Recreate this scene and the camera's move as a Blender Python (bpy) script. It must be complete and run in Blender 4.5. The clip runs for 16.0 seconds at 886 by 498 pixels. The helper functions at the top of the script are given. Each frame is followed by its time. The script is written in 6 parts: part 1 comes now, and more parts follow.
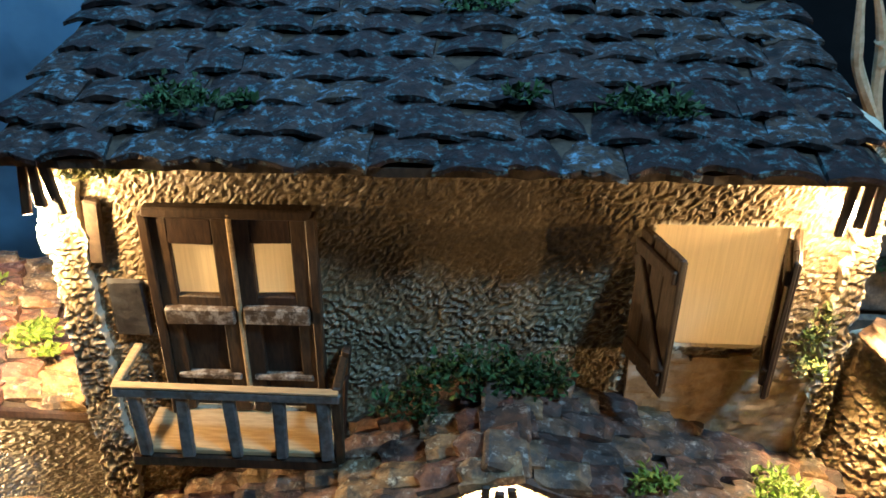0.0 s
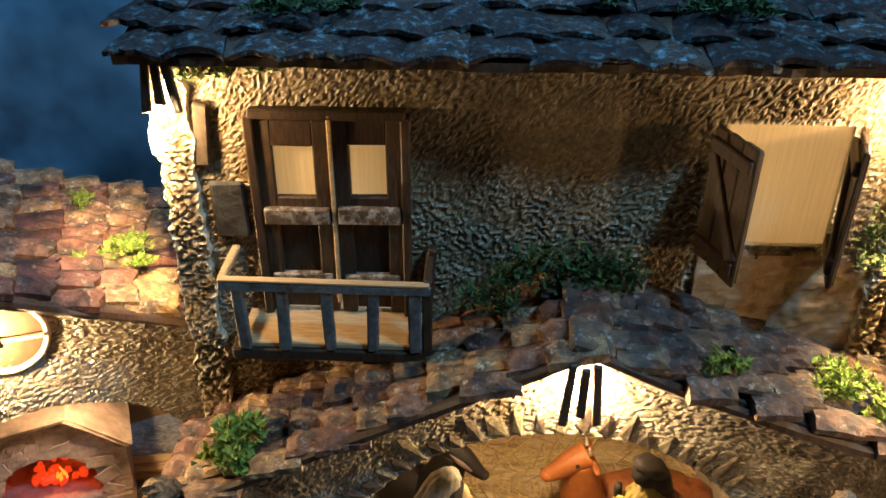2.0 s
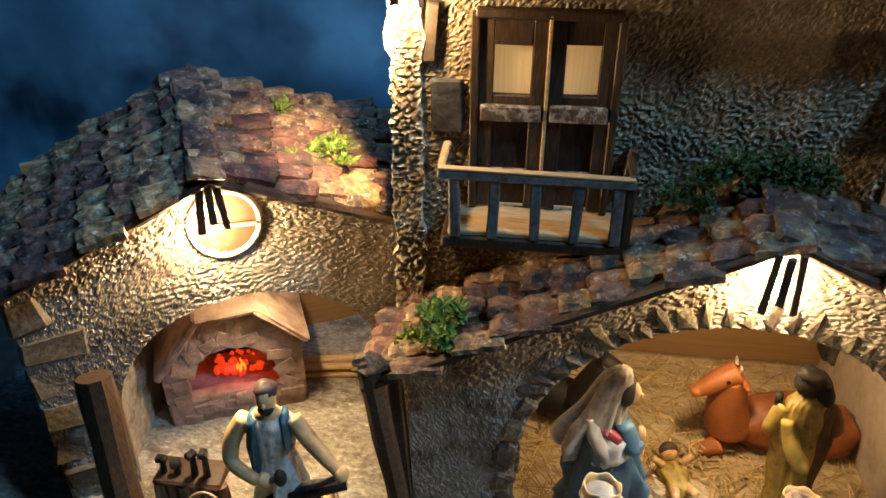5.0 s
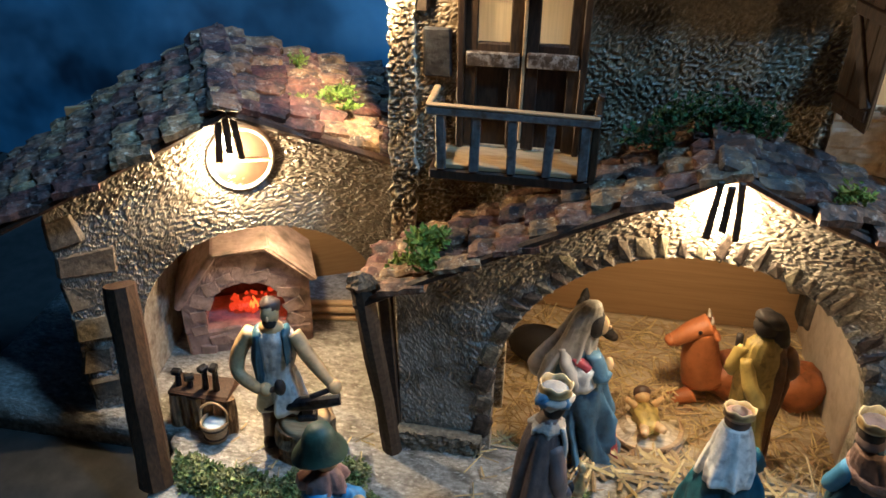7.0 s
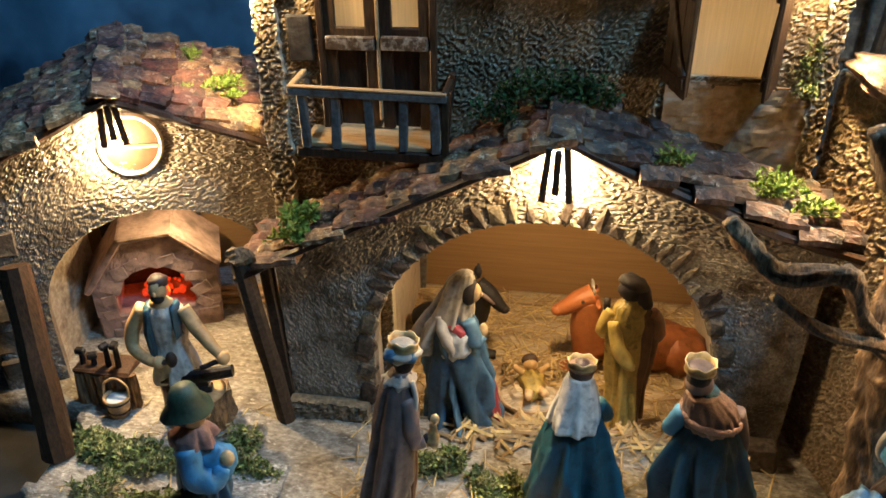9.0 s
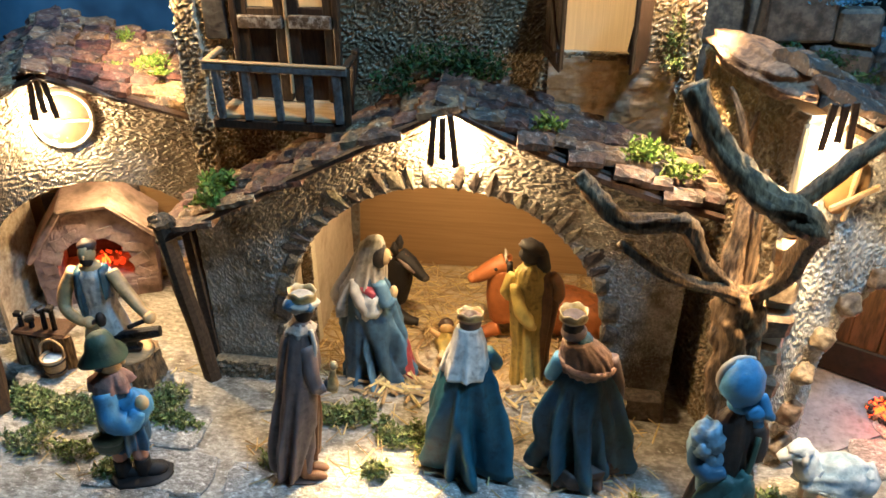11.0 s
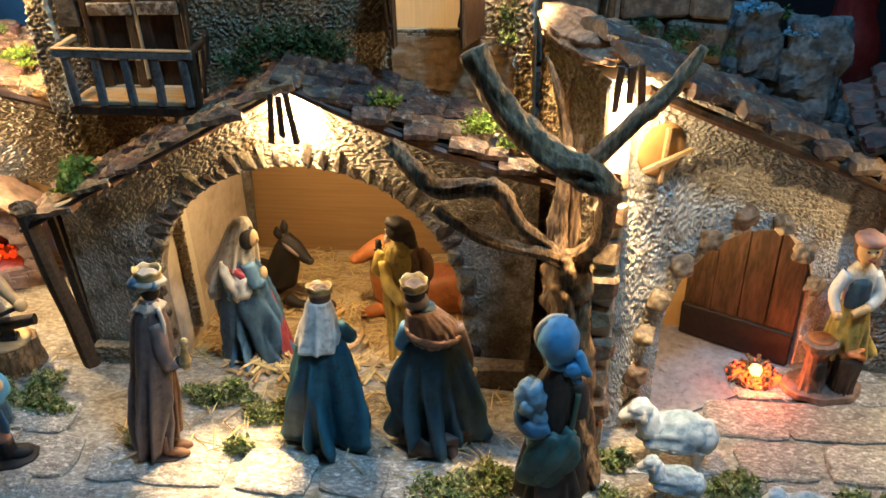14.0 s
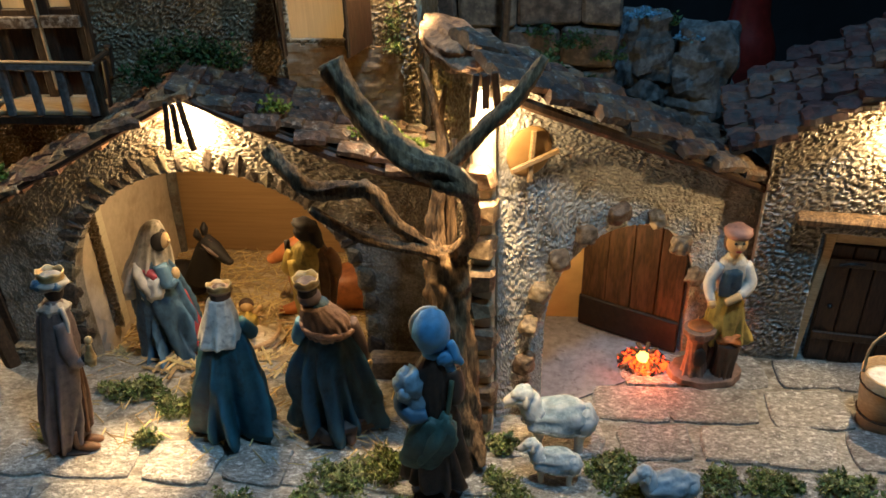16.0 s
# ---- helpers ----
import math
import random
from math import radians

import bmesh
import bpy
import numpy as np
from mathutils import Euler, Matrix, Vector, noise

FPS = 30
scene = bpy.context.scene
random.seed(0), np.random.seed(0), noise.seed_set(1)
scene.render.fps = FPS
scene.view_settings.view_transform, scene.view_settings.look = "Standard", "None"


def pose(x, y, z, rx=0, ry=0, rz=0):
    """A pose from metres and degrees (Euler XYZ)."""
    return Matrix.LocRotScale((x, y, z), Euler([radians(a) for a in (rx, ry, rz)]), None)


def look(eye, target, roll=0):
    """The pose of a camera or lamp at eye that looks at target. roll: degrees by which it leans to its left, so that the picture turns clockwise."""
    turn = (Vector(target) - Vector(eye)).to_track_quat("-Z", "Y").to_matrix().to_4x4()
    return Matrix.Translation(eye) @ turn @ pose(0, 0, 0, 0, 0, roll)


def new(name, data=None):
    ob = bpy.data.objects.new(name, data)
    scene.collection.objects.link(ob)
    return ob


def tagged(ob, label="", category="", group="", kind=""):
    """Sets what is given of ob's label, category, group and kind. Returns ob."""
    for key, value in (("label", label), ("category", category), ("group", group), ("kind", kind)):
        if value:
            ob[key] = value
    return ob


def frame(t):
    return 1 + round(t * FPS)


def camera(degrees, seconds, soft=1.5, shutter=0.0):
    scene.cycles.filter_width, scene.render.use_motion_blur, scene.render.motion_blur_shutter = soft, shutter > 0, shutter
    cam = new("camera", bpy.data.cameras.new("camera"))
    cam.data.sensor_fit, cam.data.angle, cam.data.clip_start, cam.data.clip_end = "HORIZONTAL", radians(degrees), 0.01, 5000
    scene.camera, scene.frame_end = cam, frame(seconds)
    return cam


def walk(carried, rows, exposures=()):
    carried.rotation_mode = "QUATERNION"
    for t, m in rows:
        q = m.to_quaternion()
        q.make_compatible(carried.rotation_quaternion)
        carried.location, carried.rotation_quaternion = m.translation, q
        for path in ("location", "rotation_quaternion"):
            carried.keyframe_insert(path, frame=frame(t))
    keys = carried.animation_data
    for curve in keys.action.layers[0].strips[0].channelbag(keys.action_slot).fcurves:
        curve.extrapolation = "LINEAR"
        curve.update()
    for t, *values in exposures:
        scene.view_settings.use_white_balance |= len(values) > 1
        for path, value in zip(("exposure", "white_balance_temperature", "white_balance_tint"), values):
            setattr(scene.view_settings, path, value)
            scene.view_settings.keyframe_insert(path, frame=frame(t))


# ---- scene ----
cam = camera(56.0, 16.0, soft=1.6)
PATH = [
    (0, (0.0451, 0.2233, 0.5392), (-0.0030, 1.9591, -0.4532), 0.69),
    (0.5, (0.0392, 0.2117, 0.5288), (-0.0031, 1.9438, -0.4703), 0.42),
    (1, (0.0327, 0.1982, 0.5259), (-0.0128, 1.9220, -0.4872), 0.30),
    (1.5, (0.0170, 0.1871, 0.5198), (-0.0271, 1.9060, -0.5017), 0.30),
    (2, (0.0051, 0.1776, 0.5176), (-0.0507, 1.8883, -0.5169), 0.38),
    (2.5, (-0.0120, 0.1664, 0.5139), (-0.0869, 1.8659, -0.5379), 0.44),
    (3, (-0.0185, 0.1579, 0.5131), (-0.1258, 1.8488, -0.5494), 0.22),
    (3.5, (-0.0299, 0.1501, 0.5109), (-0.1817, 1.8273, -0.5680), -0.11),
    (4, (-0.0434, 0.1413, 0.5060), (-0.2164, 1.8134, -0.5775), 0.11),
    (4.5, (-0.0629, 0.1327, 0.4975), (-0.2506, 1.7979, -0.5944), 0.17),
    (4.7, (-0.0707, 0.1284, 0.4988), (-0.2627, 1.7927, -0.5934), 0.09),
    (6.8, (-0.0427, 0.0470, 0.4801), (-0.3290, 1.7188, -0.5795), 0.82),
    (7, (-0.0275, 0.0427, 0.4819), (-0.3142, 1.7174, -0.5730), 0.77),
    (7.5, (0.0064, 0.0246, 0.4841), (-0.2861, 1.7062, -0.5584), 0.48),
    (8, (0.0290, 0.0172, 0.4853), (-0.2708, 1.7018, -0.5503), -0.14),
    (8.5, (0.0473, 0.0181, 0.4814), (-0.2532, 1.7058, -0.5490), -0.55),
    (9, (0.0703, 0.0125, 0.4788), (-0.2102, 1.6998, -0.5576), -0.67),
    (11.3, (0.1542, -0.0376, 0.4771), (-0.1024, 1.6580, -0.5520), -0.41),
    (11.5, (0.1612, -0.0385, 0.4808), (-0.0977, 1.6550, -0.5510), -0.56),
    (12, (0.1803, -0.0385, 0.4781), (-0.0778, 1.6599, -0.5461), -0.48),
    (12.5, (0.2002, -0.0344, 0.4753), (-0.0586, 1.6637, -0.5492), -0.87),
    (13, (0.2149, -0.0382, 0.4755), (-0.0438, 1.6619, -0.5457), -1.29),
    (13.5, (0.2308, -0.0389, 0.4736), (-0.0223, 1.6609, -0.5497), -1.56),
    (14, (0.2480, -0.0433, 0.4654), (0.0238, 1.6584, -0.5612), -1.59),
    (14.5, (0.2573, -0.0612, 0.4686), (0.0517, 1.6398, -0.5630), -1.31),
    (15, (0.2798, -0.0732, 0.4713), (0.0736, 1.6296, -0.5573), -1.28),
    (15.5, (0.3010, -0.0707, 0.4757), (0.1085, 1.6335, -0.5531), -1.29),
    (16, (0.3185, -0.0674, 0.4806), (0.1441, 1.6389, -0.5481), -1.67),
]
EXPOSURES = [(0, 0.45, 6500, 10), (1, 0.2, 6500, 10), (2, 0.1, 6500, 10), (4.7, 0.0, 6300, 10), (6.8, 0.0, 5400, 10), (7.5, -0.02, 5600, 10), (9, 0.0, 6200, 10), (11.3, 0.5, 6100, 10), (13.2, 0.52, 6200, 10), (14.5, -0.06, 6500, 10), (15.3, -0.31, 6600, 10), (16, -0.4, 6600, 10)]
walk(cam, [(t, look(eye, target, roll)) for t, eye, target, roll in PATH], EXPOSURES)

# ---- light ----
scene.view_settings.exposure = 0.0
world = bpy.data.worlds.new("room_dark")
scene.world = world
world.use_nodes = True
world.node_tree.nodes["Background"].inputs[0].default_value = (0.05, 0.08, 0.12, 1)
world.node_tree.nodes["Background"].inputs[1].default_value = 0.012
CM = 0.01


def lamp(name, kind, place, watts, colour, size=0.3, target=None, size_y=None):
    """A lamp at a place in centimetres."""
    data = bpy.data.lights.new(name, kind)
    data.energy, data.color = watts, colour
    if kind == "AREA":
        data.size = size * CM
        if size_y:
            data.shape, data.size_y = "RECTANGLE", size_y * CM
    else:
        data.shadow_soft_size = size * CM
    ob = new(name, data)
    eye = Vector(place) * CM
    ob.matrix_world = look(eye, Vector(target) * CM) if target else Matrix.Translation(eye)
    return ob


WARM, ICE, EMBER = (1.0, 0.69, 0.34), (0.30, 0.64, 1.0), (1.0, 0.10, 0.02)
# each small bulb throws light all round and a stronger beam downwards: place, watts, beam watts, aim of the beam
LEDS = {
    "led_gable": ((6.5, 50.7, 23.6), 1.3, 14.0, (2.5, 38.9, 0)),
    "led_forge": ((-27.4, 55.0, 21.4), 1.7, 2.6, (-24.6, 50.0, 4)),
    "led_corner_west": ((-14.9, 55.0, 36.2), 0.65, 6.0, (-20.0, 61.5, 25)),
    "led_corner_east": ((22.3, 55.3, 36.4), 0.5, 9.0, (24.6, 50.8, 20)),
    "led_porch": ((30.0, 43.0, 27.4), 0.55, 4.2, (29.7, 44.0, 8)),
    "led_east_house": ((60.6, 52.4, 22.6), 0.95, 2.0, (55.5, 45.5, 0)),
}
for key, (place, watts, beam, aim) in LEDS.items():
    lamp(key, "POINT", place, watts, WARM, 0.35)
    spot = lamp(key + "_beam", "SPOT", place, beam, WARM, 0.35, aim)
    spot.data.spot_size, spot.data.spot_blend = radians(30 if key == "led_gable" else 54), 1.0
lamp("oven_glow", "POINT", (-30.6, 62.6, 4.6), 0.03, EMBER, 0.5)
lamp("campfire_glow", "POINT", (43.3, 51.6, 1.9), 0.22, (1.0, 0.16, 0.04), 0.5)
lamp("stable_led", "POINT", (6.6, 58.5, 17.4), 1.35, WARM, 1.2)
lamp("forge_led", "POINT", (-24.8, 60.5, 15.0), 0.65, WARM, 0.4)
lamp("cottage_led", "POINT", (36.6, 53.0, 13.6), 0.45, WARM, 0.4)
lamp("house_led_window", "POINT", (16.4, 66.0, 32.5), 0.42, (1.0, 0.86, 0.64), 0.5)
lamp("house_led_door", "POINT", (-7, 63.0, 32.5), 0.22, (1.0, 0.86, 0.64), 0.5)
lamp("sky_lamp", "AREA", (-8, 74, 112), 5.2, (0.24, 0.58, 1.0), 30, (-12, 92, 10), 30)
lamp("room_strip", "AREA", (54, 17, 118), 8.0, ICE, 11, (10, 50, 16), 9)


# ---- materials ----
def surface(name, a, b, scale=300.0, rough=0.7, bump=0.35, depth=0.0006, dirt=None, dirt_scale=60.0, dirt_at=0.55,
            rand=0.0, metal=0.0, spec=0.4, wear=None, wear_at=0.62, stretch=(1, 1, 1), island=False, peaks=None, peaks_at=0.53):
    """A matt surface of two colours in a fine grain, with larger stains, pale wear, a paler colour on its high spots
    and a bump.
    """
    m = bpy.data.materials.new(name)
    m.use_nodes = True
    nt = m.node_tree
    n, li = nt.nodes, nt.links
    bsdf = n["Principled BSDF"]
    geo = n.new("ShaderNodeNewGeometry")
    mp = n.new("ShaderNodeMapping")
    mp.inputs["Scale"].default_value = stretch
    li.new(geo.outputs["Position"], mp.inputs["Vector"])

    def tex(s, detail=5.0, r=0.6):
        t = n.new("ShaderNodeTexNoise")
        t.inputs["Scale"].default_value, t.inputs["Detail"].default_value, t.inputs["Roughness"].default_value = s, detail, r
        li.new(mp.outputs[0], t.inputs["Vector"])
        return t

    def mix(fac, x, y):
        k = n.new("ShaderNodeMix")
        k.data_type = "RGBA"
        for socket, value in ((k.inputs[0], fac), (k.inputs[6], x), (k.inputs[7], y)):
            if isinstance(value, (int, float)):
                socket.default_value = value
            elif isinstance(value, tuple):
                socket.default_value = (*value, 1)
            else:
                li.new(value, socket)
        return k.outputs[2]

    def ramp(src, lo, hi):
        k = n.new("ShaderNodeMapRange")
        k.inputs["From Min"].default_value, k.inputs["From Max"].default_value = lo, hi
        li.new(src, k.inputs["Value"])
        return k.outputs[0]

    fine = tex(scale)
    col = mix(ramp(fine.outputs["Fac"], 0.35, 0.65), a, b)
    if dirt:
        col = mix(ramp(tex(dirt_scale, 4).outputs["Fac"], dirt_at - 0.08, dirt_at + 0.1), col, dirt)
    if wear:
        col = mix(ramp(tex(scale * 0.8, 8, 0.75).outputs["Fac"], wear_at - 0.05, wear_at + 0.08), col, wear)
    if peaks:
        col = mix(ramp(geo.outputs["Pointiness"], peaks_at - 0.02, peaks_at + 0.06), col, peaks)
    if rand or island:
        hsv = n.new("ShaderNodeHueSaturation")
        src = geo.outputs["Random Per Island"] if island else n.new("ShaderNodeObjectInfo").outputs["Random"]
        k = n.new("ShaderNodeMapRange")
        k.inputs["To Min"].default_value, k.inputs["To Max"].default_value = 1 - rand, 1 + rand
        li.new(src, k.inputs["Value"])
        li.new(k.outputs[0], hsv.inputs["Value"])
        k2 = n.new("ShaderNodeMapRange")
        k2.inputs["To Min"].default_value, k2.inputs["To Max"].default_value = 0.5 - rand * 0.05, 0.5 + rand * 0.05
        li.new(src, k2.inputs["Value"])
        li.new(k2.outputs[0], hsv.inputs["Hue"])
        li.new(col, hsv.inputs["Color"])
        col = hsv.outputs[0]
    li.new(col, bsdf.inputs["Base Color"])
    bsdf.inputs["Roughness"].default_value, bsdf.inputs["Metallic"].default_value = rough, metal
    bsdf.inputs["Specular IOR Level"].default_value = spec
    li.new(ramp(tex(scale * 0.5).outputs["Fac"], 0.0, 1.0), bsdf.inputs["Roughness"])
    k = n.new("ShaderNodeMapRange")
    k.inputs["To Min"].default_value, k.inputs["To Max"].default_value = rough - 0.15, rough + 0.15
    li.new(tex(scale * 0.4).outputs["Fac"], k.inputs["Value"])
    li.new(k.outputs[0], bsdf.inputs["Roughness"])
    if bump:
        bp = n.new("ShaderNodeBump")
        bp.inputs["Strength"].default_value, bp.inputs["Distance"].default_value = bump, depth
        li.new(tex(scale, 7, 0.65).outputs["Fac"], bp.inputs["Height"])
        li.new(bp.outputs[0], bsdf.inputs["Normal"])
    return m


def glow(name, colour, strength):
    m = bpy.data.materials.new(name)
    m.use_nodes = True
    bsdf = m.node_tree.nodes["Principled BSDF"]
    bsdf.inputs["Base Color"].default_value = (0.05, 0.04, 0.03, 1)
    bsdf.inputs["Emission Color"].default_value = (*colour, 1)
    bsdf.inputs["Emission Strength"].default_value = strength
    return m


STUCCO = surface("house_stucco", (0.13, 0.085, 0.042), (0.28, 0.20, 0.11), 500, 0.36, 0.8, 0.0008, (0.10, 0.07, 0.04), 32, 0.55, peaks=(0.60, 0.53, 0.40), spec=0.6)
STUCCO_GREY = surface("stable_stucco", (0.18, 0.15, 0.115), (0.38, 0.34, 0.285), 500, 0.42, 0.6, 0.0005, (0.10, 0.07, 0.04), 45, 0.55, peaks=(0.52, 0.47, 0.40), spec=0.6)
STUCCO_DARK = surface("forge_stucco", (0.10, 0.082, 0.06), (0.24, 0.205, 0.16), 500, 0.38, 0.6, 0.0005, (0.06, 0.045, 0.03), 40, 0.58, peaks=(0.60, 0.56, 0.49), spec=0.7)
# near-white peaks put the bright highlights of the flakes into the colour
STUCCO_PALE = surface("east_stucco", (0.40, 0.37, 0.32), (0.66, 0.63, 0.58), 500, 0.42, 0.6, 0.0005, (0.20, 0.15, 0.10), 40, 0.6, peaks=(0.80, 0.78, 0.74), spec=0.6)
# blue flecks: worn paint, with the cool highlights on the tiles put into its colour
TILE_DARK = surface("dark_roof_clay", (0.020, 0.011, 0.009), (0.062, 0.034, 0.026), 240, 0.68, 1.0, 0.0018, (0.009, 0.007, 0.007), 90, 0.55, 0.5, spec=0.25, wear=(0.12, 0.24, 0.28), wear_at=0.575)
TILE = surface("worn_terracotta", (0.13, 0.056, 0.032), (0.30, 0.155, 0.09), 220, 0.6, 1.0, 0.0014, (0.04, 0.024, 0.018), 80, 0.52, 0.6, wear=(0.52, 0.42, 0.32), wear_at=0.60)
TILE_SLAB = surface("worn_terracotta_slab", (0.070, 0.036, 0.022), (0.17, 0.095, 0.06), 220, 0.6, 1.0, 0.0012, (0.05, 0.04, 0.036), 80, 0.51, 0.5, wear=(0.36, 0.32, 0.28), wear_at=0.60)
TILE_OLD = surface("sooty_roof_clay", (0.045, 0.018, 0.013), (0.12, 0.050, 0.036), 220, 0.65, 0.8, 0.0009, (0.04, 0.035, 0.035), 80, 0.53, 0.5, wear=(0.13, 0.12, 0.12), wear_at=0.64)
BOARD = surface("dark_board", (0.035, 0.022, 0.013), (0.07, 0.045, 0.028), 300, 0.8, 0.5, 0.0005)
WOOD = surface("dark_stained_wood", (0.030, 0.016, 0.009), (0.075, 0.040, 0.022), 200, 0.5, 0.6, 0.0005, rand=0.2, stretch=(3, 3, 0.5), wear=(0.20, 0.12, 0.07), wear_at=0.68)
WOOD_GREY = surface("grey_painted_wood", (0.10, 0.095, 0.09), (0.19, 0.18, 0.17), 260, 0.55, 0.5, 0.0004, (0.08, 0.05, 0.03), 90, 0.58, rand=0.15)
PLASTER_TAN = surface("tan_plaster", (0.24, 0.14, 0.065), (0.36, 0.22, 0.11), 200, 0.6, 0.5, 0.0006, (0.40, 0.31, 0.22), 40, 0.55)
WOOD_LIGHT = surface("pale_wood", (0.42, 0.27, 0.13), (0.58, 0.40, 0.22), 220, 0.6, 0.3, 0.0003, stretch=(0.4, 3, 3))
BARK = surface("driftwood_bark", (0.085, 0.048, 0.024), (0.33, 0.205, 0.105), 190, 0.6, 0.8, 0.0015, (0.055, 0.033, 0.018), 70, 0.57, stretch=(2.4, 2.4, 0.35))
STONE = surface("voussoir_stone", (0.075, 0.06, 0.045), (0.25, 0.20, 0.145), 260, 0.65, 0.9, 0.0009, (0.13, 0.10, 0.07), 90, 0.55, 0.3)
PAVER = surface("paving_stone", (0.20, 0.18, 0.155), (0.47, 0.44, 0.40), 300, 0.42, 1.0, 0.0034, (0.11, 0.095, 0.08), 120, 0.57, 0.25, stretch=(0.8, 1.35, 1), wear=(0.84, 0.82, 0.78), wear_at=0.55)
EARTH = surface("plaster_ground", (0.22, 0.195, 0.16), (0.50, 0.46, 0.40), 230, 0.55, 1.0, 0.0022, (0.13, 0.11, 0.08), 45, 0.56, stretch=(0.8, 1.25, 1), wear=(0.80, 0.77, 0.71), wear_at=0.6)
STRAW_FLOOR = surface("straw_floor", (0.46, 0.36, 0.22), (0.66, 0.54, 0.36), 260, 0.75, 0.5, 0.0008, (0.30, 0.21, 0.11), 60, 0.57, stretch=(0.4, 2.0, 1))
CARD = surface("brown_card", (0.30, 0.175, 0.075), (0.36, 0.215, 0.095), 60, 0.75, 0.1, 0.0002, stretch=(0.2, 1, 6))
CLOTH_PANE = surface("woven_pane", (0.50, 0.40, 0.27), (0.74, 0.61, 0.43), 260, 0.9, 0.5, 0.0006, stretch=(4, 1, 0.1), spec=0.1)
nt = CLOTH_PANE.node_tree
tr, ms = nt.nodes.new("ShaderNodeBsdfTranslucent"), nt.nodes.new("ShaderNodeMixShader")
tr.inputs["Color"].default_value = (0.85, 0.70, 0.48, 1)
ms.inputs[0].default_value = 0.6
nt.links.new(nt.nodes["Principled BSDF"].outputs[0], ms.inputs[1])
nt.links.new(tr.outputs[0], ms.inputs[2])
nt.links.new(ms.outputs[0], nt.nodes["Material Output"].inputs["Surface"])
MOSS = surface("moss", (0.06, 0.10, 0.022), (0.28, 0.32, 0.11), 300, 0.7, 0.0, dirt=(0.36, 0.33, 0.16), dirt_scale=90.0, dirt_at=0.56, rand=0.5, island=True)
MOSS_DARK = surface("dark_moss", (0.018, 0.05, 0.014), (0.05, 0.10, 0.03), 300, 0.7, 0.0, rand=0.5, island=True)
# moss for the roofs near lamps, with their light put into its yellow-green
MOSS_LIT = surface("lit_moss", (0.10, 0.17, 0.022), (0.26, 0.34, 0.065), 300, 0.7, 0.0, rand=0.5, island=True)
MOSS_BLUE = surface("blue_moss", (0.05, 0.16, 0.24), (0.14, 0.34, 0.46), 300, 0.7, 0.0, rand=0.4, island=True)
STRAW = surface("straw", (0.48, 0.34, 0.15), (0.66, 0.50, 0.26), 200, 0.6, 0.0, rand=0.3, island=True)
OVEN = surface("oven_stone", (0.30, 0.20, 0.165), (0.46, 0.32, 0.265), 240, 0.7, 0.8, 0.001, (0.17, 0.12, 0.095), 60, 0.57, rand=0.12)
ROCK = surface("cork_rock", (0.020, 0.016, 0.014), (0.055, 0.047, 0.042), 160, 0.7, 1.0, 0.002, (0.085, 0.085, 0.085), 50, 0.60, rand=0.25)
STONE_PALE = surface("pale_stone", (0.34, 0.27, 0.19), (0.52, 0.44, 0.34), 240, 0.65, 0.6, 0.0006, (0.22, 0.16, 0.11), 80, 0.56, 0.2)
IRON = surface("black_iron", (0.02, 0.02, 0.022), (0.05, 0.05, 0.055), 300, 0.35, 0.2, 0.0003, metal=0.7)
AMBER = surface("amber_card", (0.46, 0.27, 0.10), (0.54, 0.33, 0.13), 60, 0.75, 0.1, 0.0002)
ASHEN = surface("ashen_floor", (0.20, 0.19, 0.21), (0.30, 0.29, 0.32), 160, 0.7, 0.4, 0.0006, (0.10, 0.09, 0.09), 130, 0.66)
EMBERS = glow("embers", (1.0, 0.05, 0.006), 6.0)
OVEN_EMBERS = glow("oven_embers", (1.0, 0.05, 0.006), 0.8)
FLAME = glow("flame", (1.0, 0.09, 0.008), 4.5)
FIRE_CORE = glow("fire_core", (1.0, 0.46, 0.08), 8.0)
OVEN_BLACK = surface("soot", (0.02, 0.016, 0.014), (0.05, 0.035, 0.03), 200, 0.85, 0.4, 0.0006)
BULB = glow("led_bulb", (1.0, 0.80, 0.50), 25.0)
SKY = surface("blue_cloth", (0.08, 0.22, 0.36), (0.16, 0.36, 0.54), 6, 0.9, 0.1, 0.002, (0.02, 0.05, 0.09), 4, 0.55)
ROOM = surface("dark_room", (0.03, 0.03, 0.032), (0.045, 0.045, 0.05), 8, 0.9, 0.1, 0.002)
TABLE = surface("table_cloth", (0.035, 0.035, 0.03), (0.055, 0.05, 0.045), 60, 0.85, 0.2, 0.001)

# ---- building kit: all lengths in centimetres ----
WORLD = {}


def attach(ob, parent):
    ob.parent = parent
    ob.matrix_parent_inverse = WORLD.get(parent.name, Matrix()).inverted()
    return ob


def thing(name, label, category, base, group="", kind=""):
    e = new(name)
    e.empty_display_size = 0.01
    e.location = Vector(base) * CM
    WORLD[e.name] = Matrix.Translation(Vector(base) * CM)
    return tagged(e, label, category, group, kind)


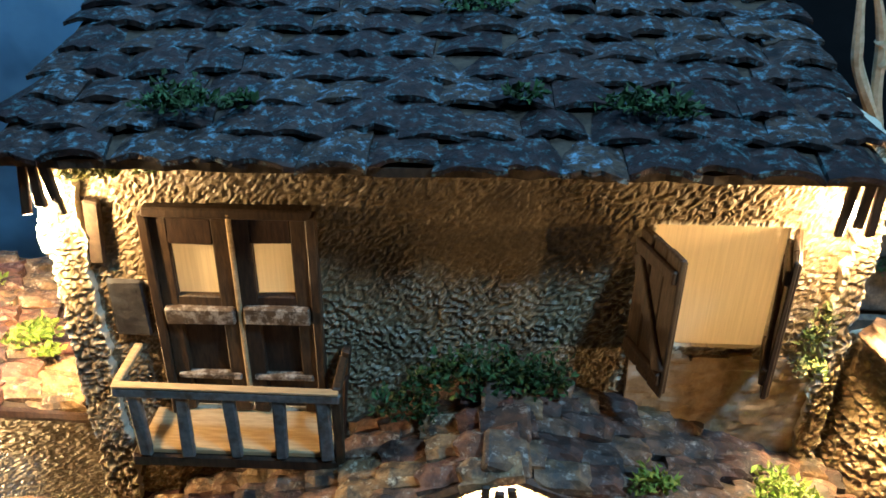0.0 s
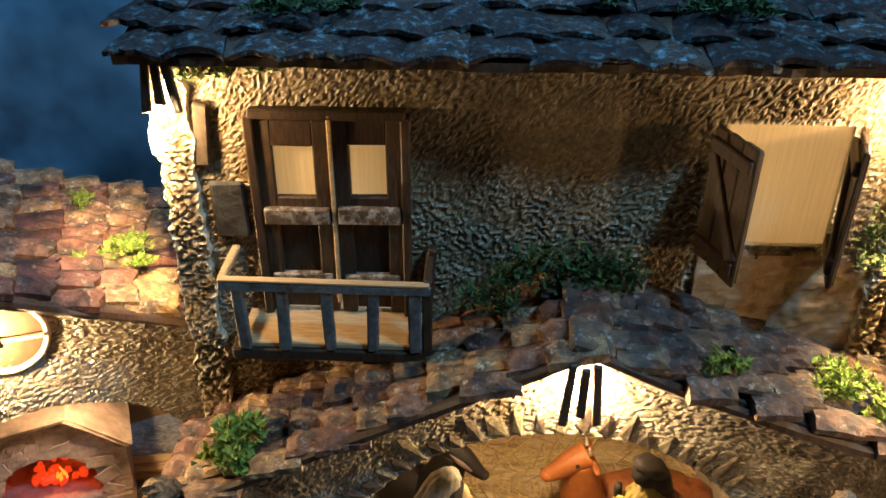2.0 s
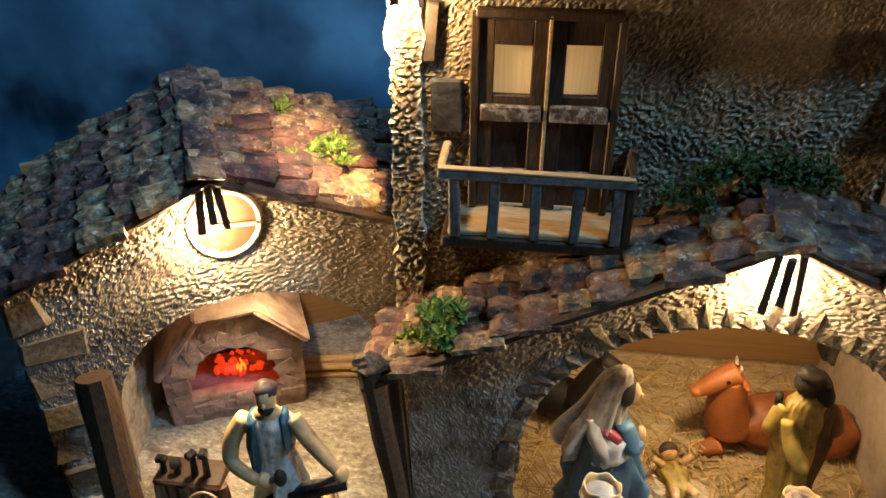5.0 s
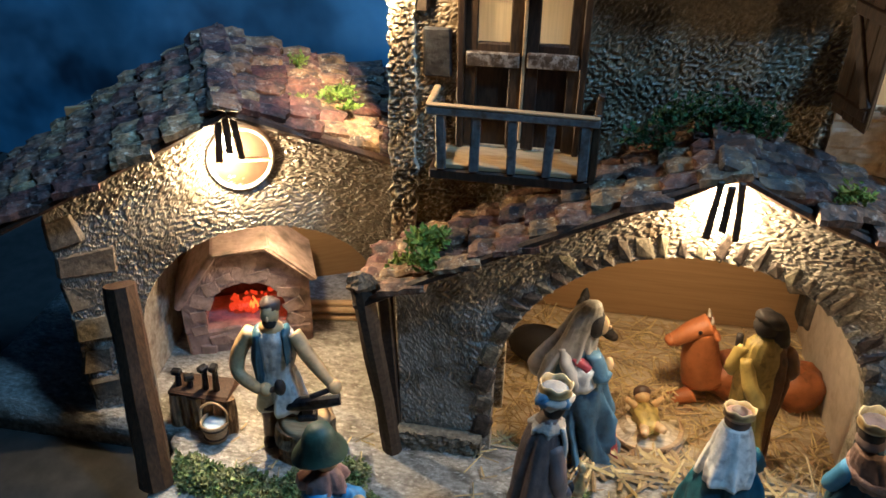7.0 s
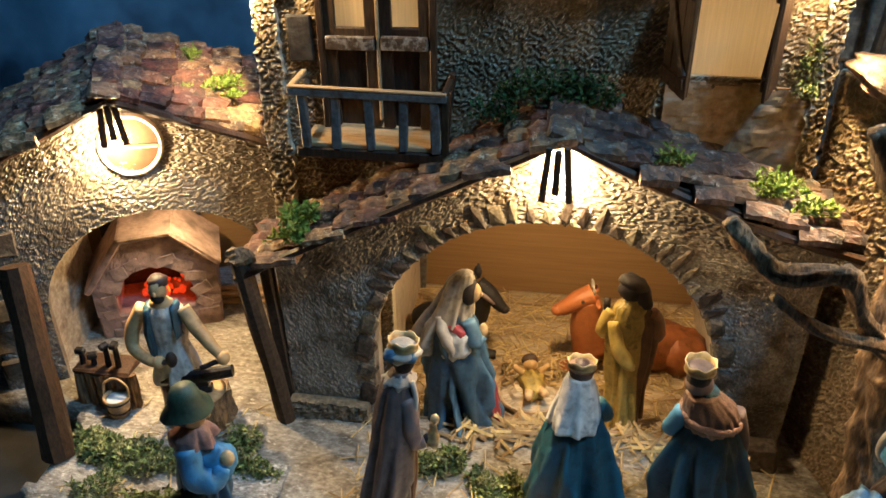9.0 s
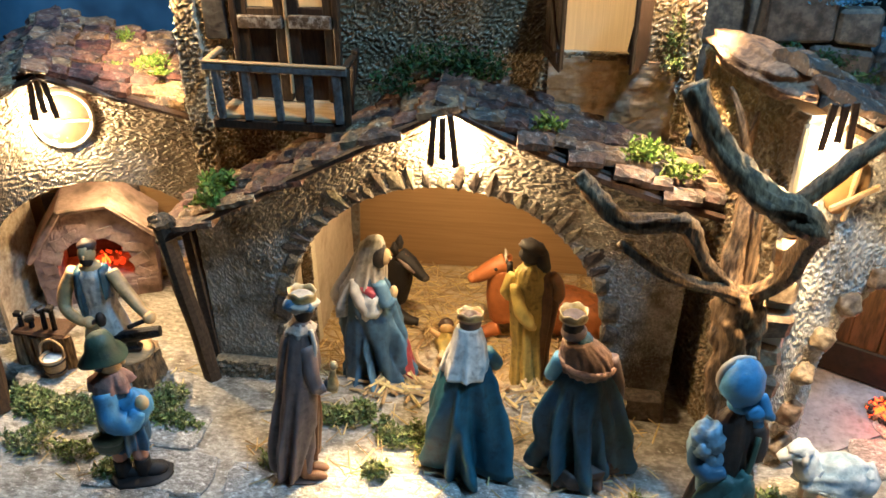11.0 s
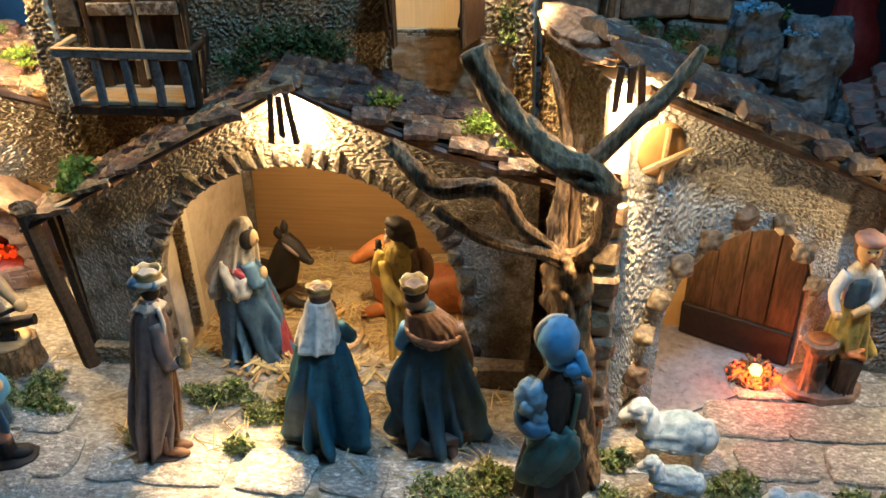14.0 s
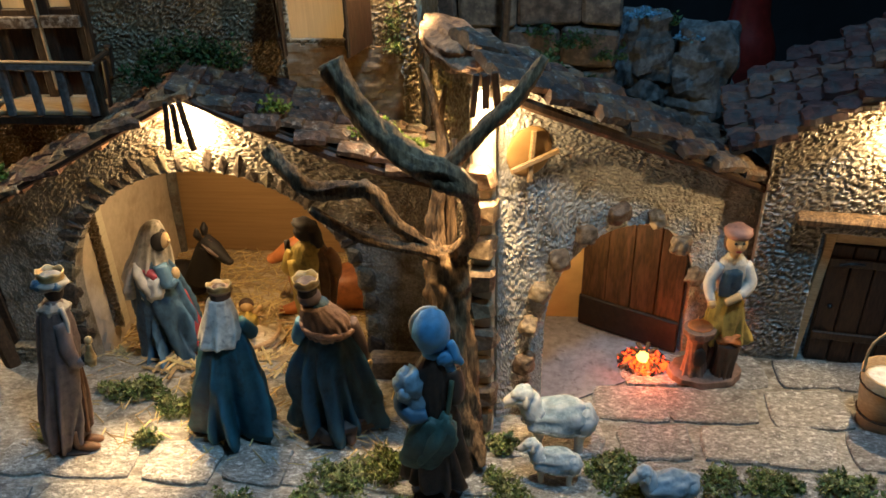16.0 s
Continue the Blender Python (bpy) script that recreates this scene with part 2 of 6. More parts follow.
class Mesh:
    """Gathers the faces of one mesh."""

    def __init__(self):
        self.v, self.f, self.i = [], [], []

    def add(self, verts, faces, mat=0):
        k = len(self.v)
        self.v += [tuple(p) for p in verts]
        self.f += [tuple(q + k for q in f) for f in faces]
        self.i += [mat] * len(faces)
        return self

    def box(self, c, s, rot=(0, 0, 0), b=0.08, mat=0, jit=0.0):
        """A block with chamfered edges."""
        m = Euler([radians(a) for a in rot]).to_matrix()
        h = [max(q / 2, 1e-4) for q in s]
        b = min(b, *[q * 0.6 for q in h])
        vs, key = [], {}
        for sx in (-1, 1):
            for sy in (-1, 1):
                for sz in (-1, 1):
                    j = [random.uniform(-jit, jit) for _ in range(3)]
                    for ax in range(3):
                        p = [sx * (h[0] - (b if ax != 0 else 0)), sy * (h[1] - (b if ax != 1 else 0)), sz * (h[2] - (b if ax != 2 else 0))]
                        key[sx, sy, sz, ax] = len(vs)
                        vs.append(m @ Vector([p[q] + j[q] for q in range(3)]) + Vector(c))
        fs = []
        for ax in range(3):
            u, w = (ax + 1) % 3, (ax + 2) % 3
            for sg in (-1, 1):
                q = []
                for a, d in ((-1, -1), (1, -1), (1, 1), (-1, 1)):
                    t = [0, 0, 0]
                    t[ax], t[u], t[w] = sg, a, d
                    q.append(key[(*t, ax)])
                fs.append(q if sg > 0 else q[::-1])
            for a in (-1, 1):
                for d in (-1, 1):
                    t1, t2 = [0, 0, 0], [0, 0, 0]
                    t1[u] = t2[u] = a
                    t1[w] = t2[w] = d
                    t1[ax], t2[ax] = -1, 1
                    q = [key[(*t1, u)], key[(*t2, u)], key[(*t2, w)], key[(*t1, w)]]
                    fs.append(q if a * d < 0 else q[::-1])
        for sx in (-1, 1):
            for sy in (-1, 1):
                for sz in (-1, 1):
                    q = [key[sx, sy, sz, a] for a in range(3)]
                    fs.append(q if sx * sy * sz > 0 else q[::-1])
        return self.add(vs, fs, mat)

    def loft(self, rings, mat=0, cap=True, closed=True):
        n = len(rings[0])
        vs = [p for r in rings for p in r]
        fs = []
        for a in range(len(rings) - 1):
            for b in range(n if closed else n - 1):
                c = (b + 1) % n
                fs.append((a * n + b, a * n + c, (a + 1) * n + c, (a + 1) * n + b))
        if cap:
            fs.append(tuple(range(n))[::-1])
            fs.append(tuple((len(rings) - 1) * n + q for q in range(n)))
        return self.add(vs, fs, mat)

    def tube(self, pts, radii, n=8, mat=0, lump=0.0, steps=4, seed=0, ridge=0.0):
        """A bent, tapered rod through the points."""
        P = [Vector(p) for p in pts]
        R = list(radii) if hasattr(radii, "__len__") else [radii] * len(P)
        line, rad = [], []
        for k in range(len(P) - 1):
            a, b, c, d = P[max(k - 1, 0)], P[k], P[k + 1], P[min(k + 2, len(P) - 1)]
            for s in range(steps):
                t = s / steps
                line.append(0.5 * (2 * b + (c - a) * t + (2 * a - 5 * b + 4 * c - d) * t * t + (3 * b - a - 3 * c + d) * t ** 3))
                rad.append(R[k] + (R[k + 1] - R[k]) * t)
        line.append(P[-1])
        rad.append(R[-1])
        rings, side = [], None
        for k, p in enumerate(line):
            d = (line[min(k + 1, len(line) - 1)] - line[max(k - 1, 0)]).normalized()
            if side is None:
                side = d.orthogonal().normalized()
            side = (side - d * side.dot(d)).normalized()
            up = d.cross(side)
            ring = []
            for q in range(n):
                a = 2 * math.pi * q / n
                r = rad[k] * (1 + lump * noise.noise(Vector((math.cos(a) * 1.3 + seed, math.sin(a) * 1.3, k * 0.35))) + ridge * noise.noise(Vector((math.cos(a + k * 0.06) * 3.4 + seed, math.sin(a + k * 0.06) * 3.4, k * 0.11))))
                ring.append(p + side * (math.cos(a) * r) + up * (math.sin(a) * r))
            rings.append(ring)
        return self.loft(rings, mat)

    def ball(self, c, r, mat=0, rot=(0, 0, 0), n=12, m=8, lump=0.0, square=0.0):
        e = Euler([radians(a) for a in rot]).to_matrix()
        r = r if hasattr(r, "__len__") else (r, r, r)
        rings = []
        for k in range(m + 1):
            ph = math.pi * (0.03 + 0.94 * k / m) - math.pi / 2
            ring = []
            for q in range(n):
                a = 2 * math.pi * q / n
                p = Vector((math.cos(ph) * math.cos(a), math.cos(ph) * math.sin(a), math.sin(ph)))
                f = 1 + lump * noise.noise(p * 2.2 + Vector(c))
                f *= 1 + square * (1 / max(abs(p.x), abs(p.y), abs(p.z)) - 1)
                ring.append(e @ Vector((p.x * r[0] * f, p.y * r[1] * f, p.z * r[2] * f)) + Vector(c))
            rings.append(ring)
        return self.loft(rings, mat)

    def robe(self, base, prof, mat=0, folds=7, amp=0.06, n=72, seed=0.0):
        """A draped body: rows of (height, half width, half depth, shift x, shift y), with pressed folds running down it."""
        rnd = random.Random(int(seed * 100) + folds)
        lo, hi = prof[0][0], prof[-1][0]
        creases = []
        for q in range(folds * 2):
            creases.append((2 * math.pi * (q // 2 + 0.5 * (q % 2) + rnd.uniform(-0.3, 0.3)) / folds, rnd.uniform(0.09, 0.19), (1 if q % 2 else -1.3) * rnd.uniform(0.6, 1.7), rnd.uniform(-0.11, 0.11), rnd.uniform(0.35, 1.05)))
        rows = []
        for k in range(len(prof) - 1):
            for s in range(5):
                t = s / 5
                rows.append([prof[k][q] * (1 - t) + prof[k + 1][q] * t for q in range(5)])
        rows.append(list(prof[-1]))
        rings = []
        for z, rx, ry, sx, sy in rows:
            ring = []
            up = (z - lo) / max(hi - lo, 0.1)
            for q in range(n):
                a = 2 * math.pi * q / n
                f = 1.0
                for c, w, h, tw, reach in creases:
                    fade = max(0.0, 1 - up / reach)
                    d = (a - c - tw * (z - lo) + math.pi) % (2 * math.pi) - math.pi
                    f += 2.4 * amp * h * fade ** 0.6 * math.exp(-(d / w) ** 2)
                f += 0.05 * noise.noise(Vector((math.cos(a) * 1.7 + seed, math.sin(a) * 1.7, z * 0.6 + seed))) + 1.3 * amp * (0.22 - abs(noise.noise(Vector((math.cos(a + 0.05 * z) * 2.3 - seed, math.sin(a + 0.05 * z) * 2.3, z * 0.28 + 3 * seed))))) + 0.045 * noise.noise(Vector((math.cos(a) * 5 + seed, math.sin(a) * 5, z * 1.6)))
                drop = 0.25 * noise.noise(Vector((math.cos(a) * 1.5, math.sin(a) * 1.5, seed))) * max(0.0, 1 - up * 6)
                ring.append((base[0] + math.cos(a) * rx * f + sx, base[1] + math.sin(a) * ry * f + sy, base[2] + z + max(drop, -0.1)))
            rings.append(ring)
        return self.loft(rings, mat)

    def link(self, name, mats, parent=None, label="", smooth=False):
        me = bpy.data.meshes.new(name)
        me.from_pydata([(x * CM, y * CM, z * CM) for x, y, z in self.v], [], self.f)
        for m in mats if isinstance(mats, (list, tuple)) else [mats]:
            me.materials.append(m)
        me.polygons.foreach_set("material_index", self.i)
        if smooth:
            me.polygons.foreach_set("use_smooth", [True] * len(self.f))
        me.update()
        ob = new(name, me)
        if parent:
            attach(ob, parent)
        if label:
            ob["label"] = label
        return ob


def again(name, mesh_ob, m, parent):
    """Another piece on the same mesh, at the pose m (metres)."""
    ob = new(name, mesh_ob.data)
    attach(ob, parent)
    ob.matrix_basis = m
    return ob


def frame_of(origin, u, v):
    """A pose with x along u and y along v, at an origin in centimetres."""
    u = Vector(u).normalized()
    w = u.cross(Vector(v)).normalized()
    v = w.cross(u)
    m = Matrix((u, v, w)).transposed().to_4x4()
    m.translation = Vector(origin) * CM
    return m


def stucco(x, y, z, amp=0.13, f=1.5, seed=0.0):
    """The flaky relief of hand-laid plaster: crisp raised flakes with pits between them."""
    p = Vector((x * f * 0.8, z * f * 1.35 + y * f, seed))
    a = noise.noise(p + Vector((noise.noise(p * 0.4), noise.noise(p * 0.4 + Vector((5, 5, 5))), 0)) * 0.8)
    b = noise.noise(p * 2.3 + Vector((7, 3, 1)))
    t = min(max((a + 0.35 * b + 0.22) / 0.4, 0.0), 1.0)
    patch = 0.6 + 0.75 * max(0.0, noise.noise(p * 0.09) + 0.3)
    return amp * patch * (1.15 * t * t * (3 - 2 * t) + 0.45 * b) + 0.05 * noise.noise(p * 0.12)


class Plane:
    """An upright wall plane through two plan points: s along it, z up, d out of it towards the front."""

    def __init__(self, a, b):
        self.a = Vector(a)
        self.d = (Vector(b) - self.a).normalized()
        self.n = Vector((self.d.y, -self.d.x))

    def at(self, s, z, d=0.0):
        p = self.a + self.d * s + self.n * d
        return (p.x, p.y, z)

    @property
    def turn(self):
        return math.degrees(math.atan2(self.d.y, self.d.x))


def solid(front, faces, shift, mesh, mat=0, back=None):
    """Front faces given thickness: a plain back, and sides along every open edge."""
    k = len(front)
    rear = back if back else [tuple(Vector(p) + Vector(shift)) for p in front]
    count = {}
    for f in faces:
        for q in range(len(f)):
            e = (f[q], f[(q + 1) % len(f)])
            count[tuple(sorted(e))] = None if tuple(sorted(e)) in count else e
    sides = [(e[1], e[0], e[0] + k, e[1] + k) for e in count.values() if e]
    mesh.add(list(front) + list(rear), list(faces) + [tuple(q + k for q in f[::-1]) for f in faces] + sides, mat)


def ring_wall(pl, inner, outer, thick, rows, mesh, amp=0.13, seed=0.0, f=1.5):
    """A wall between an opening's edge and its own outline, both as rows of (s, z), of equal number."""
    n = len(inner)
    front, back = [], []
    for k in range(n):
        for j in range(rows + 1):
            t = j / rows
            s = inner[k][0] * (1 - t) + outer[k][0] * t
            z = inner[k][1] * (1 - t) + outer[k][1] * t
            x, y, zz = pl.at(s, z)
            front.append(pl.at(s, z, stucco(s, 0, z, amp, f, seed)))
            back.append(pl.at(s, z, -thick))
    faces = [(a * (rows + 1) + b, a * (rows + 1) + b + 1, (a + 1) * (rows + 1) + b + 1, (a + 1) * (rows + 1) + b) for a in range(n - 1) for b in range(rows)]
    solid(front, faces, (0, 0, 0), mesh, 0, back)


def spread(points, n):
    """n points at even steps along a line of points."""
    P = [Vector(p) for p in points]
    L = [0.0]
    for a, b in zip(P, P[1:]):
        L.append(L[-1] + (b - a).length)
    out = []
    for k in range(n):
        d = L[-1] * k / (n - 1)
        q = next((i for i in range(len(P) - 1) if L[i + 1] >= d - 1e-9), len(P) - 2)
        t = (d - L[q]) / max(L[q + 1] - L[q], 1e-9)
        p = P[q].lerp(P[q + 1], min(t, 1))
        out.append((p.x, p.y))
    return out


def arch_line(cx, hw, foot, spring, top, n=60, right_hw=None):
    """The edge of an arched opening from its left foot over the crown to its right foot."""
    rh = right_hw or hw
    pts = [(cx - hw, foot), (cx - hw, spring)]
    for k in range(1, 40):
        a = math.pi * (1 - k / 40)
        pts.append((cx + (hw if math.cos(a) < 0 else rh) * math.cos(a), spring + (top - spring) * math.sin(a) ** 0.92))
    pts += [(cx + rh, spring), (cx + rh, foot)]
    return spread(pts, n)


def grid_wall(pl, s0, s1, z0, z1, step, holes, thick, mesh, amp=0.13, seed=0.0, top=None, f=1.5, ragged=0.0, calm=None):
    """A wall with right-angled openings, given as (s0, s1, z0, z1)."""
    def cuts(lo, hi, marks):
        marks = sorted({lo, hi, *[m for m in marks if lo < m < hi]})
        out = []
        for a, b in zip(marks, marks[1:]):
            k = max(1, round((b - a) / step))
            out += [a + (b - a) * q / k for q in range(k)]
        return out + [hi]
    S = cuts(s0, s1, [q for h in holes for q in h[:2]])
    Z = cuts(z0, z1, [q for h in holes for q in h[2:]])
    used, front, back, faces = {}, [], [], []

    def vert(a, b):
        if (a, b) not in used:
            used[a, b] = len(front)
            s, z = S[a], Z[b]
            if ragged:
                end = max(0.0, 1 - (s - s0) / 1.6) - max(0.0, 1 - (s1 - s) / 1.6)
                s += ragged * end * (0.6 + noise.noise(Vector((z * 0.45, seed, end))) + 0.7 * noise.noise(Vector((z * 1.5, seed, end))))
            front.append(pl.at(s, z, stucco(s, 0, z, amp * (calm(s, z) if calm else 1.0), f, seed)))
            back.append(pl.at(s, z, -thick))
        return used[a, b]
    for a in range(len(S) - 1):
        for b in range(len(Z) - 1):
            s, z = (S[a] + S[a + 1]) / 2, (Z[b] + Z[b + 1]) / 2
            if any(h[0] < s < h[1] and h[2] < z < h[3] for h in holes) or (top and z > top(s)):
                continue
            faces.append((vert(a, b), vert(a + 1, b), vert(a + 1, b + 1), vert(a, b + 1)))
    solid(front, faces, (0, 0, 0), mesh, 0, back)


def tile_mesh(kind, k):
    """One roof tile, lying along y from its front edge at the origin, its back at z = 0."""
    rnd = random.Random(40 + k)
    m = Mesh()
    if kind == "barrel":
        w, L, t, nu, nv = 2.8, 3.2, 0.26, 8, 5
        top, low = [], []
        for b in range(nv):
            y = L * b / (nv - 1)
            for a in range(nu):
                x = (a / (nu - 1) - 0.5) * w * (1 - 0.08 * b / (nv - 1))
                h = 0.30 * math.cos(math.pi * (a / (nu - 1) - 0.5)) ** 0.8 if 0 < a < nu - 1 else 0.0
                e = rnd.uniform(-0.10, 0.10) if b == 0 else 0
                top.append((x, y + e, h + 0.06 * noise.noise(Vector((x * 1.6, y * 1.6, k * 5.0))) + rnd.uniform(-0.04, 0.04) - (0.06 if b == 0 else 0)))
        low = [(x, y, z - t) for x, y, z in top]
        faces = [(b * nu + a, b * nu + a + 1, (b + 1) * nu + a + 1, (b + 1) * nu + a) for b in range(nv - 1) for a in range(nu - 1)]
        solid(top, faces, (0, 0, 0), m, 0, low)
    else:
        w, L, nu, nv = 2.5, 2.9, 7, 6
        top = []
        for b in range(nv):
            for a in range(nu):
                x = (a / (nu - 1) - 0.5) * w + rnd.uniform(-0.08, 0.08)
                y = L * b / (nv - 1) + (rnd.uniform(-0.16, 0.16) if b == 0 else 0)
                h = 0.58 + 0.2 * math.cos(math.pi * (a / (nu - 1) - 0.5)) + 0.12 * noise.noise(Vector((x * 1.1, y * 1.1, k * 7.0))) + rnd.uniform(-0.1, 0.1) - (0.18 if a in (0, nu - 1) or b == 0 else 0)
                top.append((x, y, h))
        low = [(x, y, -0.02) for x, y, z in top]
        faces = [(b * nu + a, b * nu + a + 1, (b + 1) * nu + a + 1, (b + 1) * nu + a) for b in range(nv - 1) for a in range(nu - 1)]
        solid(top, faces, (0, 0, 0), m, 0, low)
    return m


def lay_patch(roof, kind, mat, p00, p10, p01, p11, nu, nv, seed, name="roof_tile", tilt=9.0, jit=0.2, flip=False):
    """Tiles over a four-cornered slope: p00 to p10 along the eave, p01 to p11 along the ridge."""
    rnd = random.Random(seed)
    bases, made = [tile_mesh(kind, k) for k in range(3)], [None] * 3
    P = [Vector(p) for p in (p00, p10, p01, p11)]
    for r in range(nv):
        for c in range(nu + r % 2):
            s, t = (c + 0.5 - 0.5 * (r % 2)) / nu, r / nv
            s = min(max(s, 0.02), 0.98)
            lo, hi = P[0].lerp(P[1], s), P[2].lerp(P[3], s)
            u = ((P[1] - P[0]) * (1 - t) + (P[3] - P[2]) * t)
            v = hi - lo
            pu, pv = u.length / nu, v.length / nv
            u.normalize()
            v.normalize()
            w = u.cross(v)
            if flip:
                u, w = -u, -w
            p = lo.lerp(hi, t) + u * rnd.uniform(-jit, jit) + v * rnd.uniform(-jit, jit) + w * (0.08 + rnd.uniform(0, 0.14))
            m = frame_of(p, u, v) @ pose(0, 0, 0, -tilt + rnd.uniform(-4, 4), rnd.uniform(-6, 6), rnd.uniform(-7, 7)) @ Matrix.Diagonal((rnd.uniform(0.9, 1.08) * pu / 2.5, rnd.uniform(0.95, 1.12) * pv / 2.15, rnd.uniform(0.8, 1.25), 1))
            k = rnd.randrange(3)
            if made[k] is None:
                made[k] = bases[k].link(name, mat, roof)
                made[k].matrix_basis = m
            else:
                again(name, made[k], m, roof)


def tuft(mesh, c, spread_r, n, rnd, size=0.28, high=0.7):
    """Small curled leaves of moss heaped round a place."""
    for _ in range(n):
        a, q = rnd.uniform(0, 6.283), math.sqrt(rnd.random())
        h = (1 - q * q) * high * rnd.uniform(0.3, 1.1)
        p = Vector((c[0] + math.cos(a) * q * spread_r[0], c[1] + math.sin(a) * q * spread_r[1], c[2] + h))
        d = Vector((rnd.uniform(-1, 1), rnd.uniform(-1, 1), rnd.uniform(-0.1, 1))).normalized() * size * rnd.uniform(0.6, 1.3)
        s = d.orthogonal().normalized() * size * rnd.uniform(0.18, 0.36)
        s.rotate(Matrix.Rotation(rnd.uniform(0, 6.28), 3, d))
        up = d.cross(s).normalized() * size * 0.15
        mesh.add([p, p + d * 0.5 + s + up, p + d, p + d * 0.5 - s + up], [(0, 1, 2), (0, 2, 3)])


def moss(label, clumps, mat, seed, size=0.48, name="moss"):
    m, rnd = Mesh(), random.Random(seed)
    for x, y, z, rx, ry, high, n in clumps:
        tuft(m, (x, y, z), (rx * 0.75, ry * 0.75), n // 3, rnd, size, high)
        for _ in range(7):
            a, q, f = rnd.uniform(0, 6.28), rnd.uniform(0.3, 1.0), rnd.uniform(0.25, 0.55)
            tuft(m, (x + math.cos(a) * rx * q, y + math.sin(a) * ry * q, z), (rx * f, ry * f), n // 9, rnd, size * rnd.uniform(0.8, 1.2), high * rnd.uniform(0.6, 1.5))
    return tagged(m.link(name, mat), label, "moss", kind="stuff")


def ground_z(x, y):
    """The height of the ground, which dips inside the stable."""
    t = min(max((y - 51.5) / 4.5, 0.0), 1.0) * min(max((x + 10.4) / 1.2, 0.0), 1.0) * min(max((22.6 - x) / 1.2, 0.0), 1.0)
    return 0.12 * noise.noise(Vector((x * 0.35, y * 0.35, 3))) - 2.7 * t * t * (3 - 2 * t)


# ---- the room, the table and the ground ----
def slab_box(name, lo, hi, mat, label, category):
    m = Mesh().box([(a + b) / 2 for a, b in zip(lo, hi)], [b - a for a, b in zip(lo, hi)], b=0.5)
    return tagged(m.link(name, mat), label, category, kind="structure")


slab_box("floor", (-200, -220, -80), (260, 200, -75), ROOM, "dark floor of the unlit room", "floor")
slab_box("ceiling", (-200, -220, 175), (260, 200, 180), ROOM, "dark ceiling of the unlit room", "ceiling")
slab_box("wall_west", (-205, -220, -75), (-200, 200, 175), ROOM, "dark wall of the unlit room", "wall")
slab_box("wall_east", (260, -220, -75), (265, 200, 175), ROOM, "dark wall of the unlit room", "wall")
slab_box("wall_south", (-200, -225, -75), (260, -220, 175), ROOM, "dark wall of the unlit room", "wall")
slab_box("wall_north", (-200, 200, -75), (260, 205, 175), ROOM, "dark wall of the unlit room", "wall")

tb = thing("table", "table under a dark cloth carrying the model village", "table", (12, 60, -75))
Mesh().box((12, 60, -4.65), (190, 110, 3), b=0.6).link("tabletop", TABLE, tb)
for lx in (-75, 99):
    for ly in (12, 108):
        Mesh().box((lx, ly, -40.6), (6, 6, 68.6), b=0.5).link("leg", WOOD, tb)

m = Mesh()
nx, ny = 64, 40
rows = []
for b in range(ny + 1):
    row = []
    for a in range(nx + 1):
        x, y = -100 + 128 * a / nx, 100 + 0.8 * math.sin(a * 0.5) + 0.7 * math.sin(a * 0.21 + 1)
        row.append((x, y + 0.8 * noise.noise(Vector((a * 0.2, b * 0.2, 0))), -3.1 + 100 * b / ny))
    rows.append(row)
m.loft(rows, cap=False, closed=False)
tagged(m.link("backdrop", SKY, smooth=True), "hanging blue cloth painted as a cloudy night sky", "backdrop", kind="structure")

GX0, GX1, GY0, GY1 = -52.0, 80.0, 12.0, 90.0
m = Mesh()
step = 0.8
nx, ny = int((GX1 - GX0) / step), int((GY1 - GY0) / step)
top = [(GX0 + a * step, GY0 + b * step, ground_z(GX0 + a * step, GY0 + b * step) + 0.07 * noise.noise(Vector((a * 0.9, b * 0.9, 8)))) for b in range(ny + 1) for a in range(nx + 1)]
fs = [(b * (nx + 1) + a, b * (nx + 1) + a + 1, (b + 1) * (nx + 1) + a + 1, (b + 1) * (nx + 1) + a) for b in range(ny) for a in range(nx) if not (GY0 + b * step < 49.5 and GX0 + a * step < -31.9 + 0.9 * noise.noise(Vector((b * 0.3, 0, 4))))]
solid(top, fs, (0, 0, 0), m, 0, [(x, y, -3.1) for x, y, z in top])
ground = tagged(m.link("ground", EARTH, smooth=True), "pale plaster ground of the model village", "ground", kind="structure")

# ---- the main house ----
house = thing("house", "ochre stucco house with a tiled roof and a wooden balcony", "house", (4, 62, 0))
HP = Plane((-15.6, 57.3), (23.9, 57.3))
HX = 15.6
DOOR = (-10.7 + HX, -2.7 + HX, 23.6, 35.8)
WIN = (13.6 + HX, 19.9 + HX, 28.6, 35.6)
m = Mesh()
grid_wall(HP, 0, 39.5, -0.4, 40.0, 0.14, [DOOR, WIN, (9.0, 40, -1, 17.5)], 1.0, m, 0.105, 2.0, f=4.6, calm=lambda s, z: 0.8 + 0.5 / (1 + math.exp((z - 32.5) * 1.6)) - 0.4 * math.exp(-((s - 21) / 7.5) ** 4 - ((z - 35.2) / 2.6) ** 4))
m.link("wall", STUCCO, house)
for nm in ("west", "east"):
    side = Plane((-15.58, 72.5), (-15.58, 58.3)) if nm == "west" else Plane((23.88, 58.3), (23.88, 72.5))
    m = Mesh()
    grid_wall(side, 0, 14.2, -0.4, 39.8, 0.4, [], 1.0, m, 0.15, 5.0)
    m.link("side_wall", STUCCO, house)
m = Mesh()
grid_wall(Plane((-14.5, 58.4), (22.8, 58.4)), 0, 37.3, 20.2, 21.6, 1.2, [], 13.5, m, 0.05)
m.link("upper_floor", BOARD, house)
m = Mesh()
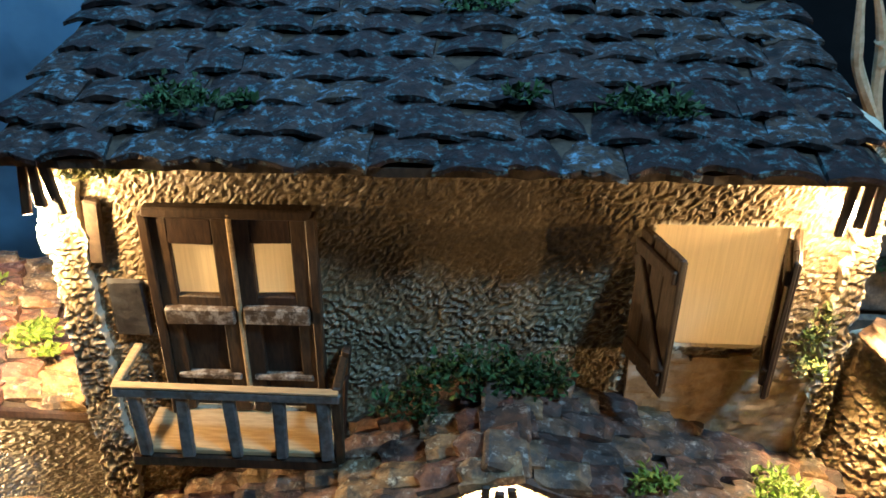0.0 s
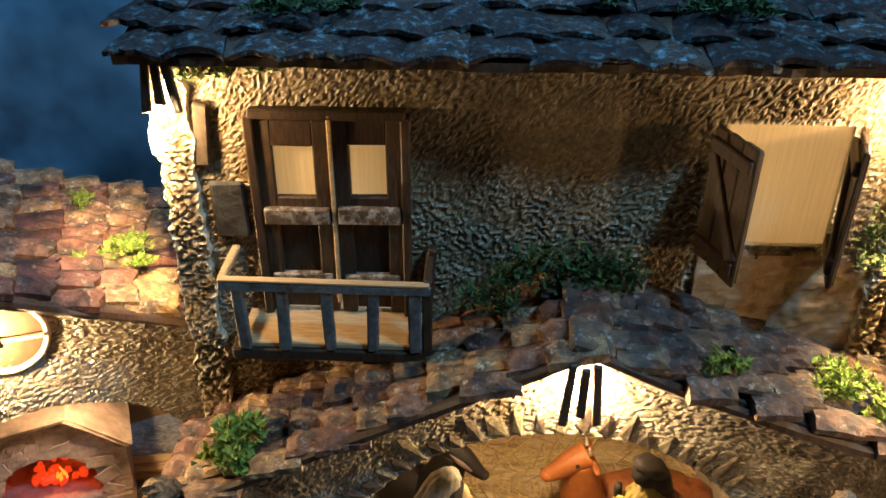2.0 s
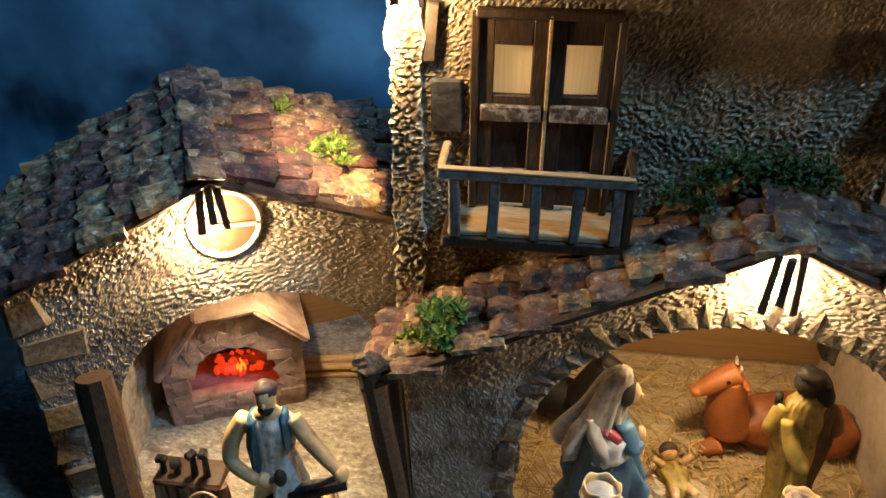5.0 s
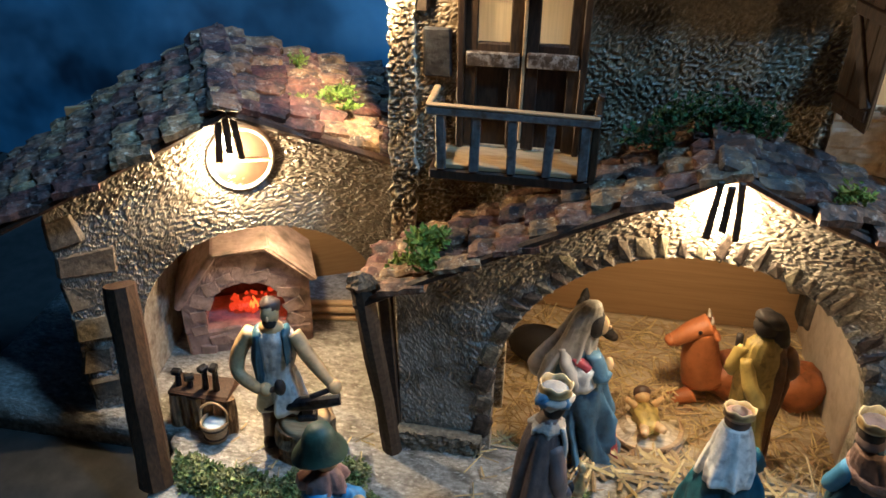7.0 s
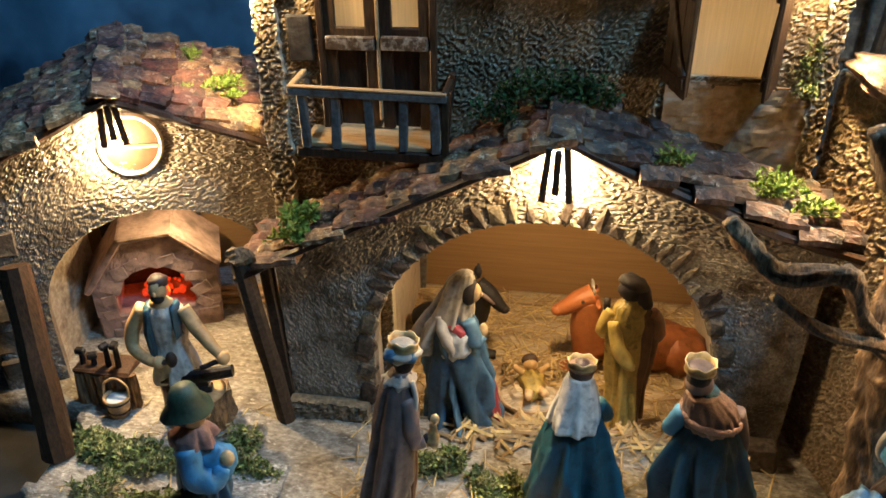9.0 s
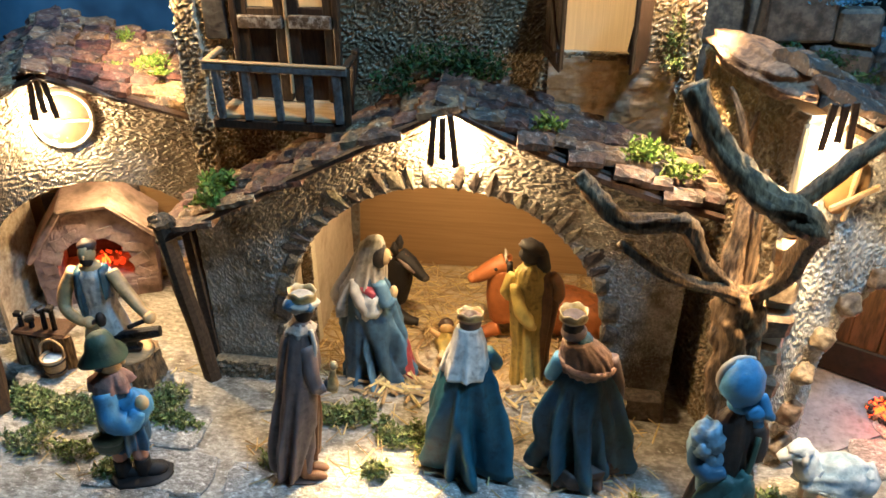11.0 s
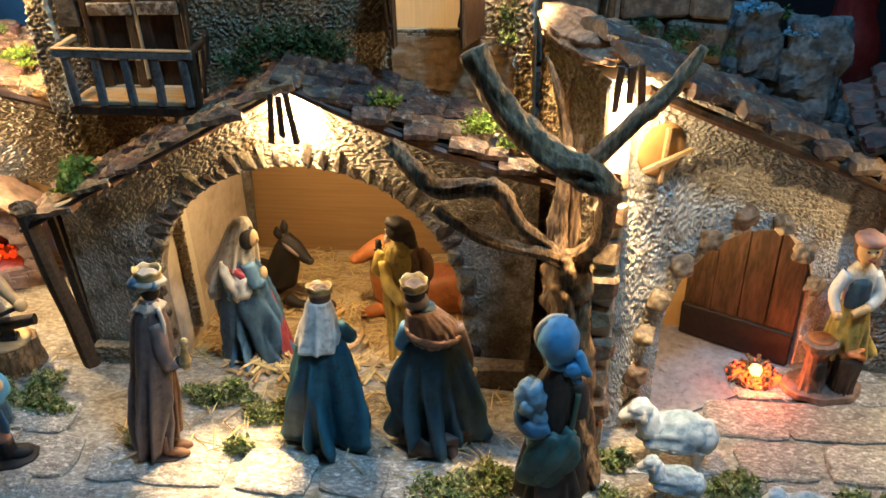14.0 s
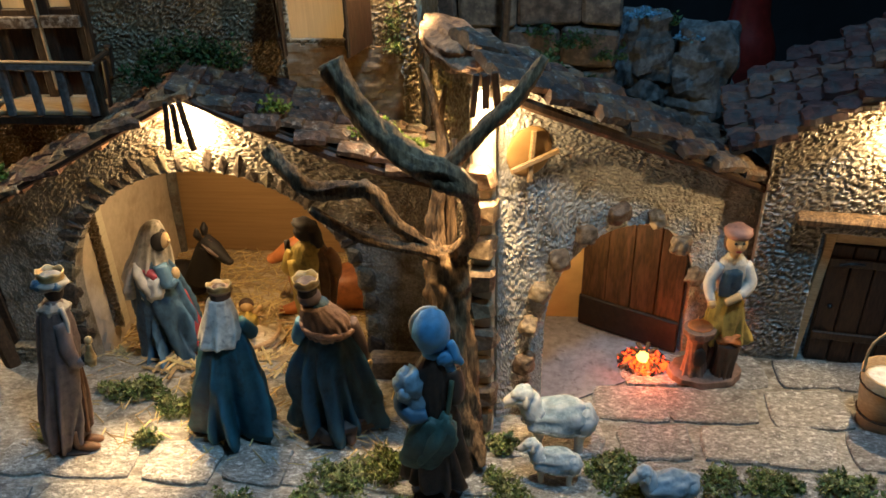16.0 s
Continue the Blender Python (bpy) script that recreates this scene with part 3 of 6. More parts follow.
grid_wall(Plane((22.8, 73.0), (-14.5, 73.0)), 0, 37.3, 21.8, 39.8, 2.0, [], 0.8, m, 0.05)
m.link("back_wall", STUCCO, house)
# smoother tan plaster below the window
m = Mesh()
grid_wall(Plane((13.2, 57.0), (23.6, 57.0)), 0, 10.4, 17.6, 28.3, 0.2, [], 0.5, m, 0.10, 63, top=lambda s: 28.2 - (0.5 * (s - 7.2) if s > 7.2 else 0) + 0.5 * noise.noise(Vector((s * 0.8, 0, 5))), f=0.8)
m.link("plaster_patch", PLASTER_TAN, house, "smooth tan plaster patch")
# rough pilasters up both corners, and a dark block beside the west one for a slot's shade
for x0, x1, zb, sd in ((-15.9, -13.5, 15.0, 81), (22.3, 24.1, 19.0, 82)):
    m = Mesh()
    grid_wall(Plane((x0, 56.75), (x1, 56.75)), 0, x1 - x0, zb, 39.2, 0.15, [], 0.6, m, 0.17, sd, f=3.6, ragged=0.45)
    m.link("pilaster", STUCCO, house)
Mesh().box((-13.15, 57.0, 34.6), (0.75, 0.5, 3.4), (0, 5, 0), b=0.1, jit=0.08).link("slot", BOARD, house)

UP = Vector((0, 1, 0.235)).normalized()
m = Mesh()
e0, e1 = -15.9, 21.9
edge = [e0 + (e1 - e0) * k / 59 for k in range(60)]
front = []
for j, d in enumerate((0, 0.3, 6, 12, 18)):
    for x in edge:
        jag = 0.35 * noise.noise(Vector((x * 0.9, 0, 1))) if j == 0 else 0
        front.append((x, 54.3 + d * UP[1] + jag, 39.55 + d * UP[2] + 0.12 * noise.noise(Vector((x * 0.3, 0, 7)))))
fs = [(j * 60 + a, j * 60 + a + 1, (j + 1) * 60 + a + 1, (j + 1) * 60 + a) for j in range(4) for a in range(59)]
solid(front, fs, (0, 0.05, -0.45), m)
rear = [(x, 54.3 + 18 * UP[1] + d, 39.65 + 18 * UP[2] - d * 0.6) for d in (0.02, 4, 8) for x in edge]
solid(rear, [(j * 60 + a, j * 60 + a + 1, (j + 1) * 60 + a + 1, (j + 1) * 60 + a) for j in range(2) for a in range(59)], (0, 0, -0.45), m)
roof = m.link("roof", BOARD, house)
p0, p1 = Vector((e0 - 0.1, 53.9, 39.65)), Vector((e1 + 0.1, 53.9, 39.65))
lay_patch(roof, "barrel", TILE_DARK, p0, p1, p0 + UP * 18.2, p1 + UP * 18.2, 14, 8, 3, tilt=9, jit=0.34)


# door leaves in the facade
def leaf(parent, x0, x1, z0, z1, y):
    d = Mesh().box(((x0 + x1) / 2, y + 0.35, (z0 + z1) / 2 - 2.4), (x1 - x0, 0.35, z1 - z0 - 4.8), b=0.06).link("door_leaf", WOOD, parent)
    def bar(c, s, name="rail"):
        return Mesh().box(c, s, b=0.07, jit=0.03).link(name, WOOD, d)
    w = x1 - x0
    bar((x0 + 0.42, y, (z0 + z1) / 2), (0.84, 0.55, z1 - z0), "stile")
    bar((x1 - 0.42, y, (z0 + z1) / 2), (0.84, 0.55, z1 - z0), "stile")
    bar(((x0 + x1) / 2, y - 0.02, z1 - 0.7), (w - 1.6, 0.5, 1.4))
    bar(((x0 + x1) / 2, y - 0.02, z1 - 4.7), (w - 1.6, 0.5, 0.6))
    bar(((x0 + x1) / 2, y - 0.25, z1 - 5.4), (w - 0.3, 0.8, 0.95), "ledge").data.materials[0] = WOOD_WORN
    bar(((x0 + x1) / 2, y - 0.2, z0 + 2.4), (w - 0.5, 0.5, 0.35), "lower_rail").data.materials[0] = WOOD_WORN
    Mesh().box(((x0 + x1) / 2, y + 0.2, z1 - 2.9), (w - 1.6, 0.08, 3.2), b=0.01).link("pane", CLOTH_PANE, d, "backlit woven cloth pane")
    return d


WOOD_WORN = surface("worn_ledge", (0.06, 0.035, 0.02), (0.14, 0.09, 0.055), 220, 0.6, 0.6, 0.0006, wear=(0.42, 0.36, 0.30), wear_at=0.52)
leaf(house, -10.5, -6.7, 23.8, 35.5, 57.1)
leaf(house, -6.5, -2.9, 23.8, 35.6, 57.1)
Mesh().box((-6.6, 56.75, 30.2), (0.22, 0.3, 11.4), b=0.05).link("astragal", WOOD_LIGHT, house)
fr = Mesh()
fr.box((-10.7, 57.05, 29.7), (0.45, 0.9, 12.2), b=0.08, jit=0.05)
fr.box((-2.7, 57.05, 29.7), (0.45, 0.9, 12.2), b=0.08, jit=0.05)
fr.box((-6.7, 57.05, 35.85), (8.0, 0.9, 0.5), b=0.08, jit=0.05)
fr.link("door_frame", WOOD, house)

# the balcony
Mesh().box((-6.9, 55.5, 23.5), (10.0, 3.2, 0.4), b=0.08).link("balcony_floor", WOOD_LIGHT, house)
Mesh().box((-6.9, 55.4, 22.9), (10.8, 3.3, 0.8), b=0.12).link("balcony_beam", WOOD, house)
Mesh().box((-6.9, 53.8, 27.45), (11.2, 0.5, 0.55), (0, 0.6, 0), b=0.08, jit=0.03).link("rail", WOOD_GREY, house, "weathered grey balcony rail")
Mesh().box((-6.9, 53.75, 27.82), (11.1, 0.45, 0.14), (0, 0.6, 0), b=0.03).link("rail_cap", WOOD_LIGHT, house)
for rx in (-12.3, -1.45):
    Mesh().box((rx, 55.5, 27.75), (0.42, 3.3, 0.36), b=0.08, jit=0.04).link("side_rail", WOOD_LIGHT if rx < -5 else WOOD, house)
for k, bx in enumerate((-11.5, -9.2, -6.8, -4.4, -2.15)):
    Mesh().box((bx, 53.85, 25.4), (0.62, 0.42, 4.2), (0, 2 if k % 2 else -1, 0), b=0.08, jit=0.04).link("baluster", WOOD_GREY, house)
Mesh().box((-1.5, 53.95, 25.3), (0.5, 0.5, 4.6), b=0.08, jit=0.04).link("baluster", WOOD, house)
Mesh().box((-1.45, 56.7, 27.0), (0.5, 0.6, 2.6), (0, 6, 0), b=0.08, jit=0.04).link("post", WOOD, house)
Mesh().box((-1.45, 55.4, 25.2), (0.3, 0.4, 4.4), (0, 4, 0), b=0.06, jit=0.04).link("baluster", WOOD, house)

Mesh().box((-12.3, 57.05, 30.2), (1.9, 0.4, 3.3), b=0.12, jit=0.08).link("niche_panel", ROCK, house)
# the window and its shutters
Mesh().box((16.7, 57.6, 32.1), (7.2, 0.12, 7.4), b=0.02).link("window_pane", CLOTH_PANE, house, "backlit woven cloth pane")


def shutter(x, y, turn, parent, lean=0.0):
    m = Matrix.Translation((x * CM, y * CM, 32.0 * CM)) @ pose(0, 0, 0, 0, lean, turn)
    o = Mesh().box((1.8, 0.06, 0), (3.5, 0.2, 7.3), b=0.05).link("shutter", WOOD, parent, "open dark plank shutter")
    o.matrix_basis = m
    WORLD[o.name] = m
    for k in range(3):
        pl_ = Mesh().box((0.62 + k * 1.2, -0.08, 0), (1.14, 0.28, 7.4 + 0.1 * k), b=0.07, jit=0.04).link("plank", WOOD, o)
        pl_.matrix_basis = m
    for z, a in ((2.8, 0), (-2.8, 0), (0, 58)):
        b = Mesh().box((1.8, -0.3, z), (3.3 if not a else 5.6, 0.3, 0.75), (0, a, 0), b=0.07, jit=0.04).link("batten", WOOD, o)
        b.matrix_basis = m
    return o


shutter(13.0, 57.0, -71, house)
shutter(20.2, 57.0, -110, house)


def lantern(x, y, z, turn, name, n=3, length=3.0, gap=0.62):
    """Dark splints hung before a small warm bulb."""
    t = thing(name, "small warm lamp behind dark hanging splints", "lamp", (x, y, z))
    for k in range(n):
        a = (k - (n - 1) / 2) * gap
        m = Mesh().box((a, -0.25 - 0.1 * (k % 2), -length / 2 + 0.2 * (k % 2)), (0.44, 0.24, length * (1, 0.82, 1.06)[k % 3]), (4 * (k - 1), 5 - 5 * k, 0), b=0.06, jit=0.05)
        o = m.link("splint", WOOD, t)
        o.matrix_basis = Matrix.Translation(Vector((x, y, z)) * CM) @ pose(0, 0, 0, 0, 0, turn)
    m = Mesh().ball((0, 0.9, -length * 0.75), (0.42, 0.42, 0.6), n=12, m=8)
    o = m.link("bulb", BULB, t, "glowing warm bulb", True)
    o.matrix_basis = Matrix.Translation(Vector((x, y, z)) * CM) @ pose(0, 0, 0, 0, 0, turn)
    o.visible_shadow = False
    return t


lantern(-14.1, 54.9, 39.3, 0, "corner_lamp", length=2.6)
lantern(21.5, 54.9, 39.4, 0, "corner_lamp", length=2.8)

# ---- the stable ----
def verge(parent, pts, seed):
    """The bare edge of a roof board along its gable."""
    Mesh().tube(pts, 0.34, 7, lump=0.3, steps=8, seed=seed).link("verge", WOOD, parent)


stable = thing("stable", "stone stable with a wide arch below a low gabled roof", "stable", (6, 55, 0))
SP = Plane((-14.3, 51.9), (26.0, 51.9))
inner = arch_line(20.4, 13.1, -0.6, 6.0, 19.5, 420, 12.8)
outline = [(0.3, -0.4), (0, 14.9), (21.0, 26.1), (39.2, 20.1), (38.8, -0.4)]
outer = spread(outline, 420)
m = Mesh()
ring_wall(SP, inner, outer, 1.4, 84, m, 0.085, 9.0, 3.6)
m.link("wall", STUCCO_GREY, stable)
m = Mesh()
grid_wall(Plane((-14.2, 50.9), (-7.6, 50.9)), 0, 6.6, -0.4, 1.7, 0.15, [], 1.0, m, 0.22, 77, f=2.2)
m.link("plinth", STONE, stable)
Mesh().box((21.8, 51.0, 0.9), (5.4, 1.7, 2.4), b=0.3, jit=0.2).link("plinth", STONE, stable)
vs_ob = None
STONE_ARCH = surface("arch_stone", (0.055, 0.042, 0.03), (0.17, 0.135, 0.10), 380, 0.55, 0.9, 0.0009, (0.04, 0.03, 0.022), 110, 0.55, 0.6, wear=(0.30, 0.25, 0.19), wear_at=0.66)
rv = random.Random(5)
arc = arch_line(20.4, 13.1, 0.2, 6.0, 19.5, 47, 12.8)
for k, (s, z) in enumerate(arc):
    if 0 < k < 46 and (z > 12 or k % 2 == 0):
        ds, dz = arc[k + 1][0] - arc[k - 1][0], arc[k + 1][1] - arc[k - 1][1]
        ang = math.degrees(math.atan2(dz, ds))
        length = rv.uniform(1.2, 1.6) if z <= 12 else rv.uniform(1.0, 2.3)
        ns, nz = -dz / math.hypot(ds, dz), ds / math.hypot(ds, dz)
        q = 0.5 * length - 0.1
        if vs_ob is None:
            vs_ob = Mesh().box((0, 0.42, 0), (0.86, 1.1, 1.0), b=0.17, jit=0.16).link("voussoir", STONE_ARCH, stable)
            ob = vs_ob
        else:
            ob = new("voussoir", vs_ob.data)
            attach(ob, stable)
        ob.matrix_basis = Matrix.Translation(Vector(SP.at(s + ns * q, z + nz * q, 0.22 if z <= 12 else 0.05)) * CM) @ pose(0, 0, 0, 0, 0, SP.turn) @ pose(0, 0, 0, 0, -ang + rv.uniform(-9, 9), 0) @ Matrix.Diagonal((rv.uniform(0.8, 1.6) * (1.7 if z <= 12 else 1), rv.uniform(0.85, 1.1), length, 1))
# floor, back and sides inside
PALE_CARD = surface("pale_card", (0.46, 0.38, 0.29), (0.55, 0.46, 0.36), 90, 0.75, 0.2, 0.0004, (0.36, 0.28, 0.20), 30, 0.6)
m = Mesh()
n1, n2 = 40, 40
top = []
for b in range(n2 + 1):
    for a in range(n1 + 1):
        x, y = -9.4 + 31.2 * a / n1, 52.6 + 23.4 * b / n2
        top.append((x, y, ground_z(x, y) + 0.16 + 0.10 * noise.noise(Vector((x, y, 2)))))
solid(top, [(b * (n1 + 1) + a, b * (n1 + 1) + a + 1, (b + 1) * (n1 + 1) + a + 1, (b + 1) * (n1 + 1) + a) for b in range(n2) for a in range(n1)], (0, 0, -0.12), m)
m.link("stable_floor", STRAW_FLOOR, stable, "pale floor strewn with straw", True)
Mesh().box((6.3, 76.4, 6.6), (31.4, 0.5, 20.0), b=0.05).link("back_panel", CARD, stable, "plain brown card back wall")
Mesh().box((-8.0, 64.6, 6.6), (0.6, 22.4, 20.0), b=0.05).link("side_panel", PALE_CARD, stable)
Mesh().box((21.2, 64.6, 6.6), (0.6, 22.4, 20.0), b=0.05).link("side_panel", PALE_CARD, stable)
Mesh().box((-7.2, 75.2, 6.2), (0.9, 0.9, 18.5), (0, 3, 0), b=0.1).link("corner_strip", WOOD_GREY, stable)
# roof of two slopes
RIDGE_F = Vector((6.7, 50.4, 26.7))
back = Vector((0, 6.6, 0.3))
for side, ev in (("west", Vector((-16.7, 50.3, 14.2))), ("east", Vector((26.2, 50.3, 19.7)))):
    v = RIDGE_F - ev
    m = Mesh()
    front = []
    for a in range(13):
        for b in range(4):
            p = ev + v * (a / 12) + back * (b / 3)
            front.append(tuple(p + Vector((0, 0.25 * noise.noise(p * 0.7) if b == 0 else 0, -0.5 * math.sin(math.pi * a / 12) * (side == "east")))))
    fs = [(a * 4 + b, (a + 1) * 4 + b, (a + 1) * 4 + b + 1, a * 4 + b + 1) if side == "east" else (a * 4 + b, a * 4 + b + 1, (a + 1) * 4 + b + 1, (a + 1) * 4 + b) for a in range(12) for b in range(3)]
    fs = [f[::-1] for f in fs]
    solid(front, fs, (0, 0, -0.4), m)
    r = m.link("roof_slope", BOARD, stable)
    lay_patch(r, "slab", TILE if side == "west" else TILE_SLAB, ev, ev + back, RIDGE_F, RIDGE_F + back, 4, 12 if side == "west" else 11, 11, flip=side == "west", tilt=15, jit=0.34)
for k in range(4):
    Mesh().box((6.7, 50.9 + 1.7 * k, 27.0 + 0.1 * k), (2.3, 2.2, 0.45), (9, (-1) ** k * 12, 0), b=0.16, jit=0.16).link("ridge_tile", TILE_SLAB, stable)
verge(stable, [(-16.8, 50.1, 13.9), (-8.5, 50.1, 18.5), (0.0, 50.1, 22.9), (6.7, 50.1, 26.4)], 3)
verge(stable, [(6.7, 50.1, 26.4), (13.0, 50.1, 23.6), (20.0, 50.1, 21.0), (26.2, 50.1, 19.3)], 4)
lantern(6.4, 49.6, 26.3, 0, "gable_lamp", length=3.8, gap=0.72)
# leaning posts at the stable's west corner
post = thing("post", "dark weathered timber post with a knotted top", "post", (-14.6, 50.6, 0))
Mesh().tube([(-14.5, 50.5, -0.1), (-15.0, 50.4, 5), (-15.8, 50.4, 11), (-16.4, 50.5, 15.6)], [0.75, 0.75, 0.75, 0.8], 9, lump=0.14, seed=3, ridge=0.12).link("shaft", BOARD, post)
Mesh().ball((-16.4, 50.4, 15.7), (1.1, 0.8, 0.7), lump=0.4).link("cap", BARK, post)
p2 = thing("post", "dark timber post of the stable", "post", (-14.7, 51.9, 0))
Mesh().box((-14.9, 52.2, 7.4), (1.0, 0.9, 15.0), (0, -3, 0), b=0.12, jit=0.08).link("shaft", BOARD, p2)

# ---- the forge ----
forge = thing("forge", "forge with an arched stucco front and a tiled gable roof", "house", (-29, 60, 0))
LP = Plane((-38.5, 50.9), (-21.0, 60.4))
inner = arch_line(12.7, 9.0, -0.4, 6.4, 15.1, 380, 10.3)
outline = [(-1.2, -0.6), (-1.3, 20.0), (12.1, 25.4), (25.6, 20.2), (25.6, -0.6)]
outer = spread(outline, 380)
m = Mesh()
ring_wall(LP, inner, outer, 1.3, 84, m, 0.12, 21.0, 3.3)
m.link("wall", STUCCO_DARK, forge)
# quoins
rv = random.Random(9)
for k in range(6):
    w = (2.4, 4.3)[k % 2] + rv.uniform(-0.3, 0.3)
    Mesh().box(LP.at(-1.45 + w / 2, 17.0 - k * 2.95, -0.32), (w, 1.2, rv.uniform(2.45, 2.75)), (0, rv.uniform(-5, 5), LP.turn), b=0.3, jit=0.22).link("quoin", STONE, forge)
m = Mesh()
ringv = []
for rr, dd in ((2.55, 0.0), (2.4, 0.35), (2.15, 0.3), (2.05, -0.4)):
    ringv.append([LP.at(12.9 + rr * math.cos(a * math.pi / 16), 21.1 + rr * 1.06 * math.sin(a * math.pi / 16), dd) for a in range(32)])
m.loft(ringv, cap=False)
m.link("round_window_rim", STUCCO_GREY, forge, smooth=True)
# disc on the unpierced wall; its dark colour stands in for the opening's shade
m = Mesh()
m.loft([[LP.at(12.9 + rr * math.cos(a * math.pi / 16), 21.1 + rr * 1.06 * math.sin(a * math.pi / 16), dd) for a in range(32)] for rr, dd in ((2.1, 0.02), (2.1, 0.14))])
m.link("round_window_pane", surface("shade_painted_card", (0.035, 0.017, 0.007), (0.06, 0.03, 0.012), 80, 0.8, 0.1, 0.0002), forge)
Mesh().box(LP.at(13.6, 21.0, 0.4), (2.8, 0.25, 0.25), (0, 6, LP.turn), b=0.04).link("round_window_bar", WOOD_LIGHT, forge)
lx, ly, lz = LP.at(12.0, 26.0, 2.8)
lantern(lx, ly, lz, LP.turn, "forge_lamp", length=3.6, gap=0.62)
# side wall, back and floor
m = Mesh()
grid_wall(Plane(LP.at(-1.0, 0, -16)[:2], LP.at(-1.0, 0, -1.2)[:2]), 0, 14.8, -0.5, 16.6, 0.5, [], 0.8, m, 0.12, 4)
m.link("side_wall", STUCCO_DARK, forge)
m = Mesh()
grid_wall(Plane(LP.at(0.0, 0, -14)[:2], LP.at(25.4, 0, -14)[:2]), 0, 25.4, -0.4, 21, 1.5, [], 0.5, m, 0.0)
m.link("back_panel", CARD, forge, "plain brown card back wall")
m = Mesh()
grid_wall(Plane(LP.at(3.2, 0, -1.6)[:2], LP.at(6.8, 0, -10.5)[:2]), 0, 9.6, -0.4, 13, 0.6, [], 0.5, m, 0.05)
m.link("inner_wall", STONE_PALE, forge)
AP = Vector(LP.at(12.1, 26.4, 3.2))
RB = Vector((-34.0, 69.4, 26.5))
for side, e, eb in (("west", Vector(LP.at(-5.2, 18.9, 2.6)), Vector((-51.0, 62.5, 16.2))), ("east", Vector(LP.at(24.6, 20.7, 3.2)), Vector((-17.4, 72.5, 22.6)))):
    m = Mesh()
    front = [tuple(e.lerp(AP, a / 10).lerp(eb.lerp(RB, a / 10), b / 8)) for a in range(11) for b in range(9)]
    fs = [(a * 9 + b, a * 9 + b + 1, (a + 1) * 9 + b + 1, (a + 1) * 9 + b) for a in range(10) for b in range(8)]
    if side == "west":
        fs = [f[::-1] for f in fs]
    solid(front, fs, (0, 0, -0.4), m)
    r = m.link("roof_slope", BOARD, forge)
    lay_patch(r, "slab", TILE, e, eb, AP, RB, 8, 9 if side == "west" else 6, 31, flip=side == "west", tilt=14, jit=0.34)
for k in range(8):
    p = AP.lerp(RB, (k + 0.1) / 8)
    Mesh().box((p.x, p.y, p.z + 0.3), (2.1, 2.6, 0.5), (2, (-1) ** k * 9, 26), b=0.18, jit=0.2).link("ridge_tile", TILE, forge)
for k, e in enumerate((LP.at(-5.2, 18.6, 2.8), LP.at(24.6, 20.4, 3.4))):
    top_v = Vector(LP.at(12.1, 26.1, 3.4))
    verge(forge, [tuple(Vector(e).lerp(top_v, q / 4)) for q in range(5)], 8 + k)
po = thing("post", "dark weathered timber post at the forge", "post", (-31.0, 43.8, 0))
Mesh().tube([(-31.0, 43.8, -0.1), (-32.2, 45.9, 7.4), (-33.4, 48.1, 14.8)], [1.3, 1.2, 1.15], 9, lump=0.1, seed=7, steps=8, ridge=0.12).link("shaft", WOOD, po)

# ---- the east cottage ----
STONE_TAN = surface("tan_stone", (0.15, 0.10, 0.06), (0.34, 0.245, 0.16), 240, 0.55, 0.8, 0.001, (0.10, 0.065, 0.04), 80, 0.56, 0.2)
CORK = surface("rust_cork", (0.12, 0.07, 0.04), (0.30, 0.19, 0.12), 200, 0.75, 1.0, 0.002, (0.07, 0.04, 0.03), 90, 0.55)
cot = thing("cottage", "pale stucco cottage with a boulder-edged doorway", "house", (42, 57, 0))
RP = Plane((30.5, 45.9), (52.5, 58.6))
inner = arch_line(10.9, 6.6, -0.2, 7.6, 15.4, 300, 8.2)
outline = [(0, -0.3), (0, 28.8), (0.8, 29.2), (26.0, 15.8), (26.0, -0.3)]
outer = spread(outline, 300)
m = Mesh()
ring_wall(RP, inner, outer, 1.3, 90, m, 0.12, 31.0, 3.3)
m.link("wall", STUCCO_PALE, cot)
m = Mesh()
grid_wall(Plane((24.6, 58.2), (29.0, 45.0)), 0, 13.9, -0.3, 29.2, 0.2, [], 1.0, m, 0.16, 14, f=2.4)
m.link("side_wall", STUCCO, cot)
rv = random.Random(12)
for s, z in ((2.4, 1.9), (2.3, 5.3), (2.6, 8.9), (3.5, 11.8), (5.2, 14.2), (7.5, 15.9), (10.5, 16.9), (14.2, 15.6), (17.1, 12.3), (19.2, 8.6)):
    Mesh().ball(RP.at(s, z, 0.4), (rv.uniform(0.8, 1.1), rv.uniform(0.6, 0.8), rv.uniform(0.7, 0.95)), rot=(rv.uniform(-25, 25), rv.uniform(-40, 40), rv.uniform(0, 90)), n=28, m=18, lump=0.24, square=0.55).link("boulder", STONE_TAN, cot, smooth=True)
for k in range(9):
    Mesh().box((29.4 + rv.uniform(-0.15, 0.15), 44.4 + rv.uniform(-0.15, 0.15), 1.3 + k * 2.72), (rv.uniform(1.9, 2.2), 1.5, rv.uniform(1.75, 2.15)), (rv.uniform(-5, 5), rv.uniform(-6, 6), rv.uniform(-8, 8)), b=0.3, jit=0.2).link("corner_stone", STONE_TAN, cot)
Mesh().box((29.5, 45.3, 14.2), (1.6, 1.8, 29.0), b=0.2, jit=0.1).link("corner_pier", STUCCO, cot)
Mesh().ball(RP.at(2.4, 23.8, 0.1), (1.85, 0.32, 1.9), rot=(0, 0, RP.turn), n=16, m=10).link("window_pane", AMBER, cot, "rounded amber window pane", True)
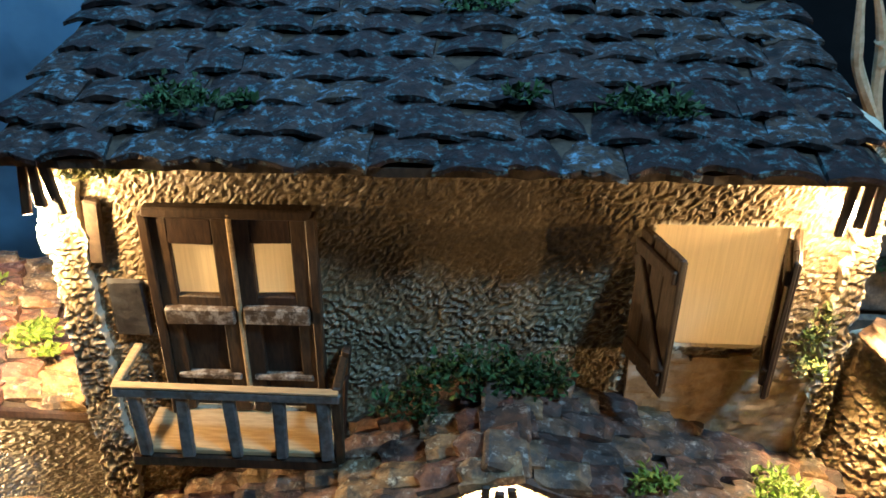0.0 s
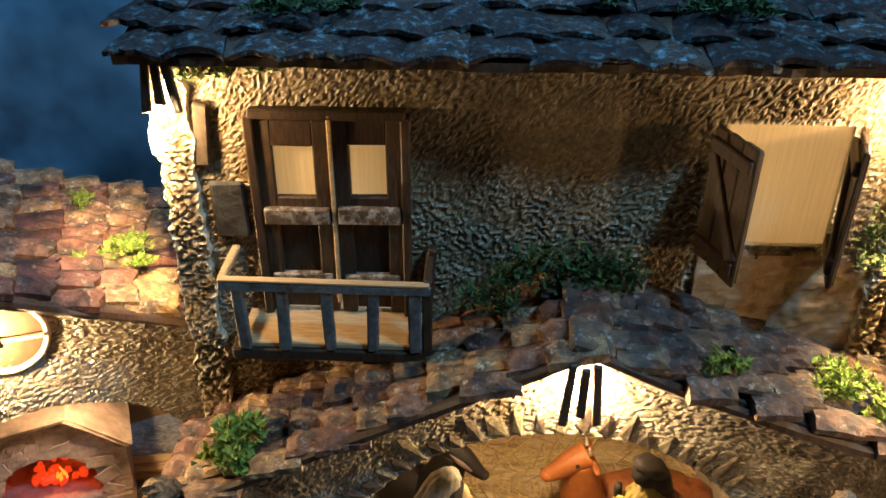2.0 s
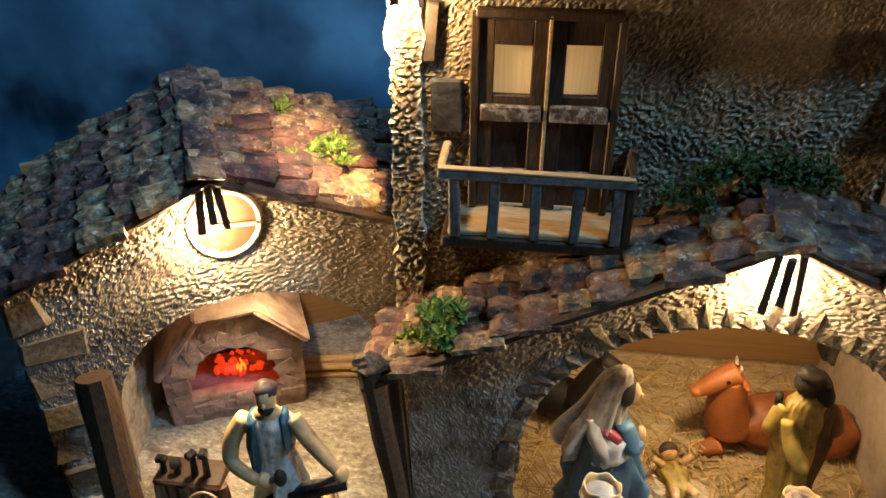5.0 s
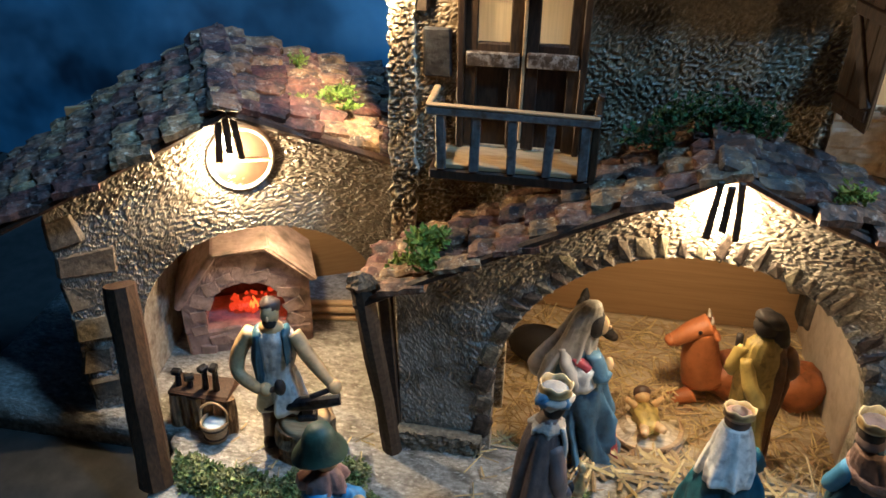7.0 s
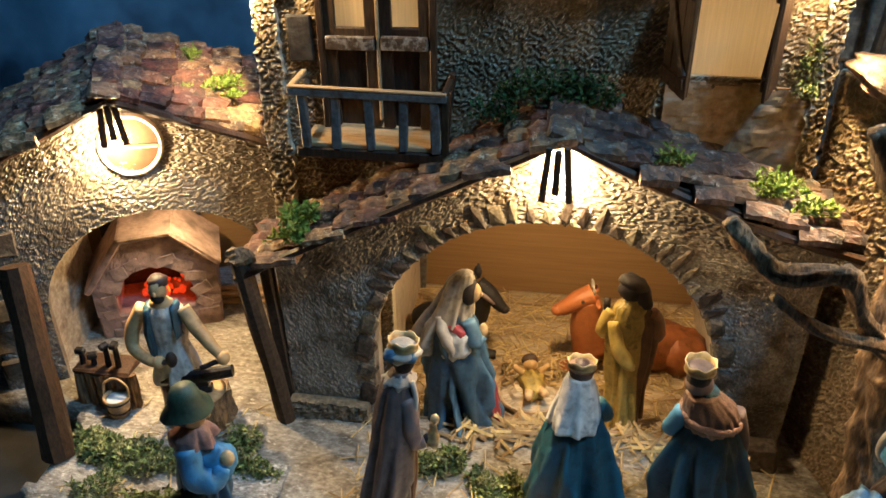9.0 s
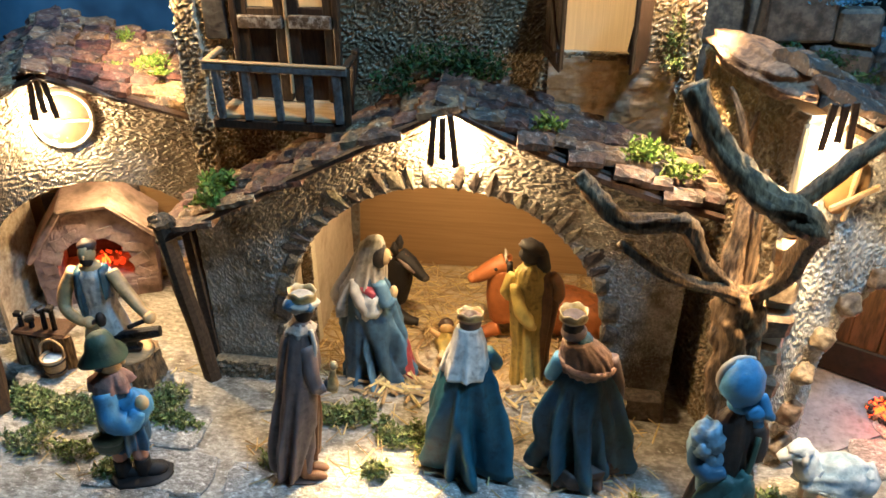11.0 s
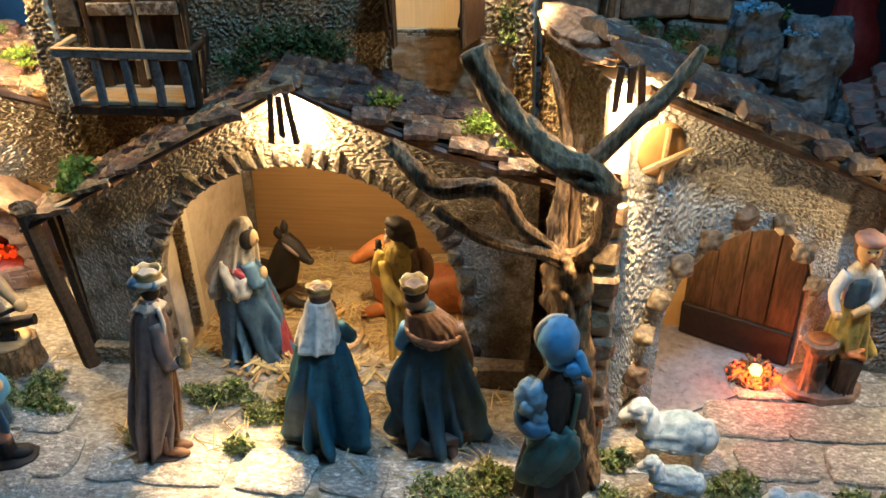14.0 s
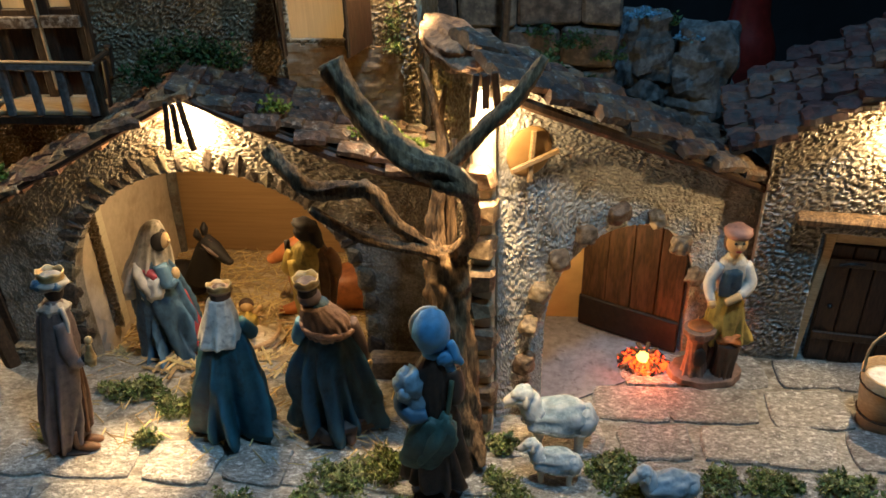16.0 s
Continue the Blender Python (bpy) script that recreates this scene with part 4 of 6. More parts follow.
Mesh().box(RP.at(2.5, 23.3, 0.75), (3.9, 0.25, 0.4), (0, -12, RP.turn), b=0.06).link("window_bar", WOOD_LIGHT, cot)
Mesh().box(RP.at(2.3, 23.6, 0.6), (0.38, 0.25, 3.9), (0, 4, RP.turn), b=0.06).link("window_bar", WOOD_LIGHT, cot)
m = Mesh()
grid_wall(Plane(RP.at(0.8, 0, -13)[:2], RP.at(25.8, 0, -13)[:2]), 0, 25.0, -0.3, 18, 1.5, [], 0.5, m, 0.0)
m.link("back_panel", AMBER, cot, "plain amber card back wall")
m = Mesh()
grid_wall(Plane((30.4, 60.4), (39.6, 60.4)), 0, 9.2, -0.3, 15, 1.0, [], 0.5, m, 0.0)
m.link("inner_wall", AMBER, cot)
n1 = 14
top = [RP.at(3.2 + 22.0 * a / n1, 0, 1.2 - 14.0 * b / n1) for b in range(n1 + 1) for a in range(n1 + 1)]
top = [(x, y, ground_z(x, y) + 0.22) for x, y, z in top]
m = Mesh()
solid(top, [(b * (n1 + 1) + a, b * (n1 + 1) + a + 1, (b + 1) * (n1 + 1) + a + 1, (b + 1) * (n1 + 1) + a) for b in range(n1) for a in range(n1)], (0, 0, -0.15), m)
m.link("cottage_floor", ASHEN, cot, "pale ash-dusted floor")
dp = Plane((38.2, 59.9), (47.0, 55.4))
plank = surface("plank_door", (0.020, 0.009, 0.003), (0.065, 0.030, 0.008), 180, 0.6, 0.6, 0.0006, (0.09, 0.04, 0.02), 60, 0.55, stretch=(3, 3, 0.5))
dr = Mesh().box(dp.at(4.8, 5.2, -0.2), (9.3, 0.3, 8.8), (0, 0, dp.turn), b=0.1).link("door", plank, cot, "open plank door of brown wood")
for k in range(4):
    top_z = (11.6, 14.6, 15.6, 15.0)[k]
    Mesh().box(dp.at(1.25 + 2.36 * k, (0.5 + top_z) / 2, 0.15), (2.33, 0.5, top_z - 0.5), (0, 0, dp.turn), b=0.07, jit=0.05).link("plank", plank, dr)
Mesh().box(dp.at(4.8, 2.0, 0.55), (9.6, 0.35, 3.2), (0, 0, dp.turn), b=0.1, jit=0.04).link("kick_board", surface("scorched_board", (0.008, 0.004, 0.003), (0.022, 0.010, 0.006), 200, 0.7, 0.5, 0.0005), dr)
e, apx = Vector(RP.at(25.8, 16.4, 1.6)), Vector(RP.at(-0.7, 30.3, 1.6))
inw = Vector((-RP.n.x, -RP.n.y, 0.22)) * 5.8
m = Mesh()
front = [tuple(e.lerp(apx, a / 12) + inw * (b / 4)) for a in range(13) for b in range(5)]
solid(front, [(a * 5 + b, a * 5 + b + 1, (a + 1) * 5 + b + 1, (a + 1) * 5 + b) for a in range(12) for b in range(4)], (0, 0, -0.4), m)
r = m.link("roof_slope", BOARD, cot)
lay_patch(r, "slab", TILE_SLAB, e, e + inw, apx, apx + inw, 3, 14, 51, tilt=10, jit=0.25)
Mesh().tube([RP.at(-0.5, 28.9, 1.7), RP.at(12.6, 22.3, 1.8), RP.at(25.4, 15.8, 1.7)], [0.35, 0.4, 0.35], 7, lump=0.3).link("verge_board", WOOD, cot)
Mesh().ball((26.8, 51.3, 30.2), (1.9, 6.2, 1.2), rot=(0, 4, 18), n=40, m=24, lump=0.3).link("cap_stone", CORK, cot)
lantern(29.7, 42.7, 31.0, 12, "porch_lamp", length=2.8, gap=0.7)

# ---- the far east house ----
far = thing("barn", "grey stucco barn with a dark plank door", "house", (63, 57, 0))
FP = Plane((52, 55.6), (76, 52.2))
m = Mesh()
grid_wall(FP, 0, 24, -0.3, 29, 0.15, [(4.9, 13.4, -0.4, 13.3)], 1.2, m, 0.15, 41, top=lambda s: 22.3 + 0.5 * s if s < 10.4 else 27.5 - 0.45 * (s - 10.4), f=3.0)
m.link("wall", STUCCO_DARK, far)
bd = Mesh().box(FP.at(9.6, 6.1, -0.9), (7.4, 0.3, 11.8), (0, 0, FP.turn), b=0.08).link("door", WOOD, far, "dark plank door")
for k in range(4):
    Mesh().box(FP.at(6.9 + 1.85 * k, 6.1, -0.6), (1.78, 0.4, 12.0), (0, 0, FP.turn), b=0.08, jit=0.05).link("plank", WOOD, bd)
for z in (3.0, 10.5):
    Mesh().box(FP.at(9.6, z, -0.25), (7.2, 0.3, 0.8), (0, 0, FP.turn), b=0.08).link("batten", WOOD, bd)
Mesh().tube([FP.at(6.8, 10.4, 0.05), FP.at(7.8, 10.7, 0.2), FP.at(8.7, 10.6, 0.05)], [0.12, 0.14, 0.12], 6).link("bar", IRON, bd)
Mesh().ball(FP.at(6.9, 6.1, -0.2), 0.22).link("knob", IRON, bd)
Mesh().box(FP.at(5.35, 6.6, -0.45), (0.75, 0.5, 13.2), (0, 4, FP.turn), b=0.05).link("door_jamb", WOOD_LIGHT, far)
Mesh().box(FP.at(9.3, 12.8, -0.5), (8.0, 0.5, 0.9), (0, 0, FP.turn), b=0.05).link("door_head", WOOD_LIGHT, far)
Mesh().box(FP.at(8.8, 14.9, 0.5), (12.4, 1.6, 0.8), (0, -2, FP.turn), b=0.15, jit=0.15).link("lintel", BARK, far)
apx = Vector(FP.at(10.4, 27.9, 1.4))
inw = Vector((-FP.n.x, -FP.n.y, 0.08)) * 12
for s_e, z_e in ((-3.4, 20.4), (25.5, 21.6)):
    e = Vector(FP.at(s_e, z_e, 1.4))
    m = Mesh()
    front = [tuple(e.lerp(apx, a / 12) + inw * (b / 8)) for a in range(13) for b in range(9)]
    fs = [(a * 9 + b, a * 9 + b + 1, (a + 1) * 9 + b + 1, (a + 1) * 9 + b) for a in range(12) for b in range(8)]
    solid(front, [f[::-1] for f in fs] if s_e < 0 else fs, (0, 0, -0.4), m)
    r = m.link("roof_slope", BOARD, far)
    lay_patch(r, "slab", TILE_OLD, e, e + inw, apx, apx + inw, 6, 8, 61, flip=s_e < 0, tilt=17, jit=0.4)
lx, ly, lz = FP.at(8.6, 26.0, 1.6)
lantern(lx, ly, lz, FP.turn, "barn_lamp", length=3.0, gap=0.7)

# ---- the forge's things ----
def put(ob, x, y, z=None, turn=0.0, size=1.0, tall=None, lean=0.0, nod=0.0):
    """Stands an object on the ground at a place, turned about its own axis; tall is its size upwards, lean tips it sideways and nod away."""
    zz = ground_z(x, y) + (0.17 if y < 45 or x > 31 else 0.05) if z is None else z
    ob.matrix_basis = Matrix.Translation(Vector((x, y, zz)) * CM) @ pose(0, 0, 0, -nod, lean, 0) @ pose(0, 0, 0, 0, 0, turn) @ Matrix.Diagonal((size, size, tall or size, 1))
    return ob


def plain(name, colour, rough=0.45, spread_=0.75, bump=0.15, dirt=None):
    """Painted resin with a darker wash in it."""
    dark = tuple(q * spread_ * 0.8 for q in colour)
    return surface(name, dark, colour, 160, rough, bump, 0.0005, dirt or tuple(q * 0.6 for q in colour), 120, 0.62, spec=0.5)


oven = thing("oven", "rose stone oven with an arched mouth", "oven", (-30, 63, 0))
OP = Plane((-34.6, 58.7), (-24.7, 63.0))
L_ = 10.8
inner = arch_line(4.9, 3.5, 2.4, 3.6, 7.1, 60)
outer = spread([(-0.6, 2.4), (-0.6, 5.6), (2.9, 10.1), (7.2, 10.3), (10.6, 6.9), (10.6, 2.4)], 60)
m = Mesh()
ring_wall(OP, inner, outer, 5.5, 10, m, 0.07, 3, 0.9)
m.link("front", OVEN, oven)
Mesh().box(OP.at(5.0, 0.95, -2.7), (11.1, 5.6, 2.9), (0, 0, OP.turn), b=0.2, jit=0.08).link("base", OVEN, oven)
Mesh().box(OP.at(5.0, 5.6, -5.9), (9.4, 0.6, 8.0), (0, 0, OP.turn), b=0.2).link("back", OVEN_BLACK, oven)
rv = random.Random(4)
arc = arch_line(4.9, 4.2, 2.6, 3.6, 7.9, 11)
for s, z in arc:
    Mesh().box(OP.at(s, z, 0.1), (rv.uniform(1.2, 2.0), 0.12, rv.uniform(0.9, 1.5)), (0, rv.uniform(-40, 40), OP.turn), b=0.1, jit=0.07).link("arch_stone", OVEN, oven)
for k in range(12):
    s, z = rv.uniform(0.2, 9.8), rv.uniform(0.2, 2.0)
    Mesh().box(OP.at(s, z, 0.06), (rv.uniform(1.4, 2.2), 0.35, rv.uniform(0.9, 1.4)), (0, 0, OP.turn), b=0.2, jit=0.12).link("stone", OVEN, oven)
for a, b in (((-0.9, 5.4), (2.8, 10.3)), ((2.8, 10.3), (7.3, 10.5)), ((7.3, 10.5), (11.0, 6.8))):
    ang = math.degrees(math.atan2(b[1] - a[1], b[0] - a[0]))
    Mesh().box(OP.at((a[0] + b[0]) / 2, (a[1] + b[1]) / 2 + 0.15, -2.6), (math.hypot(b[0] - a[0], b[1] - a[1]) + 0.3, 6.6, 0.6), (0, -ang, OP.turn), b=0.15, jit=0.08).link("roof_slab", OVEN, oven)
em, rv = Mesh(), random.Random(8)
for k in range(30):
    em.ball(OP.at(L_ / 2 + rv.uniform(-1.9, 1.9), 2.6 + rv.uniform(0, 0.6), -1.6 - rv.uniform(0, 3)), rv.uniform(0.15, 0.42), n=7, m=5, lump=0.6)
em.link("coal_bed", OVEN_EMBERS, oven, "glowing red coals")["kind"] = "stuff"
fl = Mesh()
for k in range(3):
    x, y, z = OP.at(L_ / 2 + 0.2 + rv.uniform(-0.9, 0.9), 2.9, -1.6 - rv.uniform(0, 1))
    fl.tube([(x, y, z), (x + rv.uniform(-0.3, 0.3), y, z + rv.uniform(0.4, 0.7)), (x + rv.uniform(-0.4, 0.4), y, z + rv.uniform(0.8, 1.4))], [0.16, 0.14, 0.03], 6, steps=3)
fl.link("flame", FLAME, oven, "orange flame")["kind"] = "stuff"

sticks = thing("stick_bundle", "bundle of pale reed sticks lying by the oven", "firewood", (-22, 66, 0))
for k in range(8):
    Mesh().tube([(-27.0, 65.6 + 0.25 * (k % 4), 0.2 + 0.4 * (k // 2)), (-22, 66.2 + 0.25 * (k % 4), 0.35 + 0.44 * (k // 2)), (-17.5, 66.8 + 0.25 * (k % 4), 0.5 + 0.48 * (k // 2))], 0.26, 7).link("stick", WOOD_LIGHT, sticks)

chest = thing("workbench", "rough dark log workbench with iron tools on it", "workbench", (-30.0, 50.5, 0))
for k in range(6):
    Mesh().tube([(-32.2 + 0.9 * k, 50.2, -0.1), (-32.2 + 0.9 * k, 50.2, 3.2 + 0.2 * (k % 2))], [0.58, 0.52], 10, lump=0.25, seed=k, ridge=0.3).link("log", BARK, chest)
Mesh().box((-30.0, 50.9, 3.5), (5.0, 2.4, 0.5), b=0.12, jit=0.1).link("top", WOOD, chest)
for k, (dx, h) in enumerate(((-1.9, 1.3), (-0.9, 0.9), (0.4, 2.0), (1.3, 2.2))):
    tl = thing("tool", "small black iron tool on the workbench", "tool", (-30 + dx, 50.6, 3.7), "tools on the workbench")
    Mesh().tube([(-30 + dx, 50.6, 3.7), (-30 + dx + 0.1, 50.6, 3.7 + h)], [0.28, 0.22], 7).link("shaft", IRON, tl)
    Mesh().box((-30 + dx, 50.6, 3.75 + h), (0.8, 0.6, 0.5), (0, 0, 30 * k), b=0.1).link("head", IRON, tl)


def bucket(name, label, x, y, z, r, h, fill):
    b = thing(name, label, "bucket", (x, y, z))
    rings = []
    for rr, zz in ((r * 0.72, 0), (r * 0.86, h * 0.5), (r, h), (r * 0.9, h), (r * 0.85, h * 0.75)):
        rings.append([(x + rr * math.cos(q * math.pi / 9), y + rr * math.sin(q * math.pi / 9), z + zz) for q in range(18)])
    m = Mesh()
    m.loft(rings)
    m.link("pail_body", BASKET, b, smooth=True)
    m = Mesh().ball((x, y, z + h * 0.86), (r * 0.86, r * 0.86, 0.16), n=16, m=4)
    m.link("water", fill, b, smooth=True)
    Mesh().tube([(x - r, y, z + h), (x - r * 0.9, y + 0.2, z + h * 1.5), (x, y + 0.3, z + h * 1.8), (x + r * 0.9, y + 0.2, z + h * 1.5), (x + r, y, z + h)], 0.12, 6).link("handle", BASKET, b)
    for zz in (0.25, 0.8):
        Mesh().tube([(x + r * (0.76 + 0.24 * zz) * math.cos(q * 0.5236), y + r * (0.76 + 0.24 * zz) * math.sin(q * 0.5236), z + h * zz) for q in range(13)], 0.1, 5, steps=2).link("hoop", WOOD, b)
    return b


BASKET = surface("woven_basket", (0.32, 0.20, 0.10), (0.48, 0.33, 0.18), 300, 0.6, 0.5, 0.0006, stretch=(1, 1, 3))
WHITE_FILL = surface("pale_water", (0.42, 0.52, 0.60), (0.55, 0.63, 0.70), 60, 0.2, 0.1, 0.0003)
bucket("bucket", "small woven bucket of water hung at the workbench", -28.5, 49.0, 0.1, 1.1, 1.9, WHITE_FILL)
bucket("pail", "dark wooden pail with white foam in it", 61.4, 46.9, 0.2, 2.2, 5.2, plain("milk_white", (0.80, 0.78, 0.74)))

stump = thing("stump", "sawn tree stump carrying an anvil", "stump", (-21.2, 49.6, 0))
Mesh().tube([(-21.2, 49.6, -0.1), (-21.2, 49.6, 1.5), (-21.2, 49.6, 2.9)], [2.35, 2.15, 2.1], 24, lump=0.18, seed=2, ridge=0.2).link("bark", BARK, stump)
Mesh().ball((-21.2, 49.6, 2.9), (2.02, 2.02, 0.14), n=24, m=4).link("cut_face", WOOD_LIGHT, stump, smooth=True)
anvil = thing("anvil", "black iron anvil on the stump", "anvil", (-20.9, 49.6, 3.0))
Mesh().box((-20.9, 49.6, 3.3), (1.5, 1.0, 0.6), (0, 0, 14), b=0.15).link("foot", IRON, anvil)
Mesh().box((-20.9, 49.6, 3.9), (0.9, 0.6, 0.8), (0, 0, 14), b=0.12).link("waist", IRON, anvil)
Mesh().tube([(-24.0, 48.7, 4.2), (-22.2, 49.2, 4.5), (-20.8, 49.6, 4.6), (-18.4, 50.2, 4.9)], [0.12, 0.5, 0.62, 0.5], 12).link("face", IRON, anvil)

# ---- figures: each is one mesh ----
def coat(name, colour, rough=0.5, lift=1.8, bump=0.5):
    """Painted resin: a dark wash in the hollows and a paler drybrushed ridge."""
    dark = tuple(q * 0.65 for q in colour)
    pale = tuple(min(0.85, q * lift + 0.004) for q in colour)
    return surface(name, dark, colour, 150, rough, bump, 0.0014, tuple(q * 0.4 for q in colour), 130, 0.6, spec=0.5, peaks=pale, peaks_at=0.535)


SKIN = coat("painted_skin", (0.58, 0.38, 0.18), lift=1.25)
HAIR = coat("painted_hair", (0.016, 0.010, 0.007), 0.7)
WHITE = coat("painted_white", (0.74, 0.71, 0.65), lift=1.1)
GREYW = coat("painted_grey_white", (0.36, 0.32, 0.27), lift=1.6)
BLUE = coat("painted_teal", (0.013, 0.078, 0.112))
NAVY = coat("painted_navy", (0.020, 0.072, 0.108))
SLATE = coat("painted_slate", (0.045, 0.10, 0.155))
SKYB = coat("painted_sky_blue", (0.065, 0.22, 0.38), lift=1.6)
TAUPE = coat("painted_taupe", (0.135, 0.095, 0.085))
GOLD = surface("painted_gold", (0.20, 0.11, 0.035), (0.46, 0.31, 0.11), 200, 0.4, 0.2, 0.0004, (0.13, 0.07, 0.03), 120, 0.54, metal=0.25, peaks=(0.62, 0.47, 0.24))
FUR = coat("painted_fur", (0.27, 0.16, 0.115), 0.65, 1.6, 1.0)
YELLOW = coat("painted_ochre", (0.42, 0.30, 0.075), lift=1.5)
BROWN = coat("painted_brown", (0.060, 0.032, 0.022))
RED = coat("painted_red", (0.34, 0.05, 0.06))
GREEN = coat("painted_green", (0.040, 0.062, 0.038))
RUST = coat("painted_rust", (0.30, 0.095, 0.025))
ASH = coat("painted_dark_brown", (0.006, 0.004, 0.004), 0.65)
WOOL = surface("painted_wool", (0.19, 0.29, 0.38), (0.38, 0.50, 0.60), 200, 0.6, 1.0, 0.0014, (0.20, 0.27, 0.33), 120, 0.58, peaks=(0.72, 0.77, 0.80))
UMBER = coat("painted_umber", (0.13, 0.058, 0.025))
LAMB = coat("painted_blue_grey", (0.20, 0.30, 0.37), lift=1.6, bump=1.0)
TEALG = coat("painted_sea_green", (0.055, 0.115, 0.10), lift=1.6)
PINK = coat("painted_rose", (0.36, 0.19, 0.15), lift=1.4)
COATS = [SKIN, HAIR, WHITE, GREYW, BLUE, NAVY, SLATE, SKYB, TAUPE, GOLD, FUR, YELLOW, BROWN, RED, GREEN, RUST, ASH, WOOL, PINK, UMBER, LAMB, TEALG]
(skin, hair, white, greyw, blue, navy, slate, skyb, taupe, gold, fur, yellow, brown, red, green, rust, ash, wool, pink, umber, lamb, tealg) = range(len(COATS))


def crown(m, c, r, h, mat, cloth=None, n=36, lean=0.0):
    """A low pointed circlet, with a cap inside it."""
    if cloth is not None:
        m.ball((c[0], c[1], c[2] + h * 0.1), (r * 0.98, r * 0.98, h * 0.6), cloth)
    rings = []
    for rr, f in ((r * 0.95, 0.0), (r * 1.08, 0.1), (r * 1.0, 0.3), (r * 1.02, 0.6), (r * 1.08, 1.0), (r * 0.98, 0.97), (r * 0.88, 0.35)):
        ring = []
        for q in range(n):
            a = 2 * math.pi * q / n
            z = h * 0.85 * (f + 0.14 * (f > 0.5) * math.cos(6 * a))
            ring.append((c[0] + rr * math.cos(a), c[1] + rr * math.sin(a), c[2] + z + lean * rr * math.sin(a)))
        rings.append(ring)
    m.loft(rings, mat)


def figure(name, label, m, x, y, turn=0.0, z=None, category="figurine", size=1.0, tall=None, lean=0.0, nod=0.0):
    used = sorted(set(m.i))
    m.i = [used.index(q) for q in m.i]
    ob = m.link(name, [COATS[q] for q in used], smooth=True)
    tagged(ob, label, category)
    return put(ob, x, y, z, turn, size, tall, lean, nod)


# the tall king in a taupe cloak, turned half away
m = Mesh()
m.robe((0, 0, 0), [(0.25, 0.95, 1.0, -0.35, 0), (0.7, 1.15, 1.2, -0.3, 0), (2.4, 1.35, 1.35, -0.2, 0), (5.0, 1.35, 1.3, -0.05, 0), (7.4, 1.28, 1.15, 0.0, 0), (8.8, 1.12, 1.0, 0, 0), (9.6, 0.85, 0.8, 0, 0), (10.1, 0.5, 0.5, 0.05, 0)], taupe, 7, 0.11, seed=1.0)
m.robe((0.75, 0.15, 0), [(1.3, 0.5, 0.55, 0.1, 0), (4, 0.62, 0.6, 0.05, 0), (7.5, 0.5, 0.5, -0.1, 0)], umber, 5, 0.1, seed=2)
m.robe((0.05, 0, 0), [(9.3, 0.85, 0.75, 0, 0), (9.6, 0.98, 0.88, 0, 0), (10.05, 0.5, 0.5, 0, 0)], greyw, 6, 0.08)
m.tube([(0.7, -0.6, 9.8), (1.0, -0.7, 8.8), (0.95, -0.8, 7.8)], [0.16, 0.16, 0.1], 7, greyw)
m.ball((0.2, 0, 10.65), (0.62, 0.6, 0.72), hair)
m.ball((0.1, 0, 11.1), (0.98, 0.95, 0.46), greyw, lump=0.35, n=24, m=14)
m.ball((-0.45, -0.5, 11.15), (0.5, 0.4, 0.34), slate, lump=0.3)
m.ball((0.6, -0.6, 11.1), (0.3, 0.3, 0.26), slate, lump=0.3)
crown(m, (0.1, 0, 11.35), 0.8, 0.58, gold, greyw)
m.tube([(0.4, -0.6, 8.8), (0.85, -0.85, 7.4), (1.15, -0.8, 6.4), (1.7, -0.7, 6.5)], [0.5, 0.52, 0.42, 0.26], 10, taupe, lump=0.25)
m.ball((1.8, -0.65, 6.6), 0.28, hair)
m.robe((2.1, -0.6, 6.2), [(0, 0.34, 0.34, 0, 0), (0.4, 0.42, 0.42, 0, 0), (0.9, 0.22, 0.22, 0, 0), (1.3, 0.17, 0.17, 0, 0)], gold, 6, 0.03, 18)
m.ball((2.12, -0.6, 7.75), 0.26, gold)
for sy in (-0.4, 0.45):
    m.tube([(0.35, sy, 1.5), (0.5, sy, 0.6), (0.75, sy, 0.4)], [0.34, 0.36, 0.36], 9, umber)
    m.ball((1.25, sy - 0.1, 0.4), (0.8, 0.36, 0.32), umber, n=14, m=10)
m.ball((0.35, 0, 0.1), (1.6, 1.1, 0.18), brown, lump=0.2)
figure("king_figurine", "tall king figurine in a taupe cloak with a golden crown", m, -3.6, 40.1, 10, size=1.18, tall=1.34, lean=4, nod=8)

# the king in a teal cloak with a white cape, kneeling with his back turned
m = Mesh()
m.robe((0, 0, 0), [(0.1, 2.35, 2.0, 0, 0), (0.7, 2.6, 2.2, 0, 0), (2.6, 2.5, 2.0, 0, 0.1), (4.6, 2.05, 1.65, 0, 0.3), (5.8, 1.75, 1.4, 0, 0.4), (6.8, 1.4, 1.1, 0, 0.5), (8.0, 0.8, 0.7, 0, 0.6), (8.8, 0.6, 0.5, 0, 0.7)], blue, 8, 0.13, seed=0.6)
m.robe((-0.05, 0.5, 0), [(6.2, 1.0, 1.1, -0.1, -0.2), (6.45, 1.42, 1.45, -0.1, -0.2), (7.3, 1.4, 1.3, 0, -0.1), (8.2, 1.15, 1.05, 0.05, 0.0), (8.9, 0.9, 0.85, 0.05, 0.05), (9.3, 0.72, 0.7, 0.05, 0.1)], white, 7, 0.06, seed=3.2)
m.ball((0.05, 0.75, 9.5), (0.7, 0.75, 0.75), brown)
crown(m, (0.05, 0.75, 9.75), 0.78, 0.56, gold, fur, lean=-0.12)
m.tube([(1.1, 0.7, 7.6), (1.65, 1.3, 6.6), (1.2, 2.0, 6.4)], [0.5, 0.5, 0.3], 9, blue)
